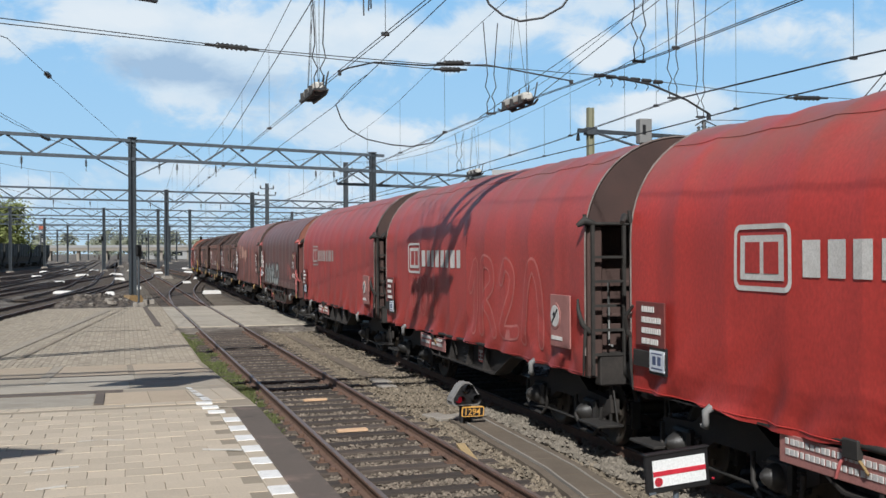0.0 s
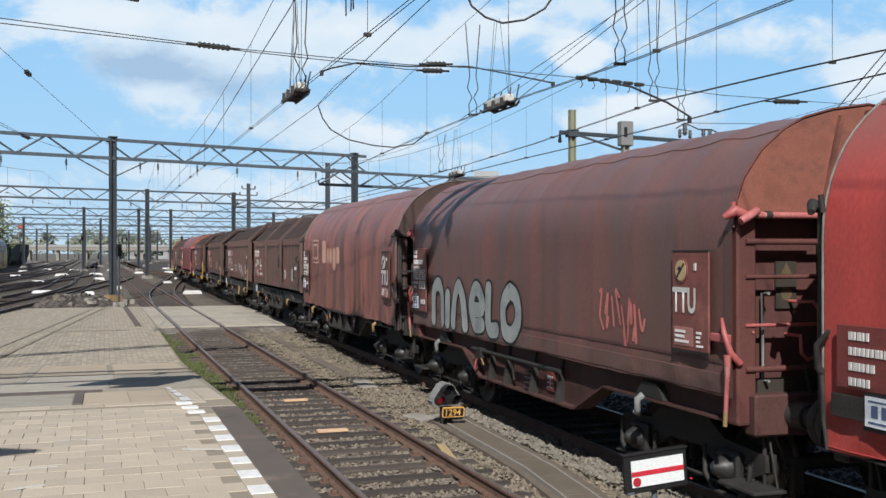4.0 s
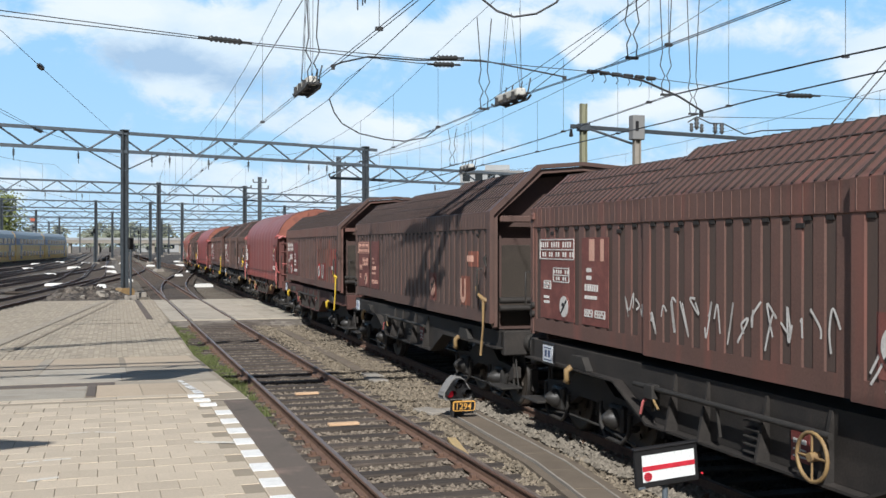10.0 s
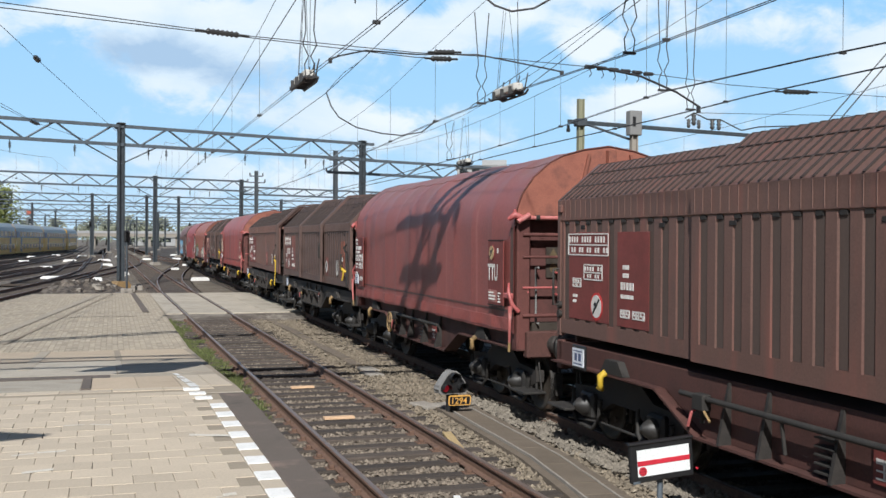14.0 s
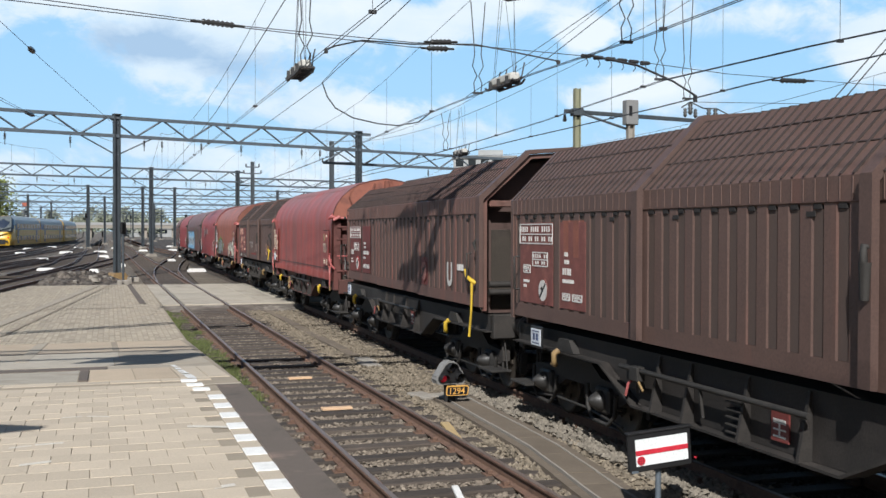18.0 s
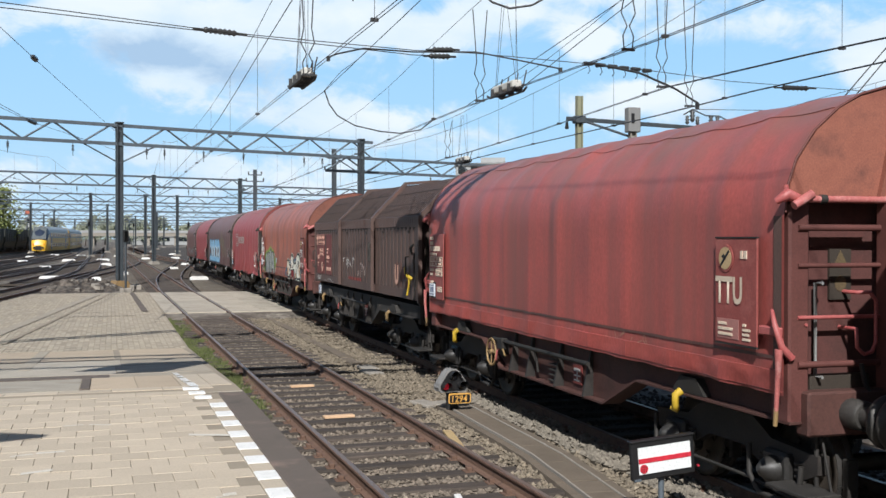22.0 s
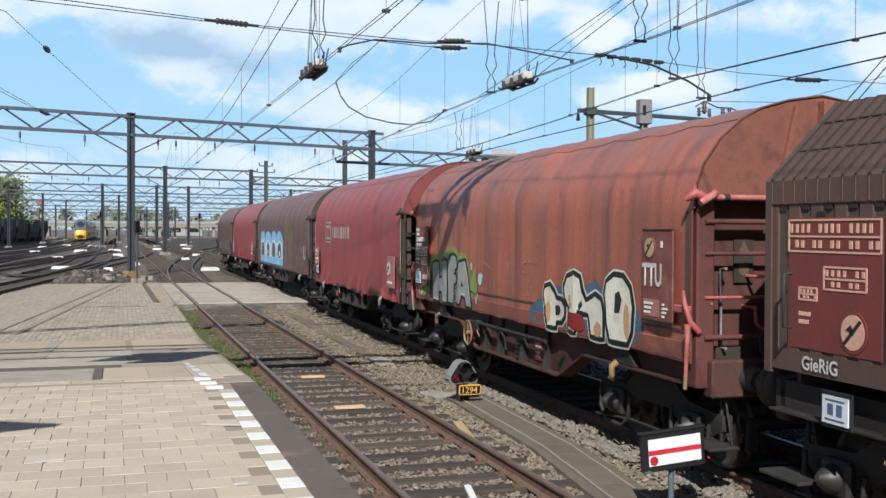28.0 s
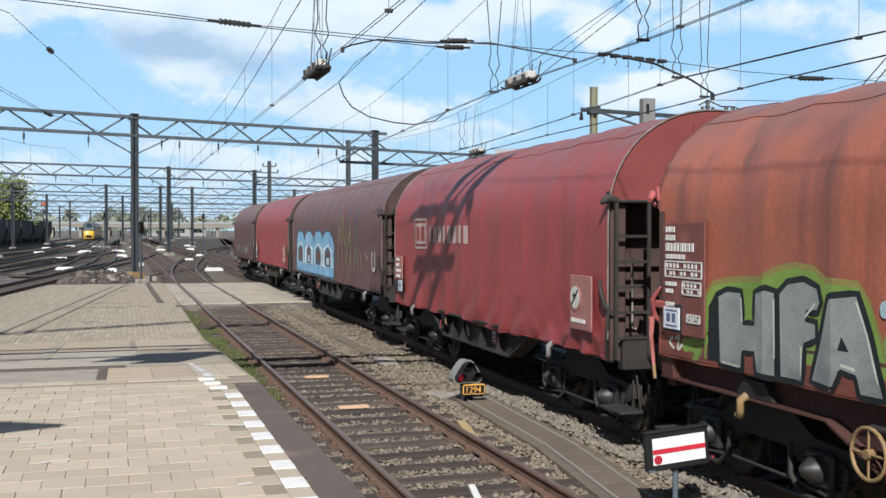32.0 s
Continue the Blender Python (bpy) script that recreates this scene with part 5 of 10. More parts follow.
def curve_through(pts, per=6):
    out = []
    P = [pts[0], *pts, pts[-1]]
    for i in range(1, len(P) - 2):
        for k in range(per):
            t = k / per
            q = [0.5 * (2 * P[i][j] + (P[i + 1][j] - P[i - 1][j]) * t + (2 * P[i - 1][j] - 5 * P[i][j] + 4 * P[i + 1][j] - P[i + 2][j]) * t * t
                        + (3 * P[i][j] - P[i - 1][j] - 3 * P[i + 1][j] + P[i + 2][j]) * t ** 3) for j in (0, 1)]
            out.append(tuple(q))
    out.append(tuple(pts[-1]))
    return out


def scrawl(w, material, y0, y1, z0, z1, n, r, seed, x=0.004, name="scrawl"):
    """Loose painted handwriting that cannot be read."""
    rng = random.Random(seed)
    mb = MB()
    for k in range(n):
        yc = y1 - (y1 - y0) * (k + 0.5) / n
        h = (z1 - z0)
        pts = [(yc + rng.uniform(-0.5, 0.5) * (y1 - y0) / n, z0 + h * rng.uniform(0, 1)) for _ in range(rng.choice((3, 4, 5)))]
        stroke(mb, curve_through(pts), r, x)
    o = print_part(name, mb, material, w, "sprayed scrawl")
    o["kind"] = "stuff"
    return o


def blob_shape(y, z, ry, rz, seed, n=26, rough=0.18):
    return [(y + ry * math.cos(a) * (1 + rough * noise.noise(Vector((seed, 2 * math.cos(a), 2 * math.sin(a))))),
             z + rz * math.sin(a) * (1 + rough * noise.noise(Vector((seed + 5, 2 * math.cos(a), 2 * math.sin(a)))))) for a in [2 * math.pi * k / n for k in range(n)]]


def flat(w, outlines, material, x, name="paint_patch", label=""):
    mb = MB()
    for o in outlines:
        cy, cz = sum(p[0] for p in o) / len(o), sum(p[1] for p in o) / len(o)
        m = 5
        for k in range(len(o)):
            p, q = o[k], o[(k + 1) % len(o)]
            for j in range(m):
                f0, f1 = j / m, (j + 1) / m
                quad = [(cy + (p[0] - cy) * f0, cz + (p[1] - cz) * f0), (cy + (p[0] - cy) * f1, cz + (p[1] - cz) * f1), (cy + (q[0] - cy) * f1, cz + (q[1] - cz) * f1), (cy + (q[0] - cy) * f0, cz + (q[1] - cz) * f0)]
                mb.face([(skin(x), *c) for c in (quad if j else quad[1:])])
    return print_part(name, mb, material, w, label)


GLYPH = {
    "n": [(0, 0), (0.02, 0.75), (0.3, 1), (0.58, 0.75), (0.6, 0)], "i": [(0, 0), (0.02, 0.72)], "A": [(0, 0), (0.12, 0.7), (0.35, 1), (0.58, 0.7), (0.7, 0)],
    "1": [(0, 0.62), (0.24, 1), (0.26, 0.55), (0.2, 0)], "R": [(0.02, 0), (0, 0.55), (0.06, 1), (0.42, 0.98), (0.5, 0.7), (0.16, 0.48), (0.36, 0.3), (0.66, 0)], "2": [(0, 0.78), (0.2, 1), (0.46, 0.86), (0.4, 0.55), (0.04, 0.08), (0.3, 0.03), (0.66, 0.06)],
    "e": [(0.1, 0.45), (0.6, 0.5), (0.5, 0.9), (0.2, 0.95), (0, 0.5), (0.2, 0.08), (0.6, 0.1)], "l": [(0, 1), (0, 0.1), (0.35, 0.04)],
    "o": [(0.3, 1), (0.03, 0.65), (0.1, 0.12), (0.4, 0.02), (0.65, 0.4), (0.55, 0.85), (0.3, 1)], "s": [(0.5, 0.95), (0.1, 0.8), (0.2, 0.55), (0.5, 0.4), (0.35, 0.05), (0, 0.1)],
}


def throw_up(w, text, y, z, wd, ht, coats):
    """Fat sprayed shapes in several coats (half width, material, lift), from the far end on."""
    for ch in text:
        g = [(y - wd * u, z + ht * v) for u, v in GLYPH[ch]]
        for r, m_, x, nm in coats:
            mb = MB()
            stroke(mb, curve_through(g, 7), r, x)
            print_part(nm, mb, m_, w)
            for a, b in (g[0], g[-1]):
                flat(w, [blob_shape(a, b, r, r, y, 12, 0.0)], m_, x - 0.001, nm)
        y -= wd * (max(u for u, _ in GLYPH[ch]) + 0.30)


WHEELSETS = []
WAGONS = []
GAPS = [-0.59 + 12.04 * k for k in range(17)] + [207.7, 220.0, 231.9]


def span(k):
    return GAPS[k], GAPS[k + 1]


def start_wagon(k, label, group="goods train wagons"):
    a, b = span(k)
    w = empty("goods_wagon", label, "freight wagon", group)
    WAGONS.append((w, (a + b) / 2, b - a))
    return w, b - a


def tarp_wagon(k, style, colour, hem, label, red=False, hooks=None, endcol=None, seed=0, gather=1.0, pink=False):
    """A coil wagon with a sliding tarpaulin hood between two end walls."""
    w, L = start_wagon(k, label)
    underframe(w, L, red, hooks or HOOK_G, k, True)
    he = L / 2 - 0.60
    CLOTH[0] = (k * 3.7 + 1, 2 * he - 0.10, hem, gather)
    cover = part("tarpaulin", tarpaulin(style, hem, 2 * he - 0.10, k * 3.7 + 1, gather), TARPS[colour], w)
    for sm in seams(style, hem, 2 * he - 0.10, k * 3.7 + 1, gather):
        part("seam", sm, TARPS[colour], cover)
    if style == "bent":
        band = MB()
        for z0, z1 in ((hem + 0.035, hem + 0.12), (hem + 0.12, hem + 0.20)):
            cut_strip(band, -he + 0.12, he - 0.12, z0, z1, 0.003, 160)
        print_part("hem_band", band, HEMS[colour], cover, "cleaner doubled hem")
        # thin dark line along the cloth above the hem
        fold = MB()
        cut_strip(fold, -he + 0.12, he - 0.12, hem + 0.30, hem + 0.33, 0.003, 160)
        print_part("fold_line", fold, HEMS["drab"], cover)
    if pink:
        for y in (-he + 0.13, he - 0.13):
            edge = MB()
            for i in range(8):
                cut_strip(edge, y - 0.06, y + 0.06, hem + 0.22 + i * (2.72 - hem - 0.22) / 8, hem + 0.22 + (i + 1) * (2.72 - hem - 0.22) / 8, 0.004, 1)
            print_part("edge_strip", edge, M_MILDEW, cover, "grey mildewed edge of the cover")
    ec = endcol or M_GABLE
    for s in (-1, 1):
        y0, y1 = sorted((s * (he - 0.02), s * (he - 0.08)))
        gab, ribs_ = MB(), []
        half = arch(style, 0.02)
        top = [(-x, z) for x, z in half if z > 2.8] + [(x, z) for x, z in half[::-1] if z > 2.8 and x > 0]
        top = [(-HALF_W + 0.02, 2.84)] + top + [(HALF_W - 0.02, 2.84)]
        gab.prism(top, "y", y0, y1)
        for x in (-0.55, 0.55):
            a, b = sorted((s * (he - 0.02), s * (he + 0.03)))
            ribs_.append(MB().prism([(x - 0.02, 2.84), (x + 0.02, 2.84), (x * 0.6 + 0.02, 3.8), (x * 0.6 - 0.02, 3.8)], "y", a, b))
        e = part("end_wall", gab, ec, w)
        for rb_ in ribs_:
            part("stiffener", rb_, ec, e)
        rim = MB()
        o = [(-HALF_W, hem + 0.25)] + [(-x, z) for x, z in arch(style)] + [(x, z) for x, z in arch(style)[::-1][1:]] + [(HALF_W, hem + 0.25)]
        rim.tube([(x, s * (he - 0.03), z) for x, z in o if z > 2.7 or not pink], 0.012, 6)
        part("rim", rim, M_RIM if not pink else M_ENDRED, e)
        a, b = sorted((s * (he - 0.02), s * (he + 0.10)))
        part("centre_post", MB().box(-0.06, 0.06, a, b, 2.86, 3.86, 0.01), ec, e)
        back = 0.26 if pink else 0.62
        a, b = sorted((s * (he - back), s * (he - back + 0.06)))
        lo_ = M_ENDLOW if pink else M_ENDWALL
        low = part("inner_wall", MB().box(-1.30, 1.30, a, b, 1.2, 2.84), lo_, w)
        for z in () if pink else (1.55, 1.68, 2.10, 2.45):
            a, b = sorted((s * (he - back + 0.06), s * (he - back + 0.14)))
            part("stiffener", MB().box(-1.15, 1.15, a, b, z - 0.035, z + 0.035, 0.008), lo_, low)
        if pink:
            for x in (-0.42, 0.42):
                part("end_post", MB().box(x - 0.10, x + 0.10, *sorted((s * (he - 0.08), s * (he + 0.10))), 1.0, 2.84, 0.015), M_ENDRED, w)
            for z, r, m_ in ((1.46, 0.03, M_ENDRED), (1.86, 0.018, M_PINK), (2.30, 0.022, M_ENDRED), (2.62, 0.03, M_ENDRED)):
                part("end_rail", MB().tube([(-1.34, s * (he - 0.03), z), (1.34, s * (he - 0.03), z)], r, 7), m_, low)
            part("locker", MB().box(-1.16, -0.56, *sorted((s * (he - 0.198), s * (he - 0.10))), 1.04, 1.36, 0.01), M_ENDPANEL, low)
            yp = s * (he - 0.17)
            pl = part("notice_plate", MB().box(-0.92, -0.70, *sorted((s * (he - 0.198), yp)), 2.0, 2.44), M_ENDPANEL, low)
            part("notice_sign", MB().prism([(-0.88, 2.30), (-0.74, 2.30), (-0.81, 2.43)], "y", *sorted((yp, yp + s * 0.004))), M_NOTICE, pl)
            part("notice_sign", MB().prism([(-0.81 + 0.06 * math.cos(a), 2.14 + 0.07 * math.sin(a)) for a in [math.pi / 6 * i for i in range(12)]], "y", *sorted((yp, yp + s * 0.004))), M_NOTICE, pl)
            a = s * (he + 0.03)
            part("hand_loop", MB().tube([(-0.78, s * (he - 0.20), 2.07), (-0.78, a, 2.07), (-0.66, a, 2.07), (-0.60, a, 2.00), (-0.60, a, 1.64), (-0.64, a, 1.56), (-0.72, a, 1.54), (-0.79, a, 1.60), (-0.80, a, 1.76), (-0.80, s * (he - 0.20), 1.76)], 0.018, 7), M_PINK, w)
            part("brace", MB().prism([(-1.20, 2.84), (-1.20, 2.52), (-1.12, 2.46), (-0.60, 2.50), (-0.52, 2.84)], "y", *sorted((s * (he - 0.198), s * (he - 0.16)))), M_ENDLOW, low)
            part("hanging_hose", MB().tube([(-0.74, s * (he + 0.02), 1.46), (-0.72, s * (he + 0.04), 1.30), (-0.64, s * (he + 0.05), 1.14), (-0.55, s * (he + 0.06), 1.02)], 0.022, 6), M_BLACK, w)
            part("grab_iron", GRAB_RED, None, w, m=Matrix.Translation((-1.26, s * (he - 0.02), 2.05)) @ Matrix.Rotation(radians(90 * s), 4, "Z"))
        for sx in (-1, 1):
            x0, x1 = sorted((sx * 1.22, sx * 1.42))
            a, b = sorted((s * (he - 0.30), s * (he - 0.03)))
            part("corner_post", MB().box(x0, x1, a, b, 0.95, 2.84, 0.02), M_ENDRED if pink else M_ENDWALL, w)
            part("grab_iron", GRAB_GREY, None, w, m=Matrix.Translation((sx * 1.10, s * (he - 0.02), 1.75)) @ Matrix.Rotation(radians(90 * s), 4, "Z"))
            # locking gear on the corner
            lock = MB()
            lock.tube([(sx * 1.36, s * (he + 0.02), 2.86), (sx * 1.50, s * (he + 0.05), 2.90), (sx * 1.56, s * (he - 0.02), 2.84)], [0.04, 0.055, 0.03], 8)
            lock.tube([(sx * 1.45, s * (he - 0.02), 2.84), (sx * 1.47, s * (he - 0.02), 2.98)], 0.025, 6)
            lk = part("lock_handle", lock, M_PINK if pink else M_BOGIE, w)
            if pink:
                part("link", MB().tube([(sx * 1.28, s * (he + 0.075), 2.90), (sx * 1.46, s * (he + 0.085), 2.80)], [0.042, 0.036], 10), M_LINK, lk)
                part("link", MB().tube([(sx * 1.53, s * (he - 0.02), 1.60), (sx * 1.535, s * (he - 0.02), 1.40), (sx * 1.525, s * (he - 0.06), 1.08)], [0.036, 0.024, 0.020], 8), M_LINK, lk)
                part("catch_plate", MB().box(*sorted((sx * 1.47, sx * 1.52)), *sorted((s * (he - 0.34), s * (he - 0.04))), 1.70, 1.78, 0.012), M_PINK, lk)
                part("lever_tip", MB().tube([(sx * 1.525, s * (he - 0.06), 1.10), (sx * 1.52, s * (he - 0.08), 0.95)], 0.021, 7), M_OCHRE, lk)
            arm = MB()
            arm.tube([(sx * 1.40, s * (he - 0.02), 1.52), (sx * 1.50, s * (he - 0.02), 1.62), (sx * 1.54, s * (he - 0.06), 1.80), (sx * 1.50, s * (he - 0.16), 1.92)], [0.035, 0.032, 0.026, 0.016], 7)
            if not pink:
                arm.tube([(sx * 1.46, s * (he - 0.02), 1.56), (sx * 1.47, s * (he - 0.05), 1.20), (sx * 1.46, s * (he - 0.08), 0.98)], [0.026, 0.020, 0.016], 6)
            part("lever", arm, M_PINK if pink else M_BOGIE, w)
        if not pink:
            lad = part("ladder", MB().box(-1.42, -1.38, *sorted((s * (he + 0.05), s * (he + 0.09))), 1.0, 2.84), M_BOGIE, w)
            part("stringer", MB().box(-1.00, -0.96, *sorted((s * (he + 0.05), s * (he + 0.09))), 1.0, 2.84), M_BOGIE, lad)
            for z in (1.25, 1.55, 1.85, 2.15, 2.45):
                part("rung", MB().box(-1.38, -1.00, *sorted((s * (he + 0.055), s * (he + 0.085))), z - 0.016, z + 0.016), M_BOGIE, lad)
        cb_ = part("cross_bar", MB().tube([(-1.42, s * (he + 0.03), 2.86), (1.42, s * (he + 0.03), 2.86)], 0.030 if pink else 0.022, 8), M_LINK if pink else M_BOGIE, w)
        for x in (-1.14, 0.0, 1.14) if pink else ():
            part("collar", MB().tube([(x - 0.03, s * (he + 0.03), 2.86), (x + 0.03, s * (he + 0.03), 2.86)], 0.040, 8), M_BOGIE, cb_)
    return w, L


def corrugated(mb, s, y0, y1, W, z0, z1, a0=None, a1=None, lift=0.0):
    """Folded sheet between y0 and y1, or its stretch from a0 to a1, as a skin that much outside it."""
    lead = y0 + 0.28  # a flat panel at the near end
    n = max(2, round((y1 - lead) / 0.31))
    p = (y1 - lead) / n
    pr = [(y0, W)]
    for i in range(n):
        a = lead + i * p
        pr += [(a, W), (a + p * 0.06, W - RIB), (a + p * 0.46, W - RIB), (a + p * 0.52, W)]
    pr.append((y1, W))
    if a0 is not None:
        xa, xb = np.interp([a0, a1], [q[0] for q in pr], [q[1] for q in pr])
        pr = [(a0, float(xa))] + [q for q in pr if a0 < q[0] < a1] + [(a1, float(xb))]
    for (ya, xa), (yb, xb) in zip(pr, pr[1:]):
        zt = z1 - (0.055 if a0 is None and xa < W - 0.01 and xb < W - 0.01 else 0.0)  # a drain slot at the head of each groove
        q = [(s * (xa + lift), ya, z0), (s * (xb + lift), yb, z0), (s * (xb + lift), yb, zt), (s * (xa + lift), ya, zt)]
        mb.face(q if s > 0 else q[::-1])
    return mb


RIB = 0.013


def hood_cuts(L, ribbed):
    he = L / 2 - 0.60
    return ((-he, -1.68, 0.0), (-1.68, 1.90, 0.08), (1.90, he, 0.16)) if not ribbed else ((-he - 0.41, -2.20, 0.03), (-2.20, 1.47, 0.0), (1.47, he, 0.03))


def painted(w, y0, y1, z0, z1, material, ribbed, name="painted_field", lift=0.004):
    """Paint on the folded side of a hood."""
    for a, b, off in hood_cuts(12.04, ribbed):
        if a <= (y0 + y1) / 2 <= b:
            return part(name, corrugated(MB(), -1, a, b, HALF_W - off, max(z0, 1.525), min(z1, 2.74), max(y0, a + 0.01), min(y1, b - 0.01), lift), material, w)


def face_x(y, ribbed):
    """How far the outer face of a hood lies inside the widest skin at y."""
    for a, b, off in hood_cuts(12.04, ribbed):
        if a <= y <= b:
            return -off - 0.010
    return -0.01


def hood_wagon(k, colour, label, ribbed, red=False, hooks=None, seed=0):
    """A coil wagon with three telescoping corrugated steel hoods."""
    w, L = start_wagon(k, label)
    CLOTH[0] = None
    underframe(w, L, red, hooks or HOOK_O, k, False)
    hm = HOODS[colour]
    st, zt = ("ribbed", 2.76) if ribbed else ("hood", 2.80)
    ez = arch(st)[0][1]
    he = L / 2 - 0.60
    cuts = hood_cuts(L, ribbed)
    for y0, y1, off in cuts:
        W = HALF_W - off
        prof = [(-W - 0.012, zt)] + [(-x - (0.012 if i == 0 else 0), z) for i, (x, z) in enumerate(arch(st, off))] + [(x + (0.012 if x > 1 else 0), z) for x, z in arch(st, off)[::-1][1:]] + [(W + 0.012, zt)]
        hd = part("hood", ring(MB(), prof, [(x * 0.96, z - 0.05) for x, z in prof], y0, y1), hm, w)
        for s in (-1, 1):
            part("side_panel", corrugated(MB(), s, y0, y1, W, 1.52, zt), hm, hd)
            part("lower_sill", MB().box(min(s * W, s * (W - 0.06)), max(s * W, s * (W - 0.06)), y0, y1, 1.34, 1.52), hm, hd)
        lead = y0 + 0.28
        n3 = max(2, round((y1 - lead) / 0.31))
        pt = (y1 - lead) / n3
        # black blocks in the slots stand for the shade within
        slot = MB().box(-W - 0.004, -W + 0.03, pt * 0.10, pt * 0.42, zt - 0.052, zt - 0.006).mesh("drain_slot")
        slot.materials.append(M_DULL_BLACK)
        # groove floors in a darker tone, both dirt and the recess's shade
        floor_ = MB().box(-W + RIB - 0.002, -W + RIB + 0.004, pt * 0.07, pt * 0.45, 1.525, zt - 0.056).mesh("groove")
        floor_.materials.append(M_GROOVE)
        for i in range(n3):
            part("drain_slot", slot, None, hd, loc=(0, lead + i * pt, 0))
            part("groove", floor_, None, hd, loc=(0, lead + i * pt, 0))
        # seam ribs over the roof
        rb = MB()
        o = [(-x - (0.020 if x > 1 else 0), z + 0.014) for x, z in arch(st, off)] + [(x + (0.020 if x > 1 else 0), z + 0.014) for x, z in arch(st, off)[::-1][1:]]
        ring(rb, o, [(x * 0.975, z - 0.012) for x, z in o], -0.013, 0.013)
        fold = MB()  # standing seam down the upright band, in the hood's own paint
        fold.tube([(-W - 0.014, 0, zt + 0.01), (-W - 0.014, 0, ez - 0.01)], 0.006, 5)
        fme = fold.mesh("band_seam")
        fme.materials.append(hm)
        me = rb.mesh("seam_rib")
        me.materials.append(M_SEAM)
        n2 = max(2, round((y1 - y0) / 0.155))
        for i in range(n2):
            part("seam_rib", me, None, hd, loc=(0, y0 + (i + 0.5) * (y1 - y0) / n2, 0))
            part("band_seam", fme, None, hd, loc=(0, y0 + (i + 0.5) * (y1 - y0) / n2, 0))
        for f in (0.36, 0.72):
            xe, ze = W + (0.74 - W) * f, ez + (3.70 - off - ez) * f
            part("roof_crease", MB().tube([(-xe, y0 + 0.05, ze + 0.012), (-xe, y1 - 0.05, ze + 0.012)], 0.010, 5), M_SEAM, hd)
        if ribbed or off == 0.0:
            for ye in ((y0, y1) if ribbed and off == 0.0 else (y0,) if not ribbed else ()):
                fr = MB()
                o = full_profile(st, 1.36, -0.085)
                i_ = [(x * 0.955, z - 0.06 if z > 2 else z) for x, z in o]
                ring(fr, o, i_, ye - 0.07, ye + 0.07)
                part("hood_frame", fr, HOODS["black"], hd)
    half_len = he
    for s in (-1, 1):
        he = half_len + (0.41 if ribbed and s < 0 else 0.0)
        off = 0.0 if (not ribbed and s < 0) else (0.16 if not ribbed else 0.03)
        o = full_profile(st, 1.30, off - 0.015)
        i_ = [(math.copysign(max(0, abs(x) - 0.075), x), z - 0.065 if z > 2 else z) for x, z in o]
        fr = MB()
        ring(fr, o, i_, *sorted((s * (he - 0.07), s * (he + 0.02))))
        part("end_frame", fr, hm, w)
        a, b = sorted((s * (he - 0.36), s * (he - 0.31)))
        wall = MB().prism(full_profile(st, 1.24, off + 0.10), "y", a, b)
        ew = part("end_wall", wall, M_ENDWALL, w)
        part("lower_panel", MB().box(-1.22, 1.22, *sorted((s * (he - 0.31), s * (he - 0.29))), 1.30, 2.55, 0.008), M_ENDPANEL, ew)
        a, b = sorted((s * (he - 0.16), s * (he - 0.02)))
        part("centre_post", MB().box(-0.14, 0.14, a, b, 1.26, 3.62, 0.015), hm, w)
        part("cross_beam", MB().box(-1.34, 1.34, *sorted((s * (he - 0.14), s * (he - 0.03))), 2.90, 3.00, 0.012), hm, w)
        for z in (1.58, 1.70):
            part("guard_bar", MB().tube([(-1.34, s * (he - 0.06), z), (1.34, s * (he - 0.06), z)], 0.05, 8), M_CHASSIS, w)
        for sx in (-1, 1):
            part("grab_iron", GRAB_DARK, None, w, m=Matrix.Translation((sx * 0.7, s * (he - 0.31), 2.05)) @ Matrix.Rotation(radians(90 * s), 4, "Z") @ Matrix.Rotation(radians(90), 4, "X"))
            part("grab_iron", GRAB_DARK, None, w, m=Matrix.Translation((sx * 1.50, s * (he - 0.45), 1.95)) @ (Matrix.Rotation(math.pi, 4, "Z") if sx > 0 else Matrix.Identity(4)))
    for y0, y1, off in cuts[1:]:
        lk = MB().tube([(-(HALF_W + 0.02), y0 - 0.02, 2.40), (-(HALF_W + 0.11), y0 - 0.02, 2.42), (-(HALF_W + 0.11), y0 - 0.02, 2.30)], 0.03, 7)
        lk.tube([(-(HALF_W + 0.09), y0 - 0.02, 2.30), (-(HALF_W + 0.10), y0 - 0.02, 2.02)], [0.055, 0.035], 8)
        if ribbed and y0 < 0:
            part("hood_lock", lk, M_BOGIE, w)
    # catch and lever at the near corner
    kx = -(HALF_W + 0.04)
    ct = MB().tube([(kx, -he + 0.12 - (0.41 if ribbed else 0), 2.42), (kx - 0.05, -he + 0.16 - (0.41 if ribbed else 0), 2.34), (kx - 0.03, -he + 0.12 - (0.41 if ribbed else 0), 2.22)], [0.022, 0.032, 0.02], 8)
    ct.tube([(kx, -he + 0.10 - (0.41 if ribbed else 0), 2.25), (kx, -he + 0.04 - (0.41 if ribbed else 0), 1.7), (kx, -he + 0.08 - (0.41 if ribbed else 0), 1.35)], [0.018, 0.014, 0.018], 6)
    part("catch", ct, M_BOGIE, w)
    # lower slots under the roof band, black plates for the shade inside
    for y0, y1, off in cuts:
        for y in (y0 + 0.75, y1 - 0.75):
            part("vent_lip", MB().box(-(HALF_W - off + 0.008), -(HALF_W - off), y - 0.06, y + 0.06, zt - 0.115, zt - 0.07, 0.003), M_DULL_BLACK, w)
    return w, L


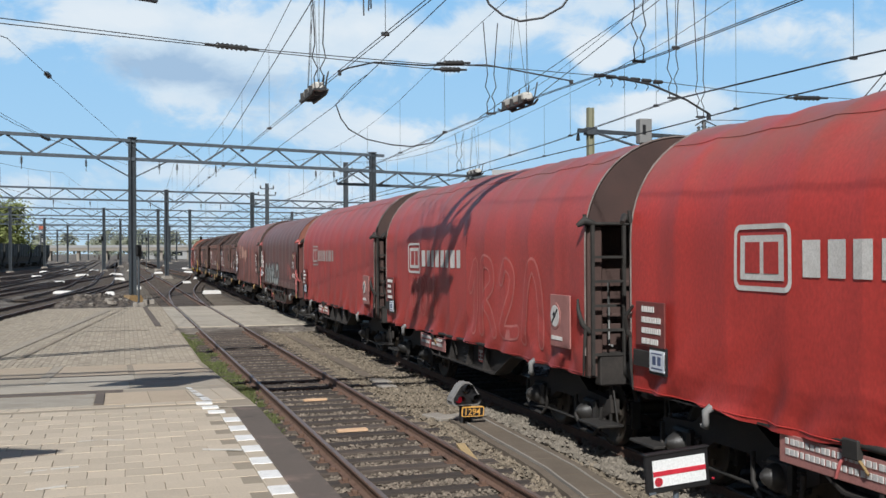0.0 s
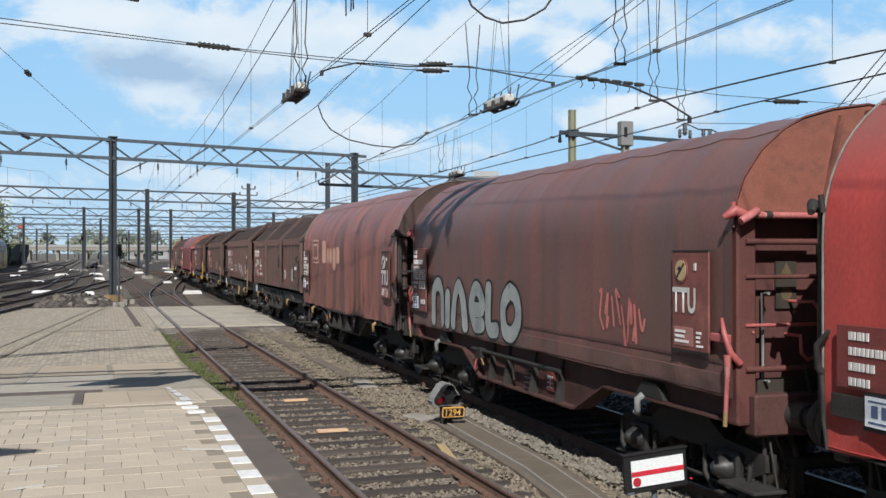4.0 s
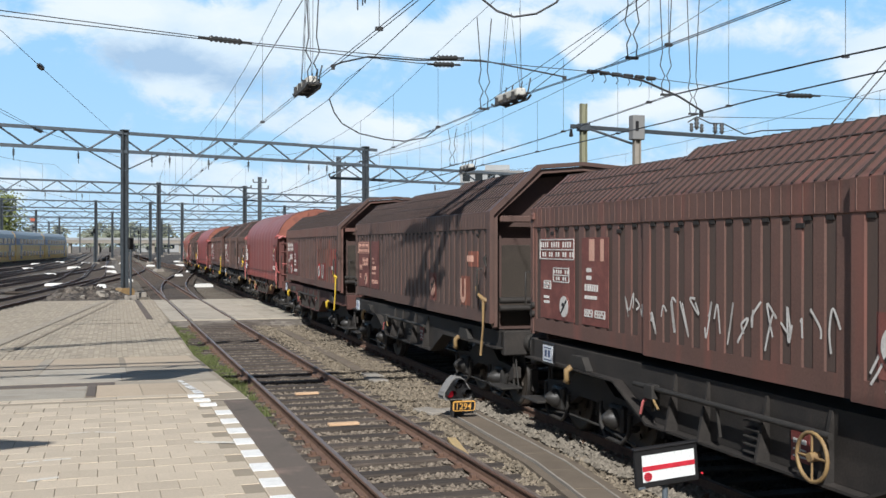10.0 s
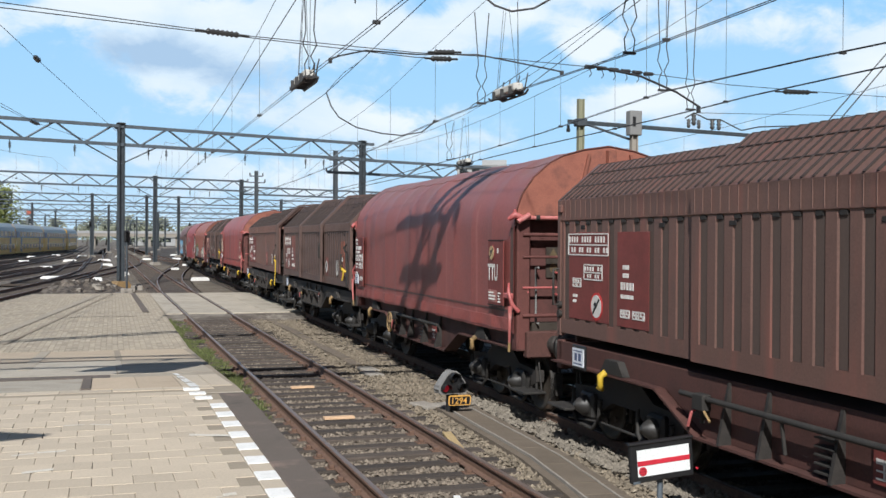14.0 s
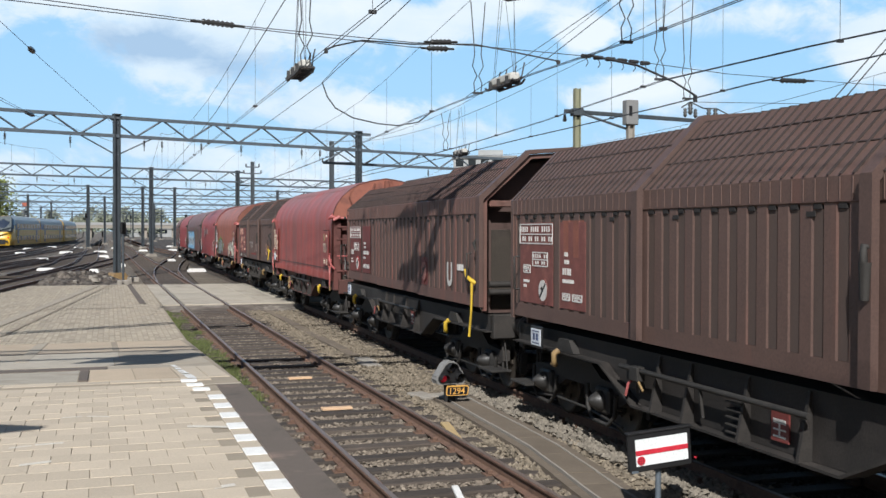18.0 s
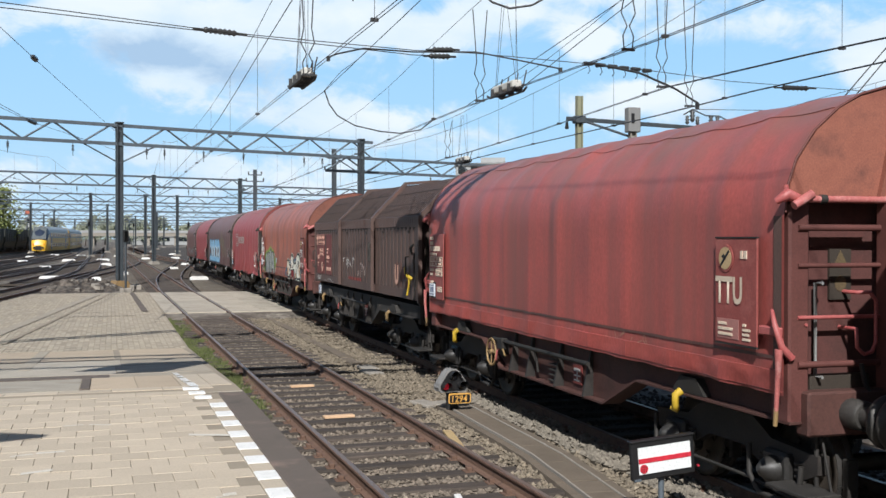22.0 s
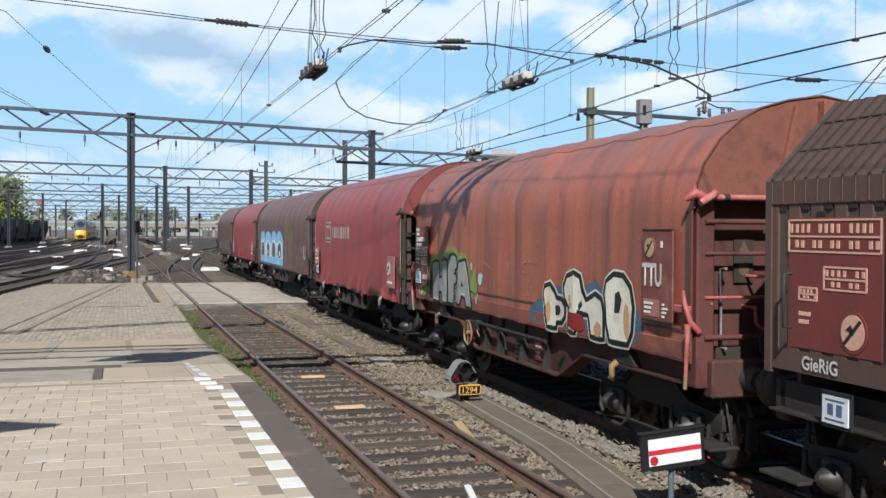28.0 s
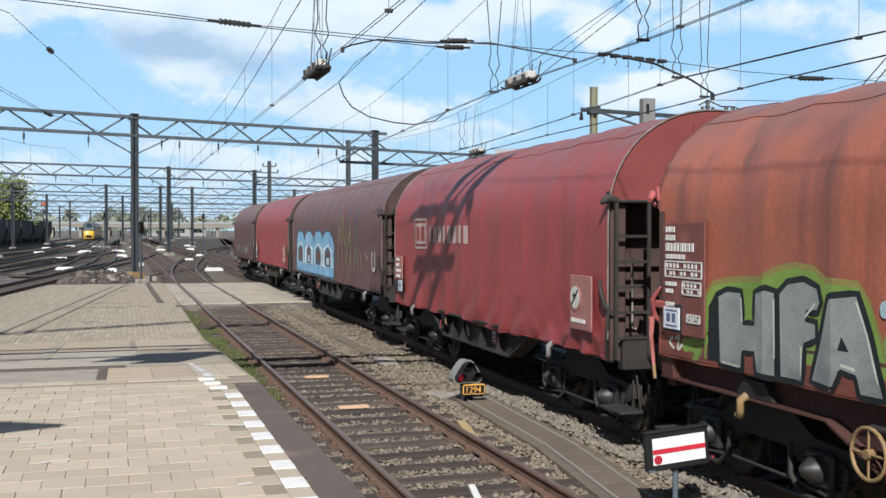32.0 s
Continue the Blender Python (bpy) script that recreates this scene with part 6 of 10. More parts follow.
def pull_handle(w, y, z, material, drop=0.88):
    """A cranked lever hanging at the corner of a hood."""
    x = -(HALF_W + 0.05)
    mb = MB().tube([(x, y + 0.42, z + 0.16), (x - 0.04, y + 0.2, z + 0.06), (x - 0.03, y, z), (x + 0.03, y - 0.04, z - 0.04)], [0.016, 0.026, 0.036, 0.032], 8)
    mb.tube([(x - 0.02, y, z), (x - 0.03, y - 0.01, z - drop * 0.5), (x - 0.05, y + 0.04, z - drop)], [0.026, 0.018, 0.022], 7)
    part("pull_handle", mb, material, w, "hand lever")


def card(w, y, z, x=0.045):
    part("card_frame", MB().box(skin(x) + 0.001, skin(x) + 0.02, y - 0.20, y + 0.20, z - 0.15, z + 0.15, 0.01), M_BLACK, w)
    c = part("route_card", CARD, None, w, "white route card", (skin(x), y, z))
    part("print", CARD_INK, None, c, loc=(-0.012, 0, 0))


def number_rows(w, y1, z1, seed, material, width=0.8, n=4, size=0.075, x=0.024):
    rng = random.Random(seed)
    text_bars(w, y1, z1, [(i * size * 1.9, size, word_bits(rng, width * rng.uniform(0.45, 1.0), size * 0.8)) for i in range(n)], material, x)


def data_panel(w, y1, z1, wd, ht, seed, material, x=0.045):
    """A wagon's data: short rows, a large row, a small one, a framed load table and boxed notes, all as bars."""
    rng = random.Random(seed)
    u = ht / 10
    rows = [(0.2 * u, 0.55 * u, word_bits(rng, wd * 0.32, 0.05)), (1.0 * u, 0.55 * u, word_bits(rng, wd * 0.30, 0.05)), (1.8 * u, 0.8 * u, word_bits(rng, wd * 0.85, 0.075)),
            (2.9 * u, 0.45 * u, word_bits(rng, wd * 0.55, 0.045)), (5.6 * u, 0.4 * u, word_bits(rng, wd * 0.34, 0.04)), (6.3 * u, 0.4 * u, word_bits(rng, wd * 0.25, 0.04)), (7.6 * u, 0.4 * u, word_bits(rng, wd * 0.3, 0.04))]
    text_bars(w, y1 - 0.04, z1, rows, material, x)
    grid_rows(w, y1 - 0.03, z1 - 3.6 * u, wd * 0.94, 1.5 * u, material, x)
    grid_rows(w, y1 - wd * 0.5, z1 - 5.5 * u, wd * 0.46, 1.2 * u, material, x)
    grid_rows(w, y1 - wd * 0.62, z1 - 8.6 * u, wd * 0.32, 0.7 * u, material, x)


def grid_rows(w, y1, z1, wd, h, material, x=0.024):
    """A load table: a frame with cells of lettering."""
    mb = MB()
    X0, X1 = skin(x) - 0.004, skin(x) + 0.006
    n = max(5, round(wd / 0.075))
    for k in range(n):
        if k % 5 != 4:
            mb.box(X0, X1, y1 - wd * (k + 0.72) / n, y1 - wd * (k + 0.28) / n, z1 - h * 0.40, z1 - h * 0.12)
        if (k * 7) % 3:
            mb.box(X0, X1, y1 - wd * (k + 0.75) / n, y1 - wd * (k + 0.25) / n, z1 - h * 0.88, z1 - h * 0.64)
    for z in (z1, z1 - h * 0.52, z1 - h):
        mb.box(X0, X1, y1 - wd, y1, z - 0.008, z + 0.008)
    for y in (y1, y1 - wd):
        mb.box(X0, X1, y - 0.008, y + 0.008, z1 - h, z1)
    part("load_table", mb, material, w)["kind"] = "stuff"


# -- the train, wagon by wagon from its head --
def end_plates(w, plate, ink, seed, ttu=False, big=False):
    """Number plates by the two ends of a tarpaulin wagon."""
    if ttu:
        p = plaque(w, "data_plate", -5.05, -4.38, 1.58, 2.53, plate, x=0.02)
        part("plate_edge", MB().box(skin(0.045), skin(0.02), -5.05, -4.38, 2.53, 2.545).box(skin(0.045), skin(0.02), -5.05, -4.38, 1.565, 1.58), M_DULL_BLACK, p)
        disc_mark(w, -4.60 if big else -4.56, 2.32 if big else 2.35, 0.17 if big else 0.125, plate, M_MARK if big else M_OCHRE_FACE, 0.045)
        number_rows(w, -4.80, 2.42, seed + 7, ink, 0.16, 1, 0.07, 0.045)
        lettered(w, "TTU", -4.40, 1.86 if big else 1.95, 0.42 if big else 0.33, ink, 0.045, squeeze=0.70, bold=0.03)
        plaque(w, "notice", -4.78, -4.42, 1.62, 1.80, M_PLATE_PINK, x=0.042, th=0.004)
        number_rows(w, -4.45, 1.77, seed, ink, 0.3, 3, 0.025, 0.050)
        number_rows(w, -4.84, 1.77, seed + 2, ink, 0.14, 4, 0.022, 0.045)
        plaque(w, "data_plate", 4.35, 5.20, 1.46, 2.60, plate, x=0.02)
        data_panel(w, 5.16, 2.58, 0.78, 1.05, seed + 1, ink, 0.045)
        card(w, 4.98, 1.62)
    else:
        plaque(w, "data_plate", -5.05, -4.40, 1.28, 1.96, M_PLATE_PINK, x=0.03)
        disc_mark(w, -4.58, 1.68, 0.17, M_PLATE_PINK, M_MARK, 0.055)
        number_rows(w, -4.45, 1.42, seed, ink, 0.5, 1, 0.05, 0.055)
        plaque(w, "data_plate", 4.50, 5.15, 1.50, 1.98, plate, x=0.03)
        number_rows(w, 5.0, 1.93, seed + 1, M_MARK, 0.5, 4, 0.06, 0.055)
        plaque(w, "card_holder", 4.48, 5.22, 1.27, 1.45, M_CHASSIS, x=0.03)
        card(w, 4.66, 1.36)


def hood_marks(w, style, seed, circle_y, u_y, ink=M_MARK, plate=M_PLATE_RED, u_plate=None, ribbed=False):
    """Data fields, warning disc and U of a steel-hooded wagon."""
    f = face_x(4.5, ribbed) + 0.006
    off_ = f - 0.006 + 0.010
    for a, b in ((3.92, 5.08), (2.92, 3.70)):
        plaque(w, "data_field", a, b, 1.55, 2.64, plate, x=off_ - 0.012, th=0.006)
    grid_rows(w, 5.10, 2.62, 1.16, 0.26, ink, f)
    grid_rows(w, 4.62, 2.24, 0.52, 0.18, ink, f)
    grid_rows(w, 4.95, 2.06, 0.24, 0.10, ink, f)
    number_rows(w, 4.95, 1.86, seed + 1, ink, 0.25, 2, 0.035, f)
    number_rows(w, 3.55, 2.26, seed + 2, ink, 0.22, 2, 0.05, f)
    number_rows(w, 3.60, 2.06, seed + 4, ink, 0.62, 1, 0.085, f)
    number_rows(w, 3.60, 1.92, seed + 5, ink, 0.5, 1, 0.045, f)
    grid_rows(w, 3.60, 1.74, 0.22, 0.08, ink, f)
    grid_rows(w, 3.30, 1.74, 0.28, 0.08, ink, f)
    new_ = style in ("new", "faded")
    disc_mark(w, 4.25, 1.74, 0.17, M_RED_RING if new_ else plate, M_MARK if new_ or ink is M_MARK else M_MARK_ORANGE, f)
    if circle_y is not None:
        g_ = face_x(circle_y, ribbed) + 0.006
        painted(w, circle_y - 0.24, circle_y + 0.24, 1.55, 2.05, plate, ribbed)
        disc_mark(w, circle_y, 1.80, 0.20, M_RED_RING if style == "new" else plate, M_PLATE_PINK if style == "faded" else M_MARK if new_ or ink is M_MARK else M_MARK_ORANGE, g_)
    g_ = face_x(u_y, ribbed) + 0.006
    if u_plate:
        painted(w, u_y - 0.30, u_y + 0.24, 1.56, 2.04, u_plate, ribbed)
    lettered(w, "U", u_y + 0.22, 1.62, 0.52, ink, g_, squeeze=0.85, bold=0.045)
    plaque(w, "card_holder", 4.22, 4.60, 0.99, 1.23, M_CHASSIS, x=-0.03)
    card(w, 4.41, 1.11, -0.005)
    if circle_y is not None:
        number_rows(w, -4.68 if ribbed else -4.15, (2.08 if ribbed else 2.38) if not new_ else 1.98, seed + 3, ink, 0.42, 1, 0.1, g_)


def under_board(w):
    plaque(w, "notice_board", 0.9, 2.6, 0.70, 0.95, M_PLATE_PINK, "faded red board under the sill", x=-0.06)
    text_bars(w, 2.5, 0.92, [(0, 0.05, word_bits(random.Random(1), 1.5, 0.07)), (0.09, 0.05, word_bits(random.Random(2), 1.5, 0.07))], M_MARK, -0.035)


TAG_Y = (-0.72, 3.22)


def build_train():
    K = "coil wagon with a %s tarpaulin hood on black bogies"
    w, L = tarp_wagon(0, "bow", "bright", 0.98, K % "bright red")
    end_plates(w, M_PLATE_RED, M_MARK, 3)
    emblem(w, 3.26, 2.16, TARPS["bright"], M_MARK, 1.0, 2.6)
    under_board(w)
    w, L = tarp_wagon(1, "bow", "red", 0.98, K % "red, graffiti-scrawled")
    end_plates(w, M_PLATE_RED, M_MARK, 5)
    emblem(w, 3.41, 2.10, TARPS["red"], M_MARK, 1.0, 2.6)
    throw_up(w, "1R2A", TAG_Y[0], 1.28, 1.0, 1.05, ((0.115, G_SCRAWL, 0.004, "graffiti_outline"), (0.080, TARPS["red"], 0.008, "graffiti_letter")))
    throw_up(w, "oeoAs", TAG_Y[1], 1.36, 0.42, 0.62, ((0.075, G_SCRAWL, 0.004, "graffiti_outline"), (0.050, TARPS["red"], 0.008, "graffiti_letter")))
    under_board(w)
    w, L = tarp_wagon(2, "bow", "red", 0.98, K % "plain faded red")
    end_plates(w, M_PLATE_RED, M_MARK, 7)
    emblem(w, 3.50, 2.12, TARPS["red"], M_MARK_DIM, 1.0, 2.6)
    under_board(w)
    w, L = tarp_wagon(3, "bent", "brown", 1.20, K % "dirty brown, silver-graffitied", True, None, M_PATCH, pink=True, gather=0.2)
    end_plates(w, M_PLATE_DIM, M_MARK, 9, True)
    throw_up(w, "niAelo", 4.05, 1.36, 0.92, 0.62, ((0.155, G_BLACK, 0.006, "graffiti_outline"), (0.115, G_SILVER, 0.010, "graffiti_letter")))
    scrawl(w, G_SCRAWL, -3.7, -2.6, 1.5, 2.1, 8, 0.02, 33)
    w, L = tarp_wagon(4, "bow", "orange", 1.05, K % "weathered orange-red", hooks=HOOK_O, gather=0.5)
    end_plates(w, M_PLATE_BROWN, M_MARK, 11, True, True)
    emblem(w, 4.04, 2.22, TARPS["orange"], M_MARK_ORANGE, 1.1, 0)
    for i, (a, h, wd) in enumerate(((0, 0.60, 0.46), (0.58, 0.40, 0.38), (1.04, 0.40, 0.24), (1.36, 0.58, 0.40), (1.86, 0.42, 0.40))):
        zb = 2.24 - (0.18 if i == 3 else 0)
        flat(w, [rounded(2.49 - a - wd, 2.49 - a, zb, zb + h, 0.12)], M_MARK_ORANGE, 0.004, "word_block", "large pale word as plain shapes")
    H = "coil wagon with %s corrugated steel hoods on black bogies"
    w, L = hood_wagon(5, "patchy", H % "three reddish brown", True)
    hood_marks(w, "old", 20, -2.8, -4.33, M_MARK, M_PLATE_DIM, ribbed=True)
    painted(w, 3.0, 3.68, 1.52, 1.95, M_PATCH_RED, True, "painted_field", 0.007)
    w, L = hood_wagon(6, "patchy", H % "stepped brown, chalk-scrawled", False)
    hood_marks(w, "old", 25, -2.2, -3.85, M_MARK, M_PLATE_DIM, M_PATCH)
    scrawl(w, M_MARK, -1.5, 1.75, 1.60, 2.05, 15, 0.013, 6, -0.086)
    scrawl(w, M_MARK, 2.0, 2.5, 1.72, 2.05, 4, 0.013, 16, -0.166)
    scrawl(w, M_MARK, -3.0, -1.9, 1.40, 1.86, 7, 0.012, 7, -0.006)
    scrawl(w, M_MARK, -4.7, -3.5, 1.33, 1.50, 7, 0.012, 8, -0.006)
    painted(w, 3.05, 3.6, 2.35, 2.62, M_MARK_ORANGE, False, "painted_field", 0.007)
    pull_handle(w, -5.15, 1.72, M_OCHRE)
    part("handwheel", HANDWHEEL, None, w, loc=(-1.46, -1.2, 0.82))
    w, L = hood_wagon(7, "dark", H % "stepped dark brown", False)
    hood_marks(w, "old", 30, -2.1, -4.0, M_MARK_ORANGE, M_PLATE_DIM, M_PATCH)
    painted(w, -4.7, -4.2, 2.2, 2.45, M_PATCH, False, "painted_field", 0.007)
    pull_handle(w, -5.15, 1.72, M_OCHRE)
    w, L = hood_wagon(8, "patchy", H % "stepped brown, orange-patched", False, True, HOOK_Y)
    hood_marks(w, "new", 35, -2.2, -2.85, M_MARK, M_PLATE_RED, M_PATCH_RED)
    rng = random.Random(8)
    for i in range(11):
        y = -1.9 - 0.2 - 0.297 * i
        if rng.random() < 0.75:
            z1 = rng.choice((2.70, 2.45, 2.2))
            painted(w, y + 0.02, y + 0.17, rng.choice((1.53, 1.75, 1.95)), z1, rng.choice((M_PATCH, M_PATCH, M_PATCH_RED)), False, "repair_patch", 0.007)
    painted(w, -5.38, -5.05, 1.4, 3.0, M_PATCH, False, "repair_patch", 0.007)
    pull_handle(w, -5.05, 1.72, M_YELLOW)
    w, L = tarp_wagon(9, "bent", "wine", 1.20, K % "faded wine-red", True, HOOK_O, M_PATCH, pink=True, gather=0.2)
    end_plates(w, M_PLATE_RED, M_MARK, 40, True)
    part("handwheel", HANDWHEEL, None, w, loc=(-1.46, 2.0, 0.82))
    w, L = hood_wagon(10, "dark", H % "three ribbed brown", True)
    hood_marks(w, "old", 45, -2.71, -4.28, M_MARK, M_PLATE_DIM, ribbed=True)
    painted(w, 3.0, 3.65, 2.2, 2.66, M_PATCH, True, "painted_field", 0.007)
    painted(w, -4.84, -4.68, 1.5, 2.5, M_PATCH, True, "repair_patch", 0.007)
    painted(w, -5.14, -4.98, 1.5, 2.5, M_PATCH, True, "repair_patch", 0.007)
    pull_handle(w, -5.50, 1.77, M_YELLOW, 0.25)
    w, L = hood_wagon(11, "patchy", H % "stepped red-brown", False, False, HOOK_Y)
    hood_marks(w, "faded", 50, -2.15, -3.8, M_MARK, M_PLATE_RED)
    pull_handle(w, -5.10, 1.75, M_YELLOW)
    w, L = tarp_wagon(12, "bent", "maroon", 1.20, K % "dark red, stained", True, HOOK_Y, M_PATCH, pink=True, gather=0.3)
    end_plates(w, M_PLATE_ROSE, M_CREAM, 55, True)
    scrawl(w, G_FAINT, -3.0, -1.9, 1.32, 1.5, 6, 0.006, 12, 0.0)
    part("handwheel", HANDWHEEL, None, w, loc=(-1.46, 2.0, 0.82))
    w, L = hood_wagon(13, "black", H % "three blackish ribbed", True)
    hood_marks(w, "old", 60, None, -4.24, M_MARK_ORANGE, M_PLATE_RED, M_PLATE_DARK, ribbed=True)
    scrawl(w, M_MARK, -0.2, 1.2, 1.78, 2.06, 5, 0.016, 13, -0.006)
    scrawl(w, M_MARK_DIM, -1.5, -0.5, 1.62, 1.95, 4, 0.014, 23, -0.006)
    painted(w, -0.9, 0.6, 1.53, 1.60, M_PATCH_RED, True, "repair_patch", 0.003)
    scrawl(w, M_MARK, 2.6, 3.9, 1.36, 1.46, 8, 0.010, 14, -0.036)
    lettered(w, "GieRiG", 4.9, 1.38, 0.16, M_MARK, -0.032)
    painted(w, -4.78, -4.64, 1.72, 1.96, M_PATCH_RED, True, "repair_patch", 0.007)
    painted(w, -5.08, -4.95, 1.55, 1.75, M_PATCH_RED, True, "repair_patch", 0.007)
    pull_handle(w, -5.50, 1.79, M_YELLOW, 0.35)
    w, L = tarp_wagon(14, "bent", "rust", 1.20, K % "rusty brown, graffiti-covered", True, HOOK_O, M_PATCH, pink=True, gather=0.2)
    end_plates(w, M_PLATE_DIM, M_MARK, 65, True)
    part("handwheel", HANDWHEEL, None, w, loc=(-1.46, 2.0, 0.82))
    graffiti_block(w)
    graffiti_figures(w)
    w, L = tarp_wagon(15, "bow", "crimson", 0.98, K % "faded crimson", endcol=M_ENDCRIMSON)
    end_plates(w, M_PLATE_PINK, M_MARK, 70)
    emblem(w, 3.70, 2.15, TARPS["crimson"], M_MARK_DIM, 1.0, 2.6)
    w, L = tarp_wagon(16, "bow", "brown", 1.05, "long coil wagon with a brown tarpaulin hood and blue graffiti", gather=0.4)
    ice_letters(w)
    scrawl(w, G_OLIVE, -3.6, -1.6, 1.30, 2.9, 9, 0.035, 17, 0.010)
    scrawl(w, G_OLIVE, -5.0, -3.8, 1.35, 2.1, 3, 0.04, 18, 0.010)
    scrawl(w, M_MARK, -5.6, -5.2, 1.8, 2.05, 2, 0.02, 28, 0.010)
    lettered(w, "U", -6.2, 1.55, 0.65, M_MARK, 0.02)
    w, L = tarp_wagon(17, "bow", "crimson", 1.05, K % "crimson")
    end_plates(w, M_PLATE_RED, M_MARK, 75)
    w, L = tarp_wagon(18, "bow", "brown", 1.05, K % "dull brown")
    scrawl(w, G_SILVER, -4.5, 3.5, 1.2, 1.9, 14, 0.05, 19, 0.014)


def filled(w, poly, material, x, name, label="", holes=()):
    """A painted shape with a closed outline of (y, z) points, laid in narrow strips so that it follows the cloth."""
    edges = []
    for o in (poly, *holes):
        edges += list(zip(o, o[1:] + o[:1]))
    y0, y1 = min(p[0] for p in poly), max(p[0] for p in poly)
    n = max(4, int((y1 - y0) / 0.02))
    mb = MB()

    def cuts(y):
        return sorted(a[1] + (b[1] - a[1]) * (y - a[0]) / (b[0] - a[0]) for a, b in edges if (a[0] - y) * (b[0] - y) < 0)

    for i in range(n):
        ya, yb = y0 + (y1 - y0) * i / n + 1e-5, y0 + (y1 - y0) * (i + 1) / n - 1e-5
        ca, cb, cm = cuts(ya), cuts(yb), cuts((ya + yb) / 2)
        if len(ca) != len(cm):
            ca = cm
        if len(cb) != len(cm):
            cb = cm
        for k in range(0, len(cm) - 1, 2):
            m = max(1, int((cm[k + 1] - cm[k]) / 0.12))
            za = [ca[k] + (ca[k + 1] - ca[k]) * q / m for q in range(m + 1)]
            zb = [cb[k] + (cb[k + 1] - cb[k]) * q / m for q in range(m + 1)]
            for q in range(m):
                mb.face([(skin(x), ya, za[q]), (skin(x), ya, za[q + 1]), (skin(x), yb, zb[q + 1]), (skin(x), yb, zb[q])])
    return print_part(name, mb, material, w, label)


def edged(w, poly, r, material, x, name):
    """A painted line all along a closed outline."""
    mb = MB()
    dense = []
    for a, b in zip(poly, poly[1:] + poly[:1]):
        m = max(1, int(math.dist(a, b) / 0.08))
        dense += [(a[0] + (b[0] - a[0]) * q / m, a[1] + (b[1] - a[1]) * q / m) for q in range(m)]
    dense += dense[:2]
    stroke(mb, dense, r, x)
    return print_part(name, mb, material, w)


def ice_letters(w):
    """Fat pale-blue letters with dark counters and white bellies."""
    for k, yc in enumerate((5.35, 3.55, 1.70, 0.0)):
        hw = 0.98
        o = [(yc + hw, 1.16), (yc + hw, 2.05), (yc + 0.75 * hw, 2.34), (yc + 0.3 * hw, 2.46), (yc - 0.3 * hw, 2.45), (yc - 0.75 * hw, 2.32), (yc - hw, 2.05), (yc - hw, 1.16)]
        edged(w, o, 0.06, G_BLUE, 0.004, "graffiti_outline")
        filled(w, o, G_SKY, 0.006, "graffiti_letter", "pale blue sprayed letter")
        belly = [(yc + 0.85 * hw, 1.42), (yc + 0.80 * hw, 1.95), (yc, 2.12), (yc - 0.80 * hw, 1.95), (yc - 0.85 * hw, 1.42)]
        filled(w, belly, G_ICE, 0.009, "graffiti_highlight")
        inner = [(yc + 0.42 * hw, 1.50), (yc + 0.40 * hw, 1.86), (yc, 1.98), (yc - 0.40 * hw, 1.84), (yc - 0.40 * hw, 1.50)]
        filled(w, inner, TARPS["brown"], 0.012, "graffiti_eye")
        edged(w, inner, 0.06, G_BLUE, 0.013, "graffiti_outline")
        if k % 2:
            flat(w, [[(yc + 0.2, 1.5), (yc - 0.2, 1.5), (yc - 0.2, 1.7), (yc + 0.2, 1.7)]], G_ICE, 0.015, "graffiti_highlight")


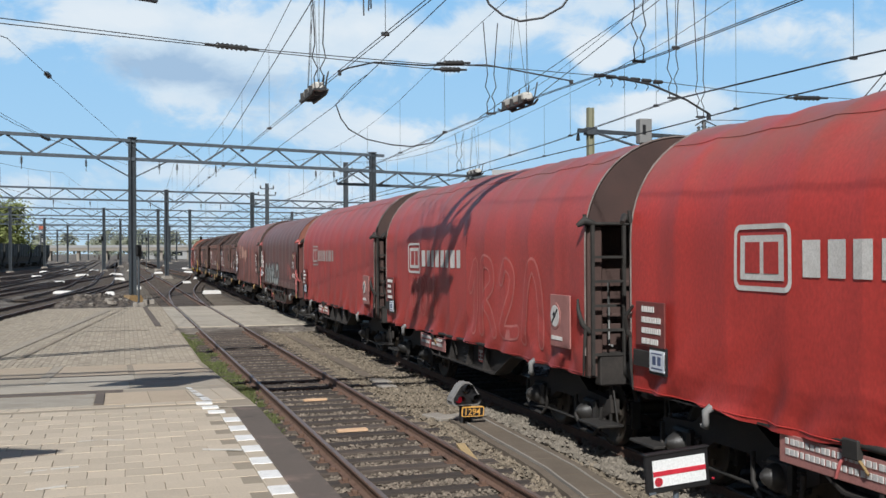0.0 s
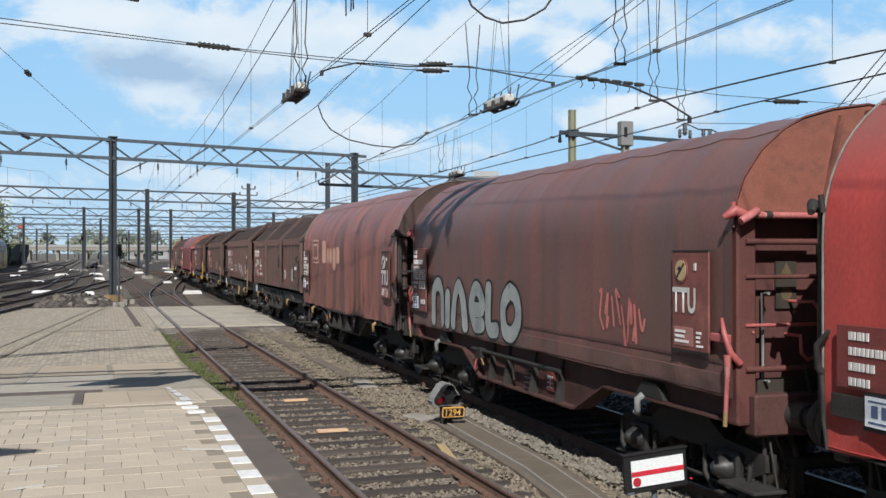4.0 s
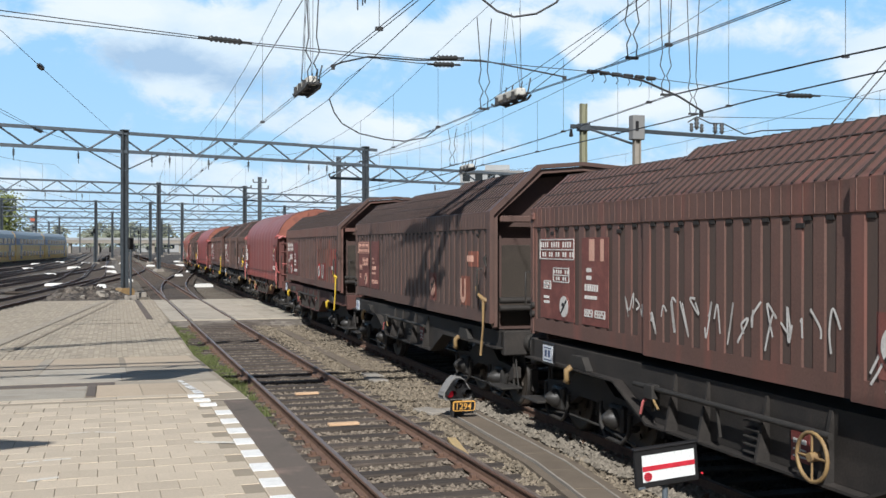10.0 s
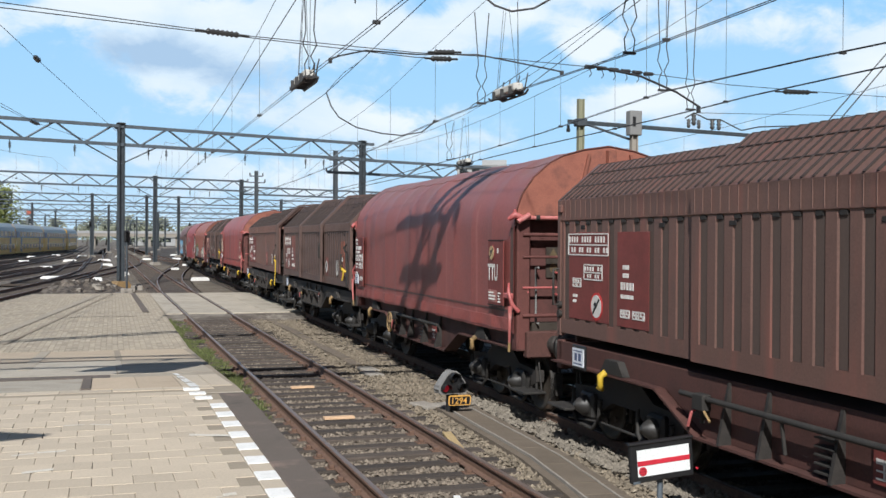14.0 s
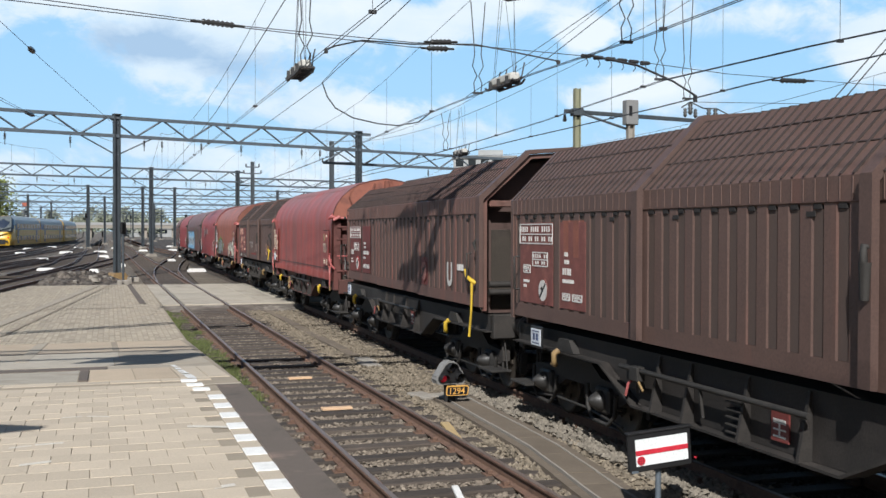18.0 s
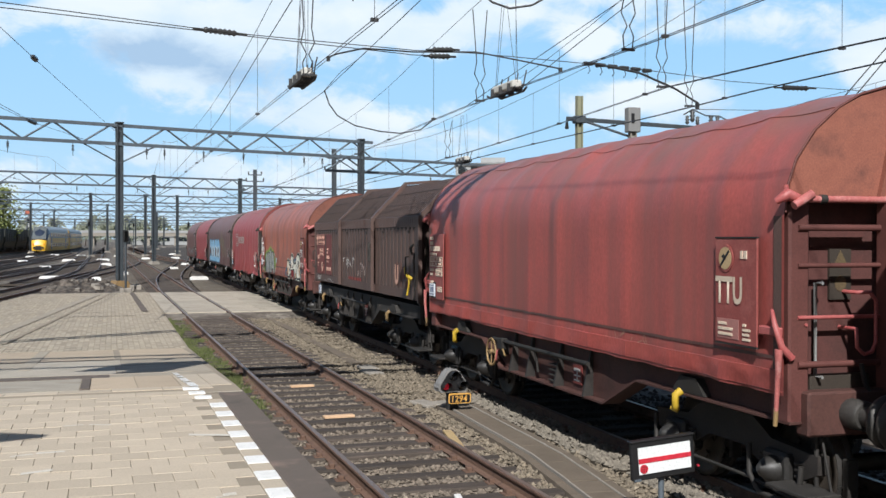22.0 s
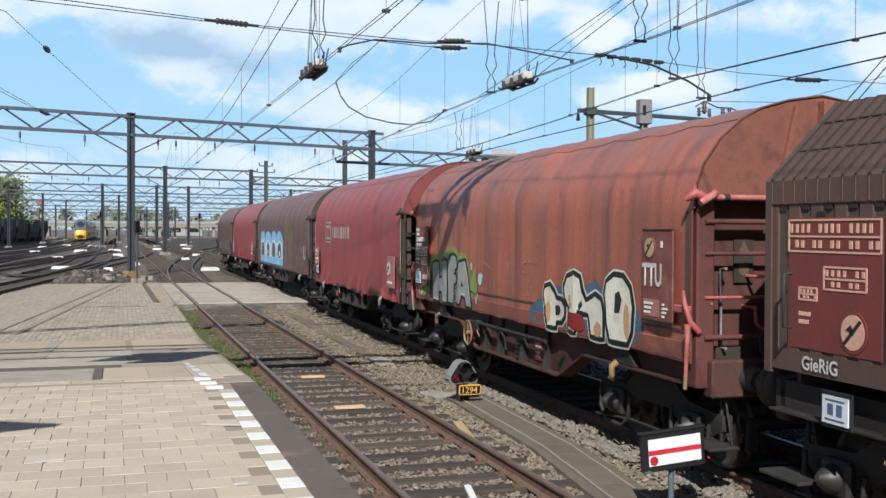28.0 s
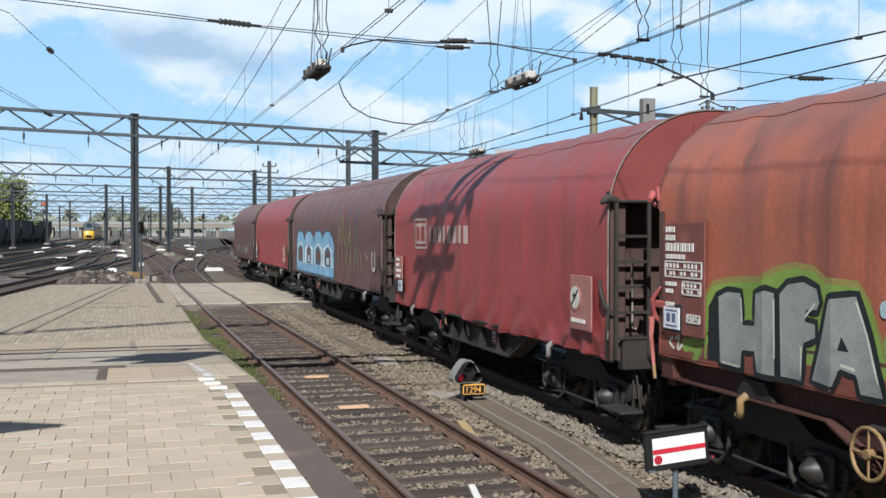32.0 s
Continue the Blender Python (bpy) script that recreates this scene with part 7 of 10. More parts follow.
def graffiti_block(w):
    """Grey block letters with black edges in a green halo."""
    H = [(4.17, 1.89), (4.03, 1.94), (3.80, 1.94), (3.77, 1.65), (3.55, 1.66), (3.54, 1.95), (3.38, 1.99), (3.24, 1.97), (3.23, 1.25), (3.53, 1.25), (3.55, 1.43), (3.78, 1.42), (3.79, 1.25), (4.15, 1.26)]
    F = [(3.17, 1.97), (3.05, 2.06), (2.83, 2.09), (2.64, 2.04), (2.60, 1.93), (2.64, 1.87), (2.80, 1.86), (2.81, 1.76), (2.66, 1.75), (2.66, 1.64), (2.84, 1.58), (2.86, 1.26), (3.16, 1.26)]
    A = [(2.47, 1.97), (2.15, 2.01), (2.02, 1.73), (1.85, 1.26), (2.10, 1.26), (2.14, 1.40), (2.33, 1.43), (2.42, 1.27), (2.70, 1.29), (2.59, 1.59)]
    eye = [(2.32, 1.69), (2.23, 1.57), (2.35, 1.57)]
    halo = [(4.50, 1.27), (4.46, 1.80), (4.28, 1.98), (4.02, 2.03), (3.50, 2.06), (3.22, 2.16), (2.98, 2.20), (2.70, 2.18), (2.52, 2.09), (2.14, 2.08), (2.0, 1.93), (1.82, 1.50), (1.76, 1.27)]
    filled(w, halo, G_GREEN, 0.002, "graffiti_halo", "green sprayed halo")
    filled(w, [(y + 0.10 * (1 if y > 3 else -0.5) * (z < 1.7), z + (0.055 if z > 1.7 else 0.0)) for y, z in halo], G_GREEN_THIN, 0.001, "graffiti_halo")
    filled(w, [(4.36, 1.26), (4.34, 1.78), (4.22, 1.93), (4.05, 1.98), (3.9, 1.4), (3.9, 1.26)], G_BLACK, 0.0045, "graffiti_outline")
    for o in (H, F, A):
        filled(w, o, G_BLACK, 0.005, "graffiti_outline")
        edged(w, o, 0.055, G_BLACK, 0.006, "graffiti_outline")
    for o, hl in ((H, ()), (F, ()), (A, (eye,))):
        filled(w, o, G_SILVER, 0.010, "graffiti_letter", "grey sprayed block letter", hl)
    gl = MB()  # white highlights down the lit edges
    for pts in ([(3.79, 1.90), (3.765, 1.68)], [(3.25, 1.92), (3.24, 1.40)], [(2.80, 1.80), (2.66, 1.92)], [(2.86, 1.55), (2.87, 1.30)], [(2.15, 1.97), (2.03, 1.72), (1.90, 1.36)], [(2.32, 1.46), (2.16, 1.44)], [(4.12, 1.27), (3.82, 1.26)]):
        stroke(gl, pts, 0.012, 0.013)
    print_part("graffiti_highlight", gl, G_WHITE, w)
    for y, z, r in ((1.70, 1.66, 0.15), (1.60, 1.60, 0.10), (1.66, 1.84, 0.05), (1.58, 1.86, 0.035), (1.64, 1.90, 0.03), (1.60, 1.42, 0.06), (4.62, 1.36, 0.13), (4.80, 1.36, 0.07)):
        flat(w, [blob_shape(y, z, r, r * 1.1, y, 20, 0.08)], G_GREEN, 0.004, "graffiti_spot")
    for y, z, r in ((1.36, 1.74, 0.085), (1.84, 1.93, 0.055), (1.58, 1.38, 0.05), (1.27, 1.80, 0.03), (1.50, 1.46, 0.04)):
        flat(w, [blob_shape(y, z, r, r * 1.2, y, 20, 0.05)], G_PALEBLUE, 0.005, "graffiti_spot")
    lk = MB()
    for pts in ([(5.05, 1.42), (5.12, 1.36), (5.02, 1.30)], [(5.0, 1.40), (4.93, 1.44), (4.95, 1.30), (4.86, 1.36)]):
        stroke(lk, curve_through(pts), 0.016, 0.006)
    print_part("scrawl", lk, G_WHITE, w)["kind"] = "stuff"
    sp = MB()  # faint dry-brush tags
    for pts in ([(1.22, 2.02), (1.0, 1.98), (0.78, 1.90), (1.16, 2.0)], [(1.08, 2.16), (1.04, 2.06)], [(0.20, 2.02), (0.08, 1.98), (-0.02, 2.10)], [(0.10, 2.0), (0.16, 2.12)], [(0.06, 1.96), (0.02, 1.60)],
                [(0.95, 1.90), (0.90, 1.58)], [(1.10, 1.75), (1.12, 1.5)], [(0.52, 1.66), (0.58, 1.48)], [(0.52, 1.66), (0.50, 1.48)]):
        stroke(sp, curve_through(pts), 0.008, 0.0)
    print_part("scrawl", sp, G_FAINT, w)["kind"] = "stuff"
    flat(w, [blob_shape(0.10, 1.99, 0.05, 0.07, 2.2)], G_FAINT, 0.006, "graffiti_spot")
    throw_up(w, "lsnn", -0.40, 1.92, 0.25, 0.17, ((0.010, G_FAINT, 0.008, "scrawl"),))
    throw_up(w, "onol", -0.75, 1.62, 0.2, 0.2, ((0.009, G_FAINT, 0.008, "scrawl"),))


def graffiti_figures(w):
    """Cream rounded letters with black edges and white rims on blue, red and orange."""
    blue = [(-0.75, 1.26), (-0.85, 1.44), (-1.15, 1.58), (-1.40, 1.62), (-1.85, 1.80), (-2.4, 1.78), (-2.85, 1.86), (-3.05, 1.95), (-3.30, 1.80), (-3.9, 1.85), (-4.12, 1.72), (-4.28, 1.50), (-4.32, 1.26)]
    filled(w, blue, G_BLUE, 0.003, "graffiti_ground", "dark blue sprayed ground")
    P = [(-1.42, 1.68), (-1.48, 1.77), (-1.63, 1.80), (-1.77, 1.70), (-1.84, 1.63), (-2.02, 1.62), (-2.13, 1.54), (-2.11, 1.42), (-2.0, 1.34), (-1.85, 1.33), (-1.82, 1.25), (-1.54, 1.25), (-1.49, 1.5)]
    R = [(-2.08, 1.80), (-2.19, 1.93), (-2.43, 1.98), (-2.61, 1.94), (-2.68, 1.77), (-2.80, 1.66), (-3.06, 1.75), (-3.24, 1.70), (-3.31, 1.55), (-3.31, 1.25), (-2.93, 1.25), (-2.86, 1.50), (-2.56, 1.52), (-2.47, 1.25), (-2.22, 1.25), (-2.28, 1.54), (-2.12, 1.66)]
    O = [(-3.39, 1.62), (-3.34, 1.78), (-3.40, 1.92), (-3.58, 2.01), (-3.80, 2.0), (-3.98, 1.88), (-4.06, 1.66), (-4.02, 1.40), (-3.90, 1.25), (-3.48, 1.25), (-3.42, 1.40)]
    for o in (P, R, O):
        edged(w, o, 0.075, G_WHITE, 0.005, "graffiti_halo")
        edged(w, o, 0.050, G_BLACK, 0.008, "graffiti_outline")
        filled(w, o, G_CREAM, 0.012, "graffiti_letter")
        edged(w, o, 0.018, G_BLACK, 0.0135, "graffiti_outline")
    for o in ([(-1.80, 1.54), (-1.95, 1.55), (-2.0, 1.49), (-1.94, 1.42), (-1.81, 1.41)], [(-3.62, 1.80), (-3.72, 1.84), (-3.78, 1.74), (-3.72, 1.58), (-3.60, 1.58)], [(-2.60, 1.52), (-2.70, 1.60), (-2.66, 1.66), (-2.58, 1.60)]):
        filled(w, o, G_BLACK, 0.0145, "graffiti_eye")
    filled(w, [(-2.23, 1.46), (-2.30, 1.49), (-2.66, 1.49), (-2.74, 1.45), (-2.73, 1.30), (-2.60, 1.27), (-2.36, 1.28), (-2.25, 1.31)], G_RED, 0.0150, "graffiti_patch")
    for y, z, a, b in ((-1.58, 1.44, 0.07, 0.14), (-2.30, 1.66, 0.04, 0.05), (-2.32, 1.58, 0.05, 0.04), (-3.14, 1.34, 0.12, 0.09), (-3.90, 1.50, 0.08, 0.2)):
        flat(w, [blob_shape(y, z, a, b, y)], G_PEACH, 0.0150, "graffiti_patch")


build_train()

# -- how far the train has come, second by second --
TRAVEL = [0.0, 6.95, 13.9, 20.87, 27.82, 34.77, 41.72, 48.65, 55.54, 62.37, 69.1, 75.64, 82.01, 88.24, 94.29, 100.18, 105.94, 111.58, 117.07, 122.38, 127.46,
          132.27, 136.83, 141.13, 145.18, 149.04, 152.69, 156.1, 159.21, 162.02, 164.59, 166.95, 169.17]
SLOPE = np.gradient(np.array(TRAVEL))


def travel(t):
    i = min(int(t), 31)
    f = t - i
    p0, p1, m0, m1 = TRAVEL[i], TRAVEL[i + 1], SLOPE[i], SLOPE[i + 1]
    return (2 * f ** 3 - 3 * f ** 2 + 1) * p0 + (f ** 3 - 2 * f ** 2 + f) * m0 + (-2 * f ** 3 + 3 * f ** 2) * p1 + (f ** 3 - f ** 2) * m1


def wagon_pose(a, length):
    half = length / 2 - 2.1
    x0, y0, _ = train_path(a - half)
    x1, y1, _ = train_path(a + half)
    return Matrix.Translation(((x0 + x1) / 2, (y0 + y1) / 2, 0)) @ Matrix.Rotation(-math.atan2(x1 - x0, y1 - y0), 4, "Z")


def goods_train_motion():
    times = [0.5 * i for i in range(65)]
    for w, c, length in WAGONS:
        walk(w, [(t, wagon_pose(c - travel(t), length)) for t in times])
    ticks = [0.1 * i for i in range(321)]
    turns = [(t, Matrix.Rotation(travel(t) / 0.46, 4, "X")) for t in ticks]
    for ws, y, w in WHEELSETS:
        place = Matrix.Translation((0, y, 0.46))
        walk(ws, [(t, place @ r) for t, r in turns])



# ---- crossing, signals and loose things by the tracks ----
def crossing():
    base = empty("level_crossing", "service crossing of worn concrete slabs between the rails", "crossing", kind="structure")
    cols = [(2.0, 2.56, 0.0), (2.73, 4.05, 0.0), (4.22, 5.35, 0.0), (5.36, 6.62, 0.0), (6.92, 8.12, 0.0), (8.42, 9.7, 0.0)]
    for j in range(8):
        y0 = 36.9 + 1.76 * j
        for x0, x1, _ in cols:
            shift = (y0 - 44) * math.tan(TRAIN_TURN) * (1 if x0 > 6 else 0)
            lift = 0.012 * noise.noise(Vector((x0, y0, 3)))
            part("slab", MB().box(x0 + shift, x1 + shift, y0 + 0.012, y0 + 1.748, -0.22, 0.012 + lift, 0.012), M_CROSS, base)


crossing()


thing("earth_ramp", MB().prism([(35.4, -0.2), (36.88, -0.2), (36.88, -0.03), (36.4, -0.05)], "x", 1.6, 9.6), M_GROUND, "trodden earth packed against the crossing slabs", "soil", kind="structure")


def planks():
    for name, x, y, rz, lx, ly, m_, lb in (("plank", 3.42, 18.95, 2, 0.42, 0.13, M_PLANK, "short fresh pine plank lying on a sleeper"),
                                         ("plank", 3.36, 15.55, 1, 0.46, 0.15, M_PLANK, "short fresh pine plank lying on a sleeper"),
                                         ("plank", 4.42, 13.3, -10, 0.12, 1.25, M_PLANK_Y, "weathered yellow plank leaning along the rail"),
                                         ("plank", 3.42, 10.05, -12, 0.07, 0.7, M_WHITE, "narrow white-painted stick lying between the rails")):
        ob = thing(name, MB().box(-lx / 2, lx / 2, -ly / 2, ly / 2, 0, 0.035, 0.004), m_, lb, "plank", "loose planks on the near track")
        ob.matrix_basis = pose(x, y, -0.152, 0, 0, rz)


planks()


def duct():
    """Concrete cable trough: lids between two pale edges, bending slightly."""
    base = empty("cable_trough", "brown concrete cable trough with flat lids in the ballast", "cable trough")
    line = [(4.2, 3.0), (4.80, 9.0), (5.18, 12.0), (5.36, 16.0)]
    pts = []
    for (x0, y0), (x1, y1) in zip(line, line[1:]):
        n = int((y1 - y0) / 0.5)
        pts += [(x0 + (x1 - x0) * k / n, y0 + (y1 - y0) * k / n) for k in range(n)]
    pts.append(line[-1])
    rng = random.Random(5)
    for (x0, y0), (x1, y1) in zip(pts, pts[1:]):
        a = -math.atan2(x1 - x0, y1 - y0)
        m = Matrix.Translation(((x0 + x1) / 2, (y0 + y1) / 2, -0.11 + rng.uniform(-0.003, 0.003))) @ Matrix.Rotation(a + rng.uniform(-0.004, 0.004), 4, "Z")
        part("lid", MB().box(-0.165, 0.165, -0.2485, 0.2485, -0.06, 0.0, 0.003), M_DUCT, base, m=m)
        for s in (-1, 1):
            part("edge", MB().box(s * 0.18 - 0.012, s * 0.18 + 0.012, -0.2495, 0.2495, -0.16, 0.010, 0.003), M_CONCRETE, base, m=m)
            part("shoulder", MB().box(s * 0.265 - 0.055, s * 0.265 + 0.055, -0.2485, 0.2485, -0.12, -0.012, 0.003), M_DUCT, base, m=m)
    # the older kerb further on, and loose flagstones
    k = empty("kerb", "low pale concrete kerb along the ballast", "kerb")
    for j in range(13):
        y = 22.6 + j * 1.05
        part("kerbstone", MB().box(-0.12, 0.12, -0.51, 0.51, -0.12, 0.015 * math.sin(j), 0.012), M_DUCT, k, loc=(5.16 + 0.012 * (y - 22), y, -0.13))
    for x, y, a in ((5.12, 20.6, 12), (5.22, 21.3, 8), (4.98, 16.4, 20), (5.3, 16.2, 14)):
        thing("flagstone", MB().box(-0.16, 0.16, -0.26, 0.26, -0.05, 0.0, 0.01), M_CONCRETE, "loose grey concrete flagstone in the gravel", "flagstone", "flagstones").matrix_basis = pose(x, y, -0.125, 2, 1, a)


duct()


M_HOUSING = mat("dull_grey_housing", (0.16, 0.155, 0.15), 0.7, vary=((0.24, 0.235, 0.225),), scale=5, bump=0.06)


def dwarf_signal():
    base = empty("dwarf_signal", "grey dwarf shunting signal with three lenses and a lit red light", "signal", m=pose(5.13, 15.55, 0.03, 0, 0, 8))
    tri = [(-0.25, 0.17), (-0.21, 0.13), (0.21, 0.13), (0.25, 0.17), (0.25, 0.24), (0.11, 0.44), (0.04, 0.49), (-0.04, 0.49), (-0.11, 0.44), (-0.25, 0.24)]
    part("housing", bevelled(MB().prism(tri, "y", -0.08, 0.10).mesh("housing"), 0.028, 3), M_HOUSING, base)
    part("face", MB().prism([(x * 0.88, 0.30 + (z - 0.30) * 0.86) for x, z in tri], "y", -0.092, -0.075), M_BLACK, base)
    for x, z, m_, nm, r in ((-0.135, 0.225, M_LAMPRED, "red_lens", 0.068), (0.0, 0.375, M_LENS, "lens", 0.088), (0.135, 0.225, M_LENS, "lens", 0.078)):
        half = [(x + r * math.cos(radians(a)), z + r * math.sin(radians(a))) for a in range(-10, 191, 20)]
        hood = MB()
        for (xa, za), (xb, zb) in zip(half, half[1:]):
            hood.add([(xa, -0.09, za), (xb, -0.09, zb), (xb, -0.19, zb), (xa, -0.19, za)], [(0, 1, 2, 3)], True)
        part("lens_hood", hood, M_BLACK, base)
        part(nm, MB().tube([(x, -0.090, z), (x, -0.105, z), (x, -0.112, z)], [r * 0.82, r * 0.7, 0.02], 16), m_, base)
    part("foot", MB().box(-0.05, 0.13, 0.0, 0.10, -0.20, 0.15, 0.02), M_BLACK, base)
    part("plate_stay", MB().tube([(0.07, -0.19, 0.06), (0.05, 0.04, 0.04)], 0.015, 5), M_BLACK, base)
    pl = part("number_plate", MB().prism(rounded(-0.178, 0.178, -0.078, 0.078, 0.03), "y", -0.012, 0.012), M_ORANGE, base, "orange-edged black number plate", m=pose(0.04, -0.21, 0.05, 10, 0, -8))
    part("plate_field", MB().prism(rounded(-0.162, 0.162, -0.062, 0.062, 0.02), "y", -0.016, -0.010), M_BLACK, pl)
    me = letters("1294", 0.142, 0.0, 0.01)
    me.transform(Matrix.Diagonal((0.94, 1, 1, 1)))
    me.materials.append(M_ORANGE)
    part("number", me, None, pl, loc=(-0.148, -0.019, -0.048))


dwarf_signal()


def stop_board():
    base = empty("marker_board", "white board with a red stripe on a steel post", "railway sign", m=pose(5.01, 8.86, 0.47, 0, -4.5, 0))
    part("frame", MB().box(-0.33, 0.33, -0.03, 0.03, -0.185, 0.185, 0.012), M_BLACK, base)
    f = part("panel", MB().box(-0.265, 0.285, -0.036, -0.028, -0.125, 0.125), M_SIGNWHITE, base)
    part("stripe", MB().box(-0.265, 0.285, -0.041, -0.035, -0.022, 0.022), M_SIGNRED, f)
    n = 18
    part("dot", MB().prism([(-0.215 + 0.042 * math.cos(2 * math.pi * k / n), -0.075 + 0.042 * math.sin(2 * math.pi * k / n)) for k in range(n)], "y", -0.042, -0.035), M_SIGNRED, f)
    mb = MB()
    for i in range(3):
        for j in range(3):
            mb.box(-0.245 + 0.022 * i, -0.236 + 0.022 * i, -0.046, -0.041, -0.103 + 0.022 * j, -0.094 + 0.022 * j)
    part("reflector_cells", mb, M_BLACK, f)
    part("rim", MB().box(-0.34, 0.34, -0.045, 0.035, 0.175, 0.195, 0.006), M_BLACK, base)
    part("reflector", MB().tube([(0.355, -0.03, -0.12), (0.355, -0.05, -0.12)], 0.010, 10), M_SIGNRED, base)
    part("bracket", MB().box(-0.32, -0.25, -0.04, -0.03, -0.185, -0.165), M_STEEL, base)
    post = MB().tube([(0, 0, 0), (0, 0, 0.56)], 0.028, 10)
    part("post", post, M_STEEL, base, m=pose(0, 0, 0, 0, 4.5, 0) @ pose(0.02, 0.05, -0.66))


stop_board()

# ---- overhead line ----
H_SECTION = [(-0.18, -0.15), (-0.12, -0.15), (-0.12, -0.02), (0.12, -0.02), (0.12, -0.15), (0.18, -0.15), (0.18, 0.15), (0.12, 0.15), (0.12, 0.02), (-0.12, 0.02), (-0.12, 0.15), (-0.18, 0.15)]


SKEW = 20.0


def gantry(y, x0, x1, posts, z1=8.95, z0=7.9, own=False, step=1.6, label="galvanised lattice gantry over the tracks", insul=(), skew=SKEW):
    """A lattice beam on masts, turned by skew degrees about its crossing of x = 0.9; x0, x1, posts and insul are given as seen square on."""
    cs, sn = math.cos(radians(skew)), math.sin(radians(skew))

    def turned(x):
        return 0.9 + (x - 0.9) / (cs - x / y * sn)

    x0, x1, posts, insul = turned(x0), turned(x1), [turned(x) for x in posts], [turned(x) for x in insul]
    g_ = empty("catenary_gantry", label, "gantry", "catenary gantries", m=pose(0.9 - 0.9 * cs, y - 0.9 * sn, 0, 0, 0, skew))
    c = 0.09
    for z in (z0, z1):
        ch = MB()
        ch.box(x0, x1, -c, c, z - c, z + c)
        part("chord", ch, M_STEEL, g_)
    n = max(1, int((x1 - x0) / step))
    lat = MB()
    for i in range(n):
        a, b = x0 + (x1 - x0) * i / n, x0 + (x1 - x0) * (i + 1) / n
        za, zb = (z0, z1) if i % 2 == 0 else (z1, z0)
        if own:
            part("diagonal", MB().tube([(a, 0, za), (b, 0, zb)], 0.055, 4, smooth=False), M_STEEL, g_)
        else:
            lat.tube([(a, 0, za), (b, 0, zb)], 0.06, 4, caps=False, smooth=False)
    if lat.v:
        part("lattice", lat, M_STEEL, g_)
    for px in posts:
        p = MB().prism([(px + x_, y_) for x_, y_ in H_SECTION], "z", -0.3, z1 + 0.12)
        po = part("post", p, M_POST, g_, "dark steel mast")
        part("cap", MB().box(px - 0.22, px + 0.22, -0.2, 0.2, z1 + 0.12, z1 + 0.2, 0.02), M_POST, po)
        part("footing", MB().prism([(px - 0.55, -0.3), (px + 0.55, -0.3), (px + 0.3, 0.12), (px - 0.3, 0.12)], "y", -0.5, 0.5), M_OCHRE if (own and abs(px) < 3) else M_CONCRETE, po)
        for s in (-1, 1):
            part("brace", MB().tube([(px, 0, z0 - 1.1), (px + s * 2.2, 0, z0)], 0.04, 4, smooth=False), M_STEEL, po)
    for ix in insul:
        prof = [(0.0, 0.02), (0.2, 0.02)] + [q for k in range(4) for q in ((0.20 + 0.09 * k, 0.05), (0.24 + 0.09 * k, 0.09), (0.245 + 0.09 * k, 0.03))] + [(0.56, 0.02), (0.8, 0.02)]
        iv = MB().tube([(ix, 0, z0 - d - 0.0001 * i) for i, (d, _) in enumerate(prof)], [r for _, r in prof], 8)
        part("insulator", iv, M_INSUL, g_)
    return g_


GANTRY_Y = [64.2, 113, 163, 214, 266, 320, 376, 440]
gantry(12.0, -12.0, 24.0, (-9.5, 21.5), own=True, step=2.75, insul=(-6, -2.5, NEAR_X, 7.0, 12), skew=0.0)
gantry(GANTRY_Y[0] - 1.2, -30.0, 15.7, (0.9, 15.0, -17.0), own=True, insul=(-12, -8, -5, -1.6, 2.4, NEAR_X, 5.6, 7.9, 11.5, 12.6))
gantry(GANTRY_Y[0] + 0.6, 13.2, 50.0, (34.0,), 8.02, 7.08, label="lower lattice gantry beside the main one", insul=(20, 24))
gantry(GANTRY_Y[1], -50.0, 14.4, (-11.5, 5.0, 13.8), own=True, insul=(-6, -2.5, 3.4, 8.5, 10.5))
gantry(GANTRY_Y[1] + 1.2, 13.9, 60.0, (32.0,), 8.4, 7.6, label="lower lattice gantry beside the main one")
for i, yy in enumerate(GANTRY_Y[2:]):
    gantry(yy, -50.0, 40.0, step=2.0, posts=[(-14.5, -1.7, 6.0, 10.6, 26.0), (-13.0, 0.8, 9.2, 14.0), (-22.0, -11.0, 3.0, 12.5), (-16.0, -3.0, 9.0, 17.0), (-24.0, -9.0, 5.5, 14.0), (-18.0, -4.0, 10.0, 20.0)][i])


def mast(name, x, y, h, label, arm=None, m_=None, w=0.12):
    ob = empty(name, label, "catenary mast", "catenary masts", m=pose(x, y, 0))
    p = MB().prism([(x_ * w / 0.13, y_ * 0.8) for x_, y_ in H_SECTION], "z", -0.3, h)
    part("post", p, m_ or M_POST, ob)
    for z, a, b in arm or ():
        part("crossarm", MB().box(a, b, -0.06, 0.06, z - 0.05, z + 0.05), M_STEEL, ob)
        for x_ in (a, b):
            part("insulator", MB().tube([(x_, 0, z), (x_, 0, z + 0.12), (x_, 0, z + 0.13), (x_, 0, z + 0.3)], [0.03, 0.09, 0.05, 0.08], 8), M_INSUL, ob)
    return ob


mast("catenary_mast", 16.65, 78.7, 9.3, "dark steel catenary mast with a crossarm", ((7.7, -0.7, 2.0), (8.6, -0.5, 0.5)))
mast("catenary_mast", 13.6, 100.0, 9.0, "dark steel catenary mast with a crossarm", ((7.9, -0.8, 0.8), (8.5, -0.6, 0.6)))
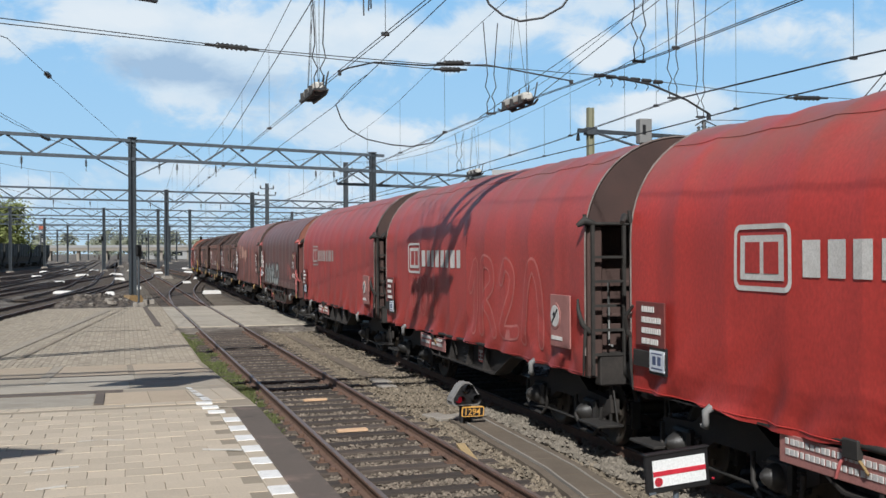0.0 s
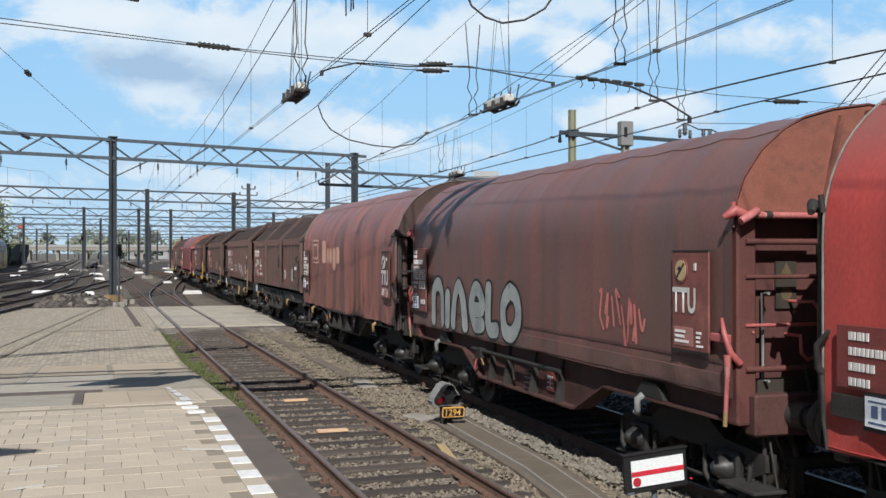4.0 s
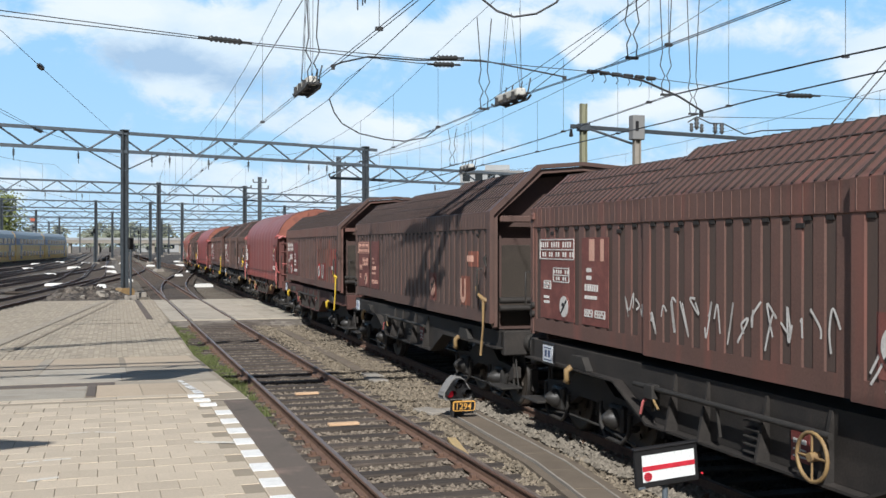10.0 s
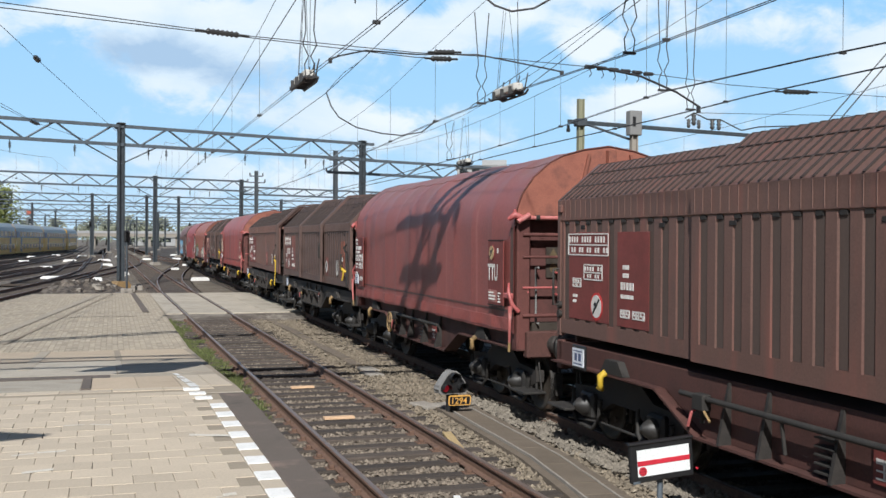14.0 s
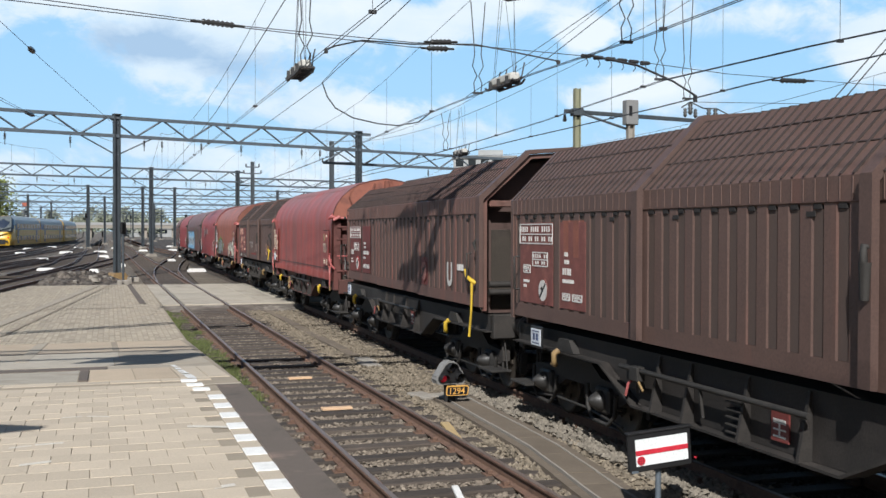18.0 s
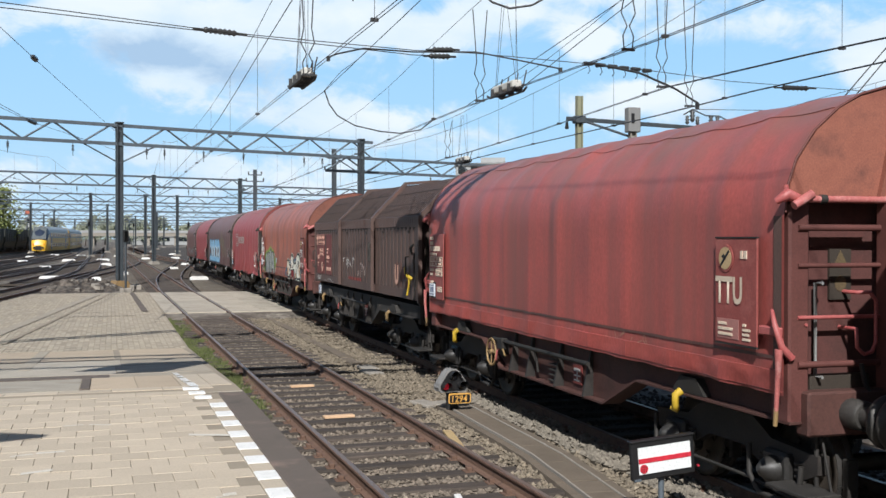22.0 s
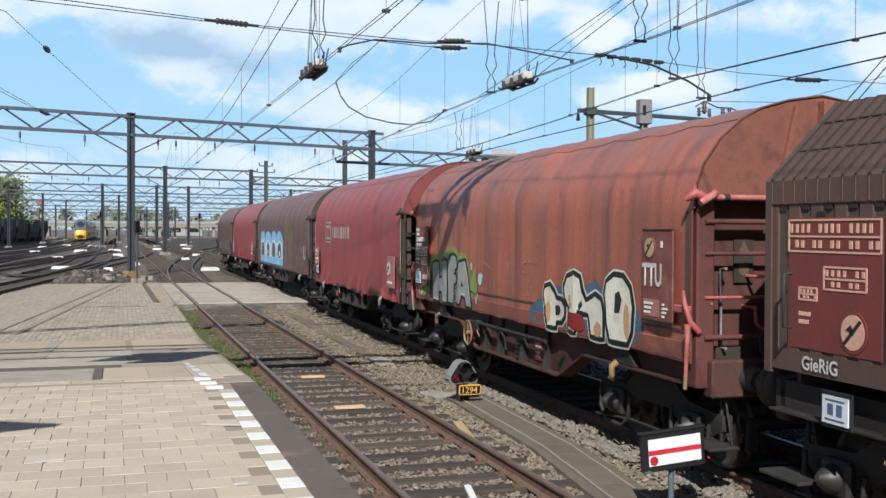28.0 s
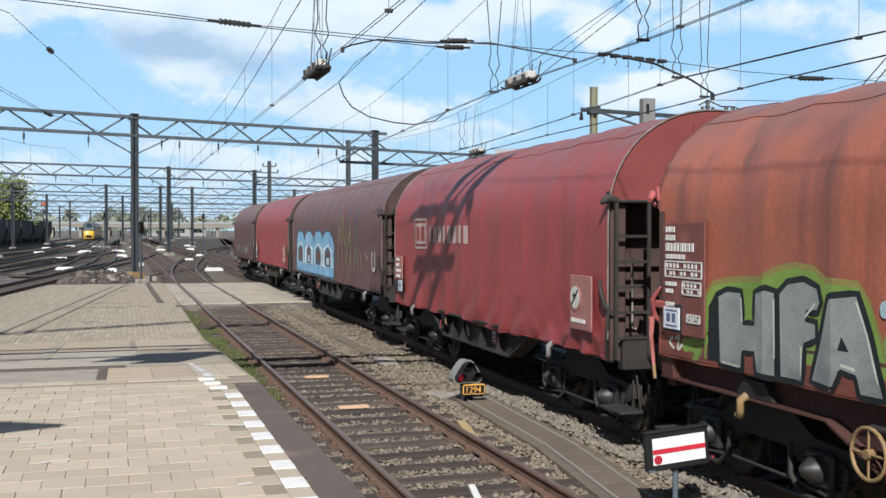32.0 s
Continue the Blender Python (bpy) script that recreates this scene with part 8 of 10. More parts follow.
# timber mast with a steel arm and a lamp box behind the goods train
gm = mast("timber_mast", 18.45, 39.3, 8.33, "greenish timber mast with a braced steel arm", None, M_GREEN, 0.09)
part("arm", MB().box(-0.62, 9.8, -0.07, 0.07, 7.30, 7.46, 0.01), M_POST, gm, m=pose(0, 0, 0, 0, 0, 12.6))
part("strut", MB().tube([(0.1, 0, 7.36), (1.95, -0.5, 6.72)], 0.05, 6), M_POST, gm)
part("collar", MB().box(-0.22, 0.22, -0.2, 0.2, 7.22, 7.52, 0.02), M_POST, gm)
part("insulator", MB().tube([(-0.5, 0.1, 7.28), (-0.5, 0.1, 7.0), (-0.5, 0.1, 6.98)], [0.05, 0.09, 0.04], 8), M_INSUL, gm)
bx = mast("concrete_mast", 20.5, 38.6, 7.4, "pale concrete mast with a grey box on top", None, M_CONCRETE, 0.10)
part("box", MB().box(-0.27, 0.27, -0.2, 0.2, 6.85, 7.85, 0.03), M_GREYPAINT, bx)
part("door", MB().box(-0.16, -0.02, -0.22, -0.19, 7.2, 7.6, 0.01), M_BLACK, bx)
for k, (dx, dz, sc) in enumerate(((6.2, 7.62, 1.3), (6.5, 7.5, 1.0), (5.9, 7.5, 1.0), (7.3, 7.5, 1.2), (7.7, 7.5, 1.2), (3.2, 7.2, 0.7))):
    prof = [(0.0, 0.03), (0.10, 0.10), (0.14, 0.05), (0.22, 0.10), (0.26, 0.05), (0.34, 0.09), (0.40, 0.02)]
    part("insulator", MB().tube([(dx, 0, dz + sc * a) for a, _ in prof], [sc * r for _, r in prof], 10), M_INSUL, gm, m=pose(0, 0, 0, 0, 0, 12.6))
part("busbar", MB().tube([(5.7, 0, 7.92), (6.2, 0, 8.18), (7.0, 0, 7.95), (7.8, 0, 7.98), (9.4, 0.3, 7.62), (10.6, 0.4, 7.86), (16.0, 0.5, 8.3)], 0.03, 6), M_WIRE, gm, m=pose(0, 0, 0, 0, 0, 12.6))
part("span_tie", MB().tube([(6.2, 0, 8.18), (20.0, 0, 8.9)], 0.014, 5), M_WIRE, gm, m=pose(0, 0, 0, 0, 0, 12.6))


def wire(pts, r=0.012, n=4):
    return MB().tube(pts, r, n, caps=False)


def overhead(path, zc, zm, label, double=True, r=0.0075, droppers=5.5, y1=330, stagger=None, sup=(-40.0, 12.0, 64.2, 113.0, 163.0, 214.0, 266.0, 320.0), shift=0.0):
    """Contact wires and a sagging carrier wire with droppers above a track."""
    ob = empty("overhead_line", label, "overhead line", "overhead lines")
    pts = [p for p in path if p[1] <= y1]

    def x_at(y):
        return float(np.interp(y, [p[1] for p in pts], [p[0] for p in pts])) + shift + (float(np.interp(y, *stagger)) if stagger else 0.0)

    ys = np.arange(pts[0][1], pts[-1][1], 4.0)
    for d in ((-0.03, 0.03) if double else (0.0,)):
        part("contact_wire", wire([(x_at(y) + d, y, zc) for y in ys], r), M_WIRE, ob)

    def z_at(y):
        for a, b in zip(sup, sup[1:]):
            if a <= y <= b:
                u = (y - a) / (b - a)
                return zm - 4 * (zm - zc) * 0.56 * u * (1 - u) + (0.35 * (1 - u) if a == 12.0 else 0.0)
        return zm

    part("carrier_wire", wire([(x_at(y), y, z_at(y)) for y in ys], r), M_WIRE, ob)
    dr, cl = MB(), MB()
    y = max(pts[0][1] + 2, 8.0)
    while y < min(pts[-1][1], 120):
        dr.tube([(x_at(y), y, zc), (x_at(y), y, z_at(y))], 0.005, 3, caps=False)
        cl.box(x_at(y) - 0.05, x_at(y) + 0.05, y - 0.03, y + 0.03, zc - 0.015, zc + 0.03)
        y += droppers
    part("dropper_wire", dr, M_WIRE, ob)["kind"] = "stuff"
    part("dropper_clip", cl, M_WIRE, ob)["kind"] = "stuff"
    return ob


overhead(PATHS["near"], 5.38, 8.25, "twin contact wires and carrier wire over the near track")
overhead([(7.45, 6.0), (7.6, 11.3), (7.72, 15.0), (7.57, 18.0), (7.6, 24.0), (7.92, 29.0), (8.3, 36.0), (9.05, 57.0)] + [train_path(a)[:2] for a in np.arange(75.0, 330.0, 4.0)], 5.42, 8.1, "twin contact wires and carrier wire over the goods train")
overhead([(12.3, 6.0), (12.15, 14.4), (12.1, 17.5), (12.45, 23.0), (12.5, 29.0), (12.9, 39.5), (13.3, 64.0), (14.2, 113.0), (15.0, 140.0), (30.0, 320.0)], 5.42, 8.1, "contact and carrier wires over the track behind the goods train")
overhead([(x, y) for x, y in smooth_line([(-12, 20.0), (30, 20.6), (330, 38.0)], 6.0)], 5.5, 7.4, "contact and carrier wires over a farther track")
overhead([(11.3, 6.0), (10.9, 12.9), (10.38, 14.5), (10.15, 17.0), (10.6, 21.3), (11.14, 26.3), (11.7, 34.0), (12.2, 45.4), (12.7, 64.2), (13.6, 113.0)], 5.42, 8.1, "twin contact wires over a siding behind the goods train")
overhead(PATHS["ladder_a"], 5.42, 7.15, "contact wire over a ladder track", False, sup=(-40, 12, 64.2, 113, 163))
overhead(PATHS["ladder_b"], 5.42, 7.2, "contact wire over a yard track", False)
overhead(PATHS["ladder_c"], 5.42, 7.2, "contact wire over a yard track", False)
overhead(PATHS["passenger"], 5.42, 7.2, "contact wire over the passenger track", False)
overhead(PATHS["outer_right"], 5.42, 7.2, "contact wire over a far track", False)


def insulated(ob, p, q, n=7, r=0.07, pale=False):
    """A ribbed insulator between two points of a span wire."""
    p, q = Vector(p), Vector(q)
    mb = MB()
    pts, rs = [], []
    for k in range(n * 2 + 1):
        pts.append(p + (q - p) * (0.2 + 0.6 * k / (2 * n)))
        rs.append(r if k % 2 else r * 0.6)
    mb.tube([p, pts[0]], 0.025, 6).tube(pts, rs, 8).tube([pts[-1], q], 0.025, 6)
    part("insulator", mb, M_INSUL, ob)


def spans():
    ob = empty("cross_span", "pair of cross-span wires with ribbed insulators", "span wire")
    top = [(-12.0, 18.6, 7.1), (-1.91, 21.2, 6.9), (1.8, 22.12, 6.81), (2.77, 22.13, 6.75), (6.65, 22.89, 6.76), (8.16, 22.94, 6.78), (11.24, 23.75, 6.84), (13.05, 24.23, 6.86),
           (16.95, 26.14, 7.0), (20.69, 27.05, 7.1), (26.0, 28.0, 7.2)]
    low = [(-12.0, 18.3, 6.9), (-1.89, 20.98, 6.76), (1.78, 21.92, 6.73), (6.6, 22.7, 6.62), (7.44, 22.85, 6.66)]
    part("wire", wire(top, 0.010, 5), M_WIRE, ob)
    part("wire", wire(low, 0.010, 5), M_WIRE, ob)
    insulated(ob, (1.75, 22.1, 6.80), (2.85, 22.14, 6.74))
    insulated(ob, (6.95, 22.9, 6.79), (7.75, 22.9, 6.83), 5)
    insulated(ob, (6.85, 22.8, 6.63), (7.65, 22.86, 6.66), 5)
    insulated(ob, (18.6, 26.4, 6.93), (20.5, 27.0, 7.07), 6, 0.08)
    # bunched clamps where the span meets the carrier of the goods train's track
    for k in range(6):
        x = 11.3 + 0.38 * k
        part("clamp", MB().tube([(x, 23.8 + 0.1 * k, 6.84), (x + 0.26, 23.86 + 0.1 * k, 6.86)], [0.06, 0.045], 6), M_WIRE, ob)
        part("tail", wire([(x + 0.1, 23.8 + 0.1 * k, 6.84), (x + 0.16, 23.8 + 0.1 * k, 6.68), (x + 0.1, 23.8 + 0.1 * k, 6.6)], 0.012), M_WIRE, ob)
    fd = empty("feeder_wire", "bare feeder wires strung above the near rails", "span wire", "feeder wires")
    part("wire", wire([(3.39, 12.0, 7.75), (3.39, 19.3, 7.03), (3.39, 23.8, 6.76), (3.39, 28.0, 6.48), (3.39, 33.0, 6.18), (3.39, 40.0, 5.98), (3.39, 62.0, 5.7)], 0.011), M_WIRE, fd)
    fe = empty("feeder_wire", "bare feeder wires strung above the near rails", "span wire", "feeder wires")
    part("wire", wire([(5.2, 12.0, 6.9), (5.52, 18.0, 6.9), (6.27, 31.1, 6.9), (6.62, 52.3, 6.9), (6.7, 66.0, 7.6)], 0.012), M_WIRE, fe)
    ff = empty("feeder_wire", "thin pull-off wires running down to the contact wire", "span wire", "feeder wires")
    part("wire", wire([(10.3, 12.0, 8.7), (9.01, 17.0, 6.92), (7.51, 21.6, 5.42)], 0.008), M_WIRE, ff)
    part("wire", wire([(10.7, 15.2, 8.3), (9.23, 17.0, 6.94), (7.62, 18.75, 5.42)], 0.008), M_WIRE, ff)
    fg = empty("stay_wire", "pair of dark stay wires slanting down behind the goods train", "span wire")
    part("wire", wire([(27.5, 30.0, 11.0), (22.5, 30.0, 5.9), (16.8, 30.0, -0.3)], 0.022, 5), M_WIRE, fg)
    part("wire", wire([(27.5, 30.0, 10.65), (22.76, 30.0, 5.73), (17.1, 30.0, -0.3)], 0.022, 5), M_WIRE, fg)
    ra = empty("registration_arm", "bent registration tube under the cross-span", "span wire")
    part("tube", wire([(11.1, 22.9, 6.7), (12.6, 23.4, 6.62), (13.9, 23.9, 6.35), (14.75, 24.2, 6.05)], 0.03, 6), M_WIRE, ra)
    part("clamp", MB().box(14.68, 14.76, 24.16, 24.24, 5.9, 6.06), M_WIRE, ra)
    st = empty("registration_arm", "slack stay wire between two contact lines", "span wire")
    part("wire", wire([(4.26, 20.71, 6.12), (4.5, 20.95, 6.24), (5.2, 21.6, 6.5), (6.65, 22.89, 6.72), (8.16, 22.94, 6.81), (8.7, 21.9, 6.5), (9.27, 20.7, 6.14)], 0.018, 5), M_WIRE, st)
    part("clamp", MB().box(9.24, 9.30, 20.66, 20.74, 6.08, 6.16), M_WIRE, st)
    part("clamp", MB().box(4.23, 4.29, 20.66, 20.74, 6.04, 6.14), M_WIRE, st)
    s2 = empty("stay_wire", "long stay wire across the yard with a small insulator", "span wire")
    part("wire", wire([(-6.5, 14.0, 7.0), (-2.15, 23.79, 7.03), (-1.61, 27.82, 6.95), (0.42, 47.11, 7.16), (2.2, 64.0, 7.9)], 0.009), M_WIRE, s2)
    insulated(s2, (-1.64, 27.5, 6.95), (-1.55, 28.3, 6.95), 3)
    s3 = empty("stay_wire", "long stay wire across the yard with a small insulator", "span wire")
    part("wire", wire([(-5.0, 22.0, 6.9), (-3.42, 37.83, 7.07), (-2.8, 48.12, 7.45), (0.82, 64.0, 7.6)], 0.010), M_WIRE, s3)
    part("wire", wire([(-4.7, 22.0, 6.6), (-3.2, 37.83, 6.85), (-2.75, 48.12, 7.4)], 0.010), M_WIRE, s3)
    insulated(s3, (-2.95, 46.2, 7.38), (-2.7, 49.2, 7.48), 5, 0.1)
    j = empty("jumper_cable", "drooping jumper cable between two overhead lines", "cable")
    part("cable", wire([(4.95, 24.5, 6.0), (5.07, 24.5, 5.67), (5.26, 24.5, 5.42), (5.68, 24.5, 5.20), (6.30, 24.5, 5.08), (6.79, 24.5, 5.05), (7.3, 24.5, 5.15), (7.62, 24.5, 5.40)], 0.016, 5), M_WIRE, j)
    part("tail", wire([(4.95, 24.5, 6.0), (5.4, 24.7, 6.5), (5.93, 25.0, 6.9)], 0.007), M_WIRE, j)
    j = empty("jumper_cable", "drooping jumper cable between two overhead lines", "cable")
    part("cable", wire([(6.5, 18.95, 7.9), (6.77, 18.87, 7.2), (7.02, 18.79, 6.99), (7.33, 18.7, 6.88), (7.73, 18.57, 6.94), (8.09, 18.45, 7.15), (8.4, 18.4, 7.6)], 0.022, 5), M_WIRE, j)
    # pairs of hangers with a curl at the foot
    for x, y, z, h in ((7.68, 14.63, 5.54, 2.3), (10.17, 18.0, 5.54, 2.5), (12.2, 20.4, 5.54, 2.6), (3.42, 18.4, 5.5, 2.6), (7.56, 21.0, 5.54, 1.8), (11.75, 36.0, 5.54, 1.2)):
        hg = empty("hanger_loop", "pair of hanger wires with a curled end", "cable", "hanger loops")
        for s in (-1, 1):
            pts = [(x + s * 0.16, y, z + h), (x + s * 0.07, y, z + 0.7), (x + s * 0.12, y, z + 0.45), (x + s * 0.02, y, z + 0.25), (x + s * 0.09, y, z + 0.1), (x + s * 0.07, y, z - 0.1)]
            part("strand", wire(pts, 0.011), M_WIRE, hg)
        part("clamp", MB().box(x - 0.10, x + 0.10, y - 0.03, y + 0.03, z - 0.13, z - 0.09), M_WIRE, hg)


spans()


def section_insulator(x, y, z, rz, label):
    ob = empty("section_insulator", label, "insulator", "section insulators", m=pose(x, y, z, 0, 0, rz))
    for s in (-1, 1):
        part("runner", MB().tube([(s * 0.12, -0.75, 0.0), (s * 0.12, -0.6, -0.06), (s * 0.12, 0.6, -0.06), (s * 0.12, 0.75, 0.0)], 0.022, 6), M_WIRE, ob)
    part("body", MB().box(-0.10, 0.10, -0.58, 0.58, 0.0, 0.16, 0.03), M_PALE_INS, ob)
    for yy_ in (-0.45, 0.0, 0.45):
        part("bridge", MB().box(-0.16, 0.16, yy_ - 0.02, yy_ + 0.02, -0.06, 0.10, 0.006), M_WIRE, ob)
    for yy_ in (-0.62, -0.2, 0.3, 0.66):
        part("horn", MB().tube([(0.1, yy_, 0.0), (0.12, yy_ - 0.05, 0.2), (0.16, yy_ - 0.02, 0.34)], 0.014, 5), M_WIRE, ob)
    for a, b in ((-0.6, -0.35), (-0.5, 0.1), (0.55, 0.25), (0.62, 0.4)):
        part("suspension", MB().tube([(0.0, a, 0.1), (0.05, b, 1.75)], 0.005, 4), M_WIRE, ob)


section_insulator(3.46, 19.2, 5.40, 0, "section insulator hung in the near track's contact wire")
section_insulator(7.575, 19.5, 5.42, 0, "section insulator hung over the goods train")
section_insulator(12.83, 37.5, 5.42, -2, "section insulator hung over the track behind")


# ---- unseen things above and behind the camera, added for the shadows they cast ----
def shadow_canopy():
    # unseen; outline chosen to throw the wedge of shade on the platform
    c = empty("shadow_canopy", "unseen pointed roof on a column, added for its wedge shadow", "canopy")
    tip = (-3.0, 4.97)
    q = [tip, (-6.5, 6.95), (-9.5, 6.0), (-7.5, 3.5)]
    part("roof", MB().prism(q, "z", 5.62, 5.76), M_GREYPAINT, c)
    part("column", MB().tube([(-6.0, 5.2, PLAT_Z), (-6.0, 5.2, 5.62)], 0.11, 12), M_POST, c)


def shadow_beam():
    # unseen lattice placed to throw the dark line across the pavement
    b = empty("shadow_beam", "unseen slim lattice beam, added for its shadow on the pavement", "gantry")
    p0, p1 = Vector((-9.5, 17.0, 7.6)), Vector((0.8, 21.95, 7.6))
    for dz in (0.0, 0.5):
        part("chord", MB().tube([p0 + Vector((0, 0, dz)), p1 + Vector((0, 0, dz))], 0.07, 6), M_STEEL, b)
    n = 16
    for k in range(n):
        a, c = p0.lerp(p1, k / n), p0.lerp(p1, (k + 1) / n)
        part("diagonal", MB().tube([a + Vector((0, 0, 0.5 * (k % 2))), c + Vector((0, 0, 0.5 * ((k + 1) % 2)))], 0.045, 5), M_STEEL, b)
    part("post", MB().box(-9.65, -9.35, 16.85, 17.15, -0.3, 8.3), M_POST, b)


def cantilever():
    """An unseen cantilever mast, added so that its boards shade the platform's end."""
    c = empty("shadow_mast", "unseen cantilever mast with boards, added to shade the platform's end", "mast", m=pose(-6.6, 9.7, 0))
    part("post", MB().box(-0.12, 0.12, -0.12, 0.12, PLAT_Z, 8.6), M_POST, c)
    part("arm", MB().box(0.0, 4.4, -0.06, 0.06, 8.28, 8.40, 0.01), M_STEEL, c)
    part("stay", MB().tube([(0.0, 0, 8.6), (4.2, 0, 8.38)], 0.025, 6), M_STEEL, c)
    for a, b, z0 in ((2.75, 3.6, 7.3), (3.62, 4.35, 6.7)):
        part("board", MB().box(a, b, -0.04, 0.04, z0, 8.27, 0.01).box(a, b, -0.04, 0.04, 8.41, 8.9, 0.01), M_GREYPAINT, c)


shadow_canopy()
shadow_beam()
cantilever()


def hanging_frame():
    """Unseen insulator frame over the near track, added for its lattice shadow on the wagons."""
    f = empty("shadow_frame", "unseen hanging insulator frame, added for its shadow on the wagons", "line switch", m=pose(NEAR_X, 14.2, 0))
    for z, h in ((7.5, 1.15), (6.45, 1.3)):
        part("beam", MB().box(-0.07, 0.07, -h, h, z - 0.05, z + 0.05, 0.015), M_INSUL, f)
    for a, b in ((-0.9, -0.5), (-0.45, -0.7), (-0.1, 0.25), (0.35, 0.1), (0.8, 0.55)):
        part("hanger", MB().tube([(0, a, 8.9), (0, (a + b) / 2, 7.4), (0, b, 5.9)], 0.011, 5), M_WIRE, f)
    for s in (-1, 1):
        part("insulator", MB().tube([(0, s * 1.15, 7.5), (0, s * 1.6, 7.4)], 0.06, 8), M_INSUL, f)


hanging_frame()

# ---- yard things ----
def light_signal(x, y, h, label):
    ob = empty("signal_mast", label, "signal", "light signals", m=pose(x, y, 0))
    part("post", MB().tube([(0, 0, -0.3), (0, 0, h)], 0.06, 8), M_POST, ob)
    hd = part("head", MB().box(-0.15, 0.15, -0.1, 0.1, h, h + 0.62, 0.05), M_BLACK, ob)
    for k in range(3):
        part("visor", MB().tube([(0, -0.1, h + 0.12 + 0.19 * k), (0, -0.24, h + 0.12 + 0.19 * k)], 0.07, 10, caps=False), M_BLACK, hd)
    part("aerial", MB().tube([(0, 0, h + 0.62), (0, 0, h + 1.0)], 0.03, 6), M_POST, hd)
    part("footing", MB().box(-0.3, 0.3, -0.3, 0.3, -0.35, -0.05, 0.03), M_CONCRETE, ob)


light_signal(1.12, 57.3, 2.35, "small black light signal on a dark mast")
light_signal(-1.8, 150.0, 4.2, "black light signal far down the yard")
light_signal(9.6, 128.0, 3.8, "black light signal far down the yard")
light_signal(5.0, 190.0, 4.5, "black light signal far down the yard")


def point_cover(x, y, w, d, rz):
    ob = empty("point_machine", "white-painted cover of a point machine between the tracks", "point machine", "point machines", m=pose(x, y, -0.3, 0, 0, rz))
    part("cover", bevelled(MB().prism([(-w / 2, 0), (w / 2, 0), (w / 2 * 0.9, 0.26), (w / 2 * 0.7, 0.34), (-w / 2 * 0.7, 0.34), (-w / 2 * 0.9, 0.26)], "y", -d / 2, d / 2).mesh("cover"), 0.02, 1), M_WHITE, ob)
    part("plinth", MB().box(-w / 2 - 0.1, w / 2 + 0.1, -d / 2 - 0.1, d / 2 + 0.1, -0.05, 0.06), M_CONCRETE, ob)


for i, (x, y, w_, d_) in enumerate(((-8.7, 128.3, 2.2, 1.0), (-5.0, 101.9, 1.9, 0.9), (-3.4, 74.7, 2.1, 0.9), (-3.9, 133.9, 2.6, 1.2), (0.0, 136.6, 2.6, 1.0), (0.3, 111.8, 1.7, 0.9),
                                    (-0.4, 71.7, 1.0, 0.8), (1.35, 83.2, 1.5, 0.9), (5.3, 143.4, 1.9, 1.0), (5.9, 95.4, 1.2, 0.9), (7.9, 110.0, 1.3, 0.9), (6.0, 71.0, 2.0, 0.8),
                                    (9.2, 146.0, 2.0, 1.0), (-3.2, 170.0, 2.2, 1.2), (-9.8, 160.5, 2.2, 1.2), (-7.2, 176.8, 2.2, 1.2), (2.2, 165.0, 2.2, 1.0), (11.0, 180.0, 2.2, 1.0))):
    point_cover(x, y, w_ * 0.62, d_ * 0.42, (i * 37) % 24 - 12)
thing("relay_box", MB().box(-0.3, 0.3, -0.2, 0.2, 0, 0.36, 0.03), M_CONCRETE, "small grey relay cabinet beside the signal mast", "cabinet", loc=(1.65, 58.6, -0.32))


def mound():
    """A rough heap of rubble and earth at the end of the pavement."""
    mb = MB()
    n = 40
    for i in range(n):
        for j in range(n):
            q = []
            for a, b in ((i, j), (i + 1, j), (i + 1, j + 1), (i, j + 1)):
                u, v = a / n * 2 - 1, b / n * 2 - 1
                lump = 0.55 + 0.5 * noise.noise(Vector((u * 2.2, v * 3, 1))) + 0.35 * noise.noise(Vector((u * 6, v * 9, 4))) + 0.18 * noise.noise(Vector((u * 15, v * 24, 7)))
                q.append((u * 2.1, v * 7.5, max(0.0, 1 - (u * u + v * v)) ** 0.8 * max(0.05, lump) * 0.85))
            mb.face(q, False)
    thing("earth_mound", mb, M_RUBBLE, "low rough heap of dark earth and rubble", "earth heap", loc=(-1.1, 61.0, -0.33)).rotation_euler = (0, 0, radians(-9))
    rng = random.Random(51)
    for k in range(26):
        x, y = rng.uniform(-2.4, 1.2), rng.uniform(55.5, 66.0)
        r = rng.uniform(0.08, 0.22)
        pts = [(r * rng.uniform(0.6, 1.2) * math.cos(a), r * rng.uniform(0.6, 1.2) * math.sin(a)) for a in [math.pi / 3 * i for i in range(6)]]
        ob = thing("rubble_lump", MB().prism(pts, "z", -0.05, r * rng.uniform(0.5, 1.0)), M_CONCRETE if k % 3 else M_RUBBLE, "broken lump of concrete on the rubble heap", "rubble", "lumps of rubble")
        u, v = (x + 1.1) / 2.1, (y - 61.0) / 7.5
        ob.matrix_basis = pose(x, y, -0.33 + max(0.0, 1 - u * u - v * v) * 0.42, rng.uniform(-15, 15), rng.uniform(-15, 15), rng.uniform(0, 90))


M_RUBBLE = gravel("dark_rubble", [(0.05, 0.04, 0.032), (0.10, 0.083, 0.066), (0.20, 0.17, 0.14), (0.07, 0.056, 0.045)], 4.5, 1.0, 0.06, (0.05, 0.038, 0.03), 0.6)
mound()


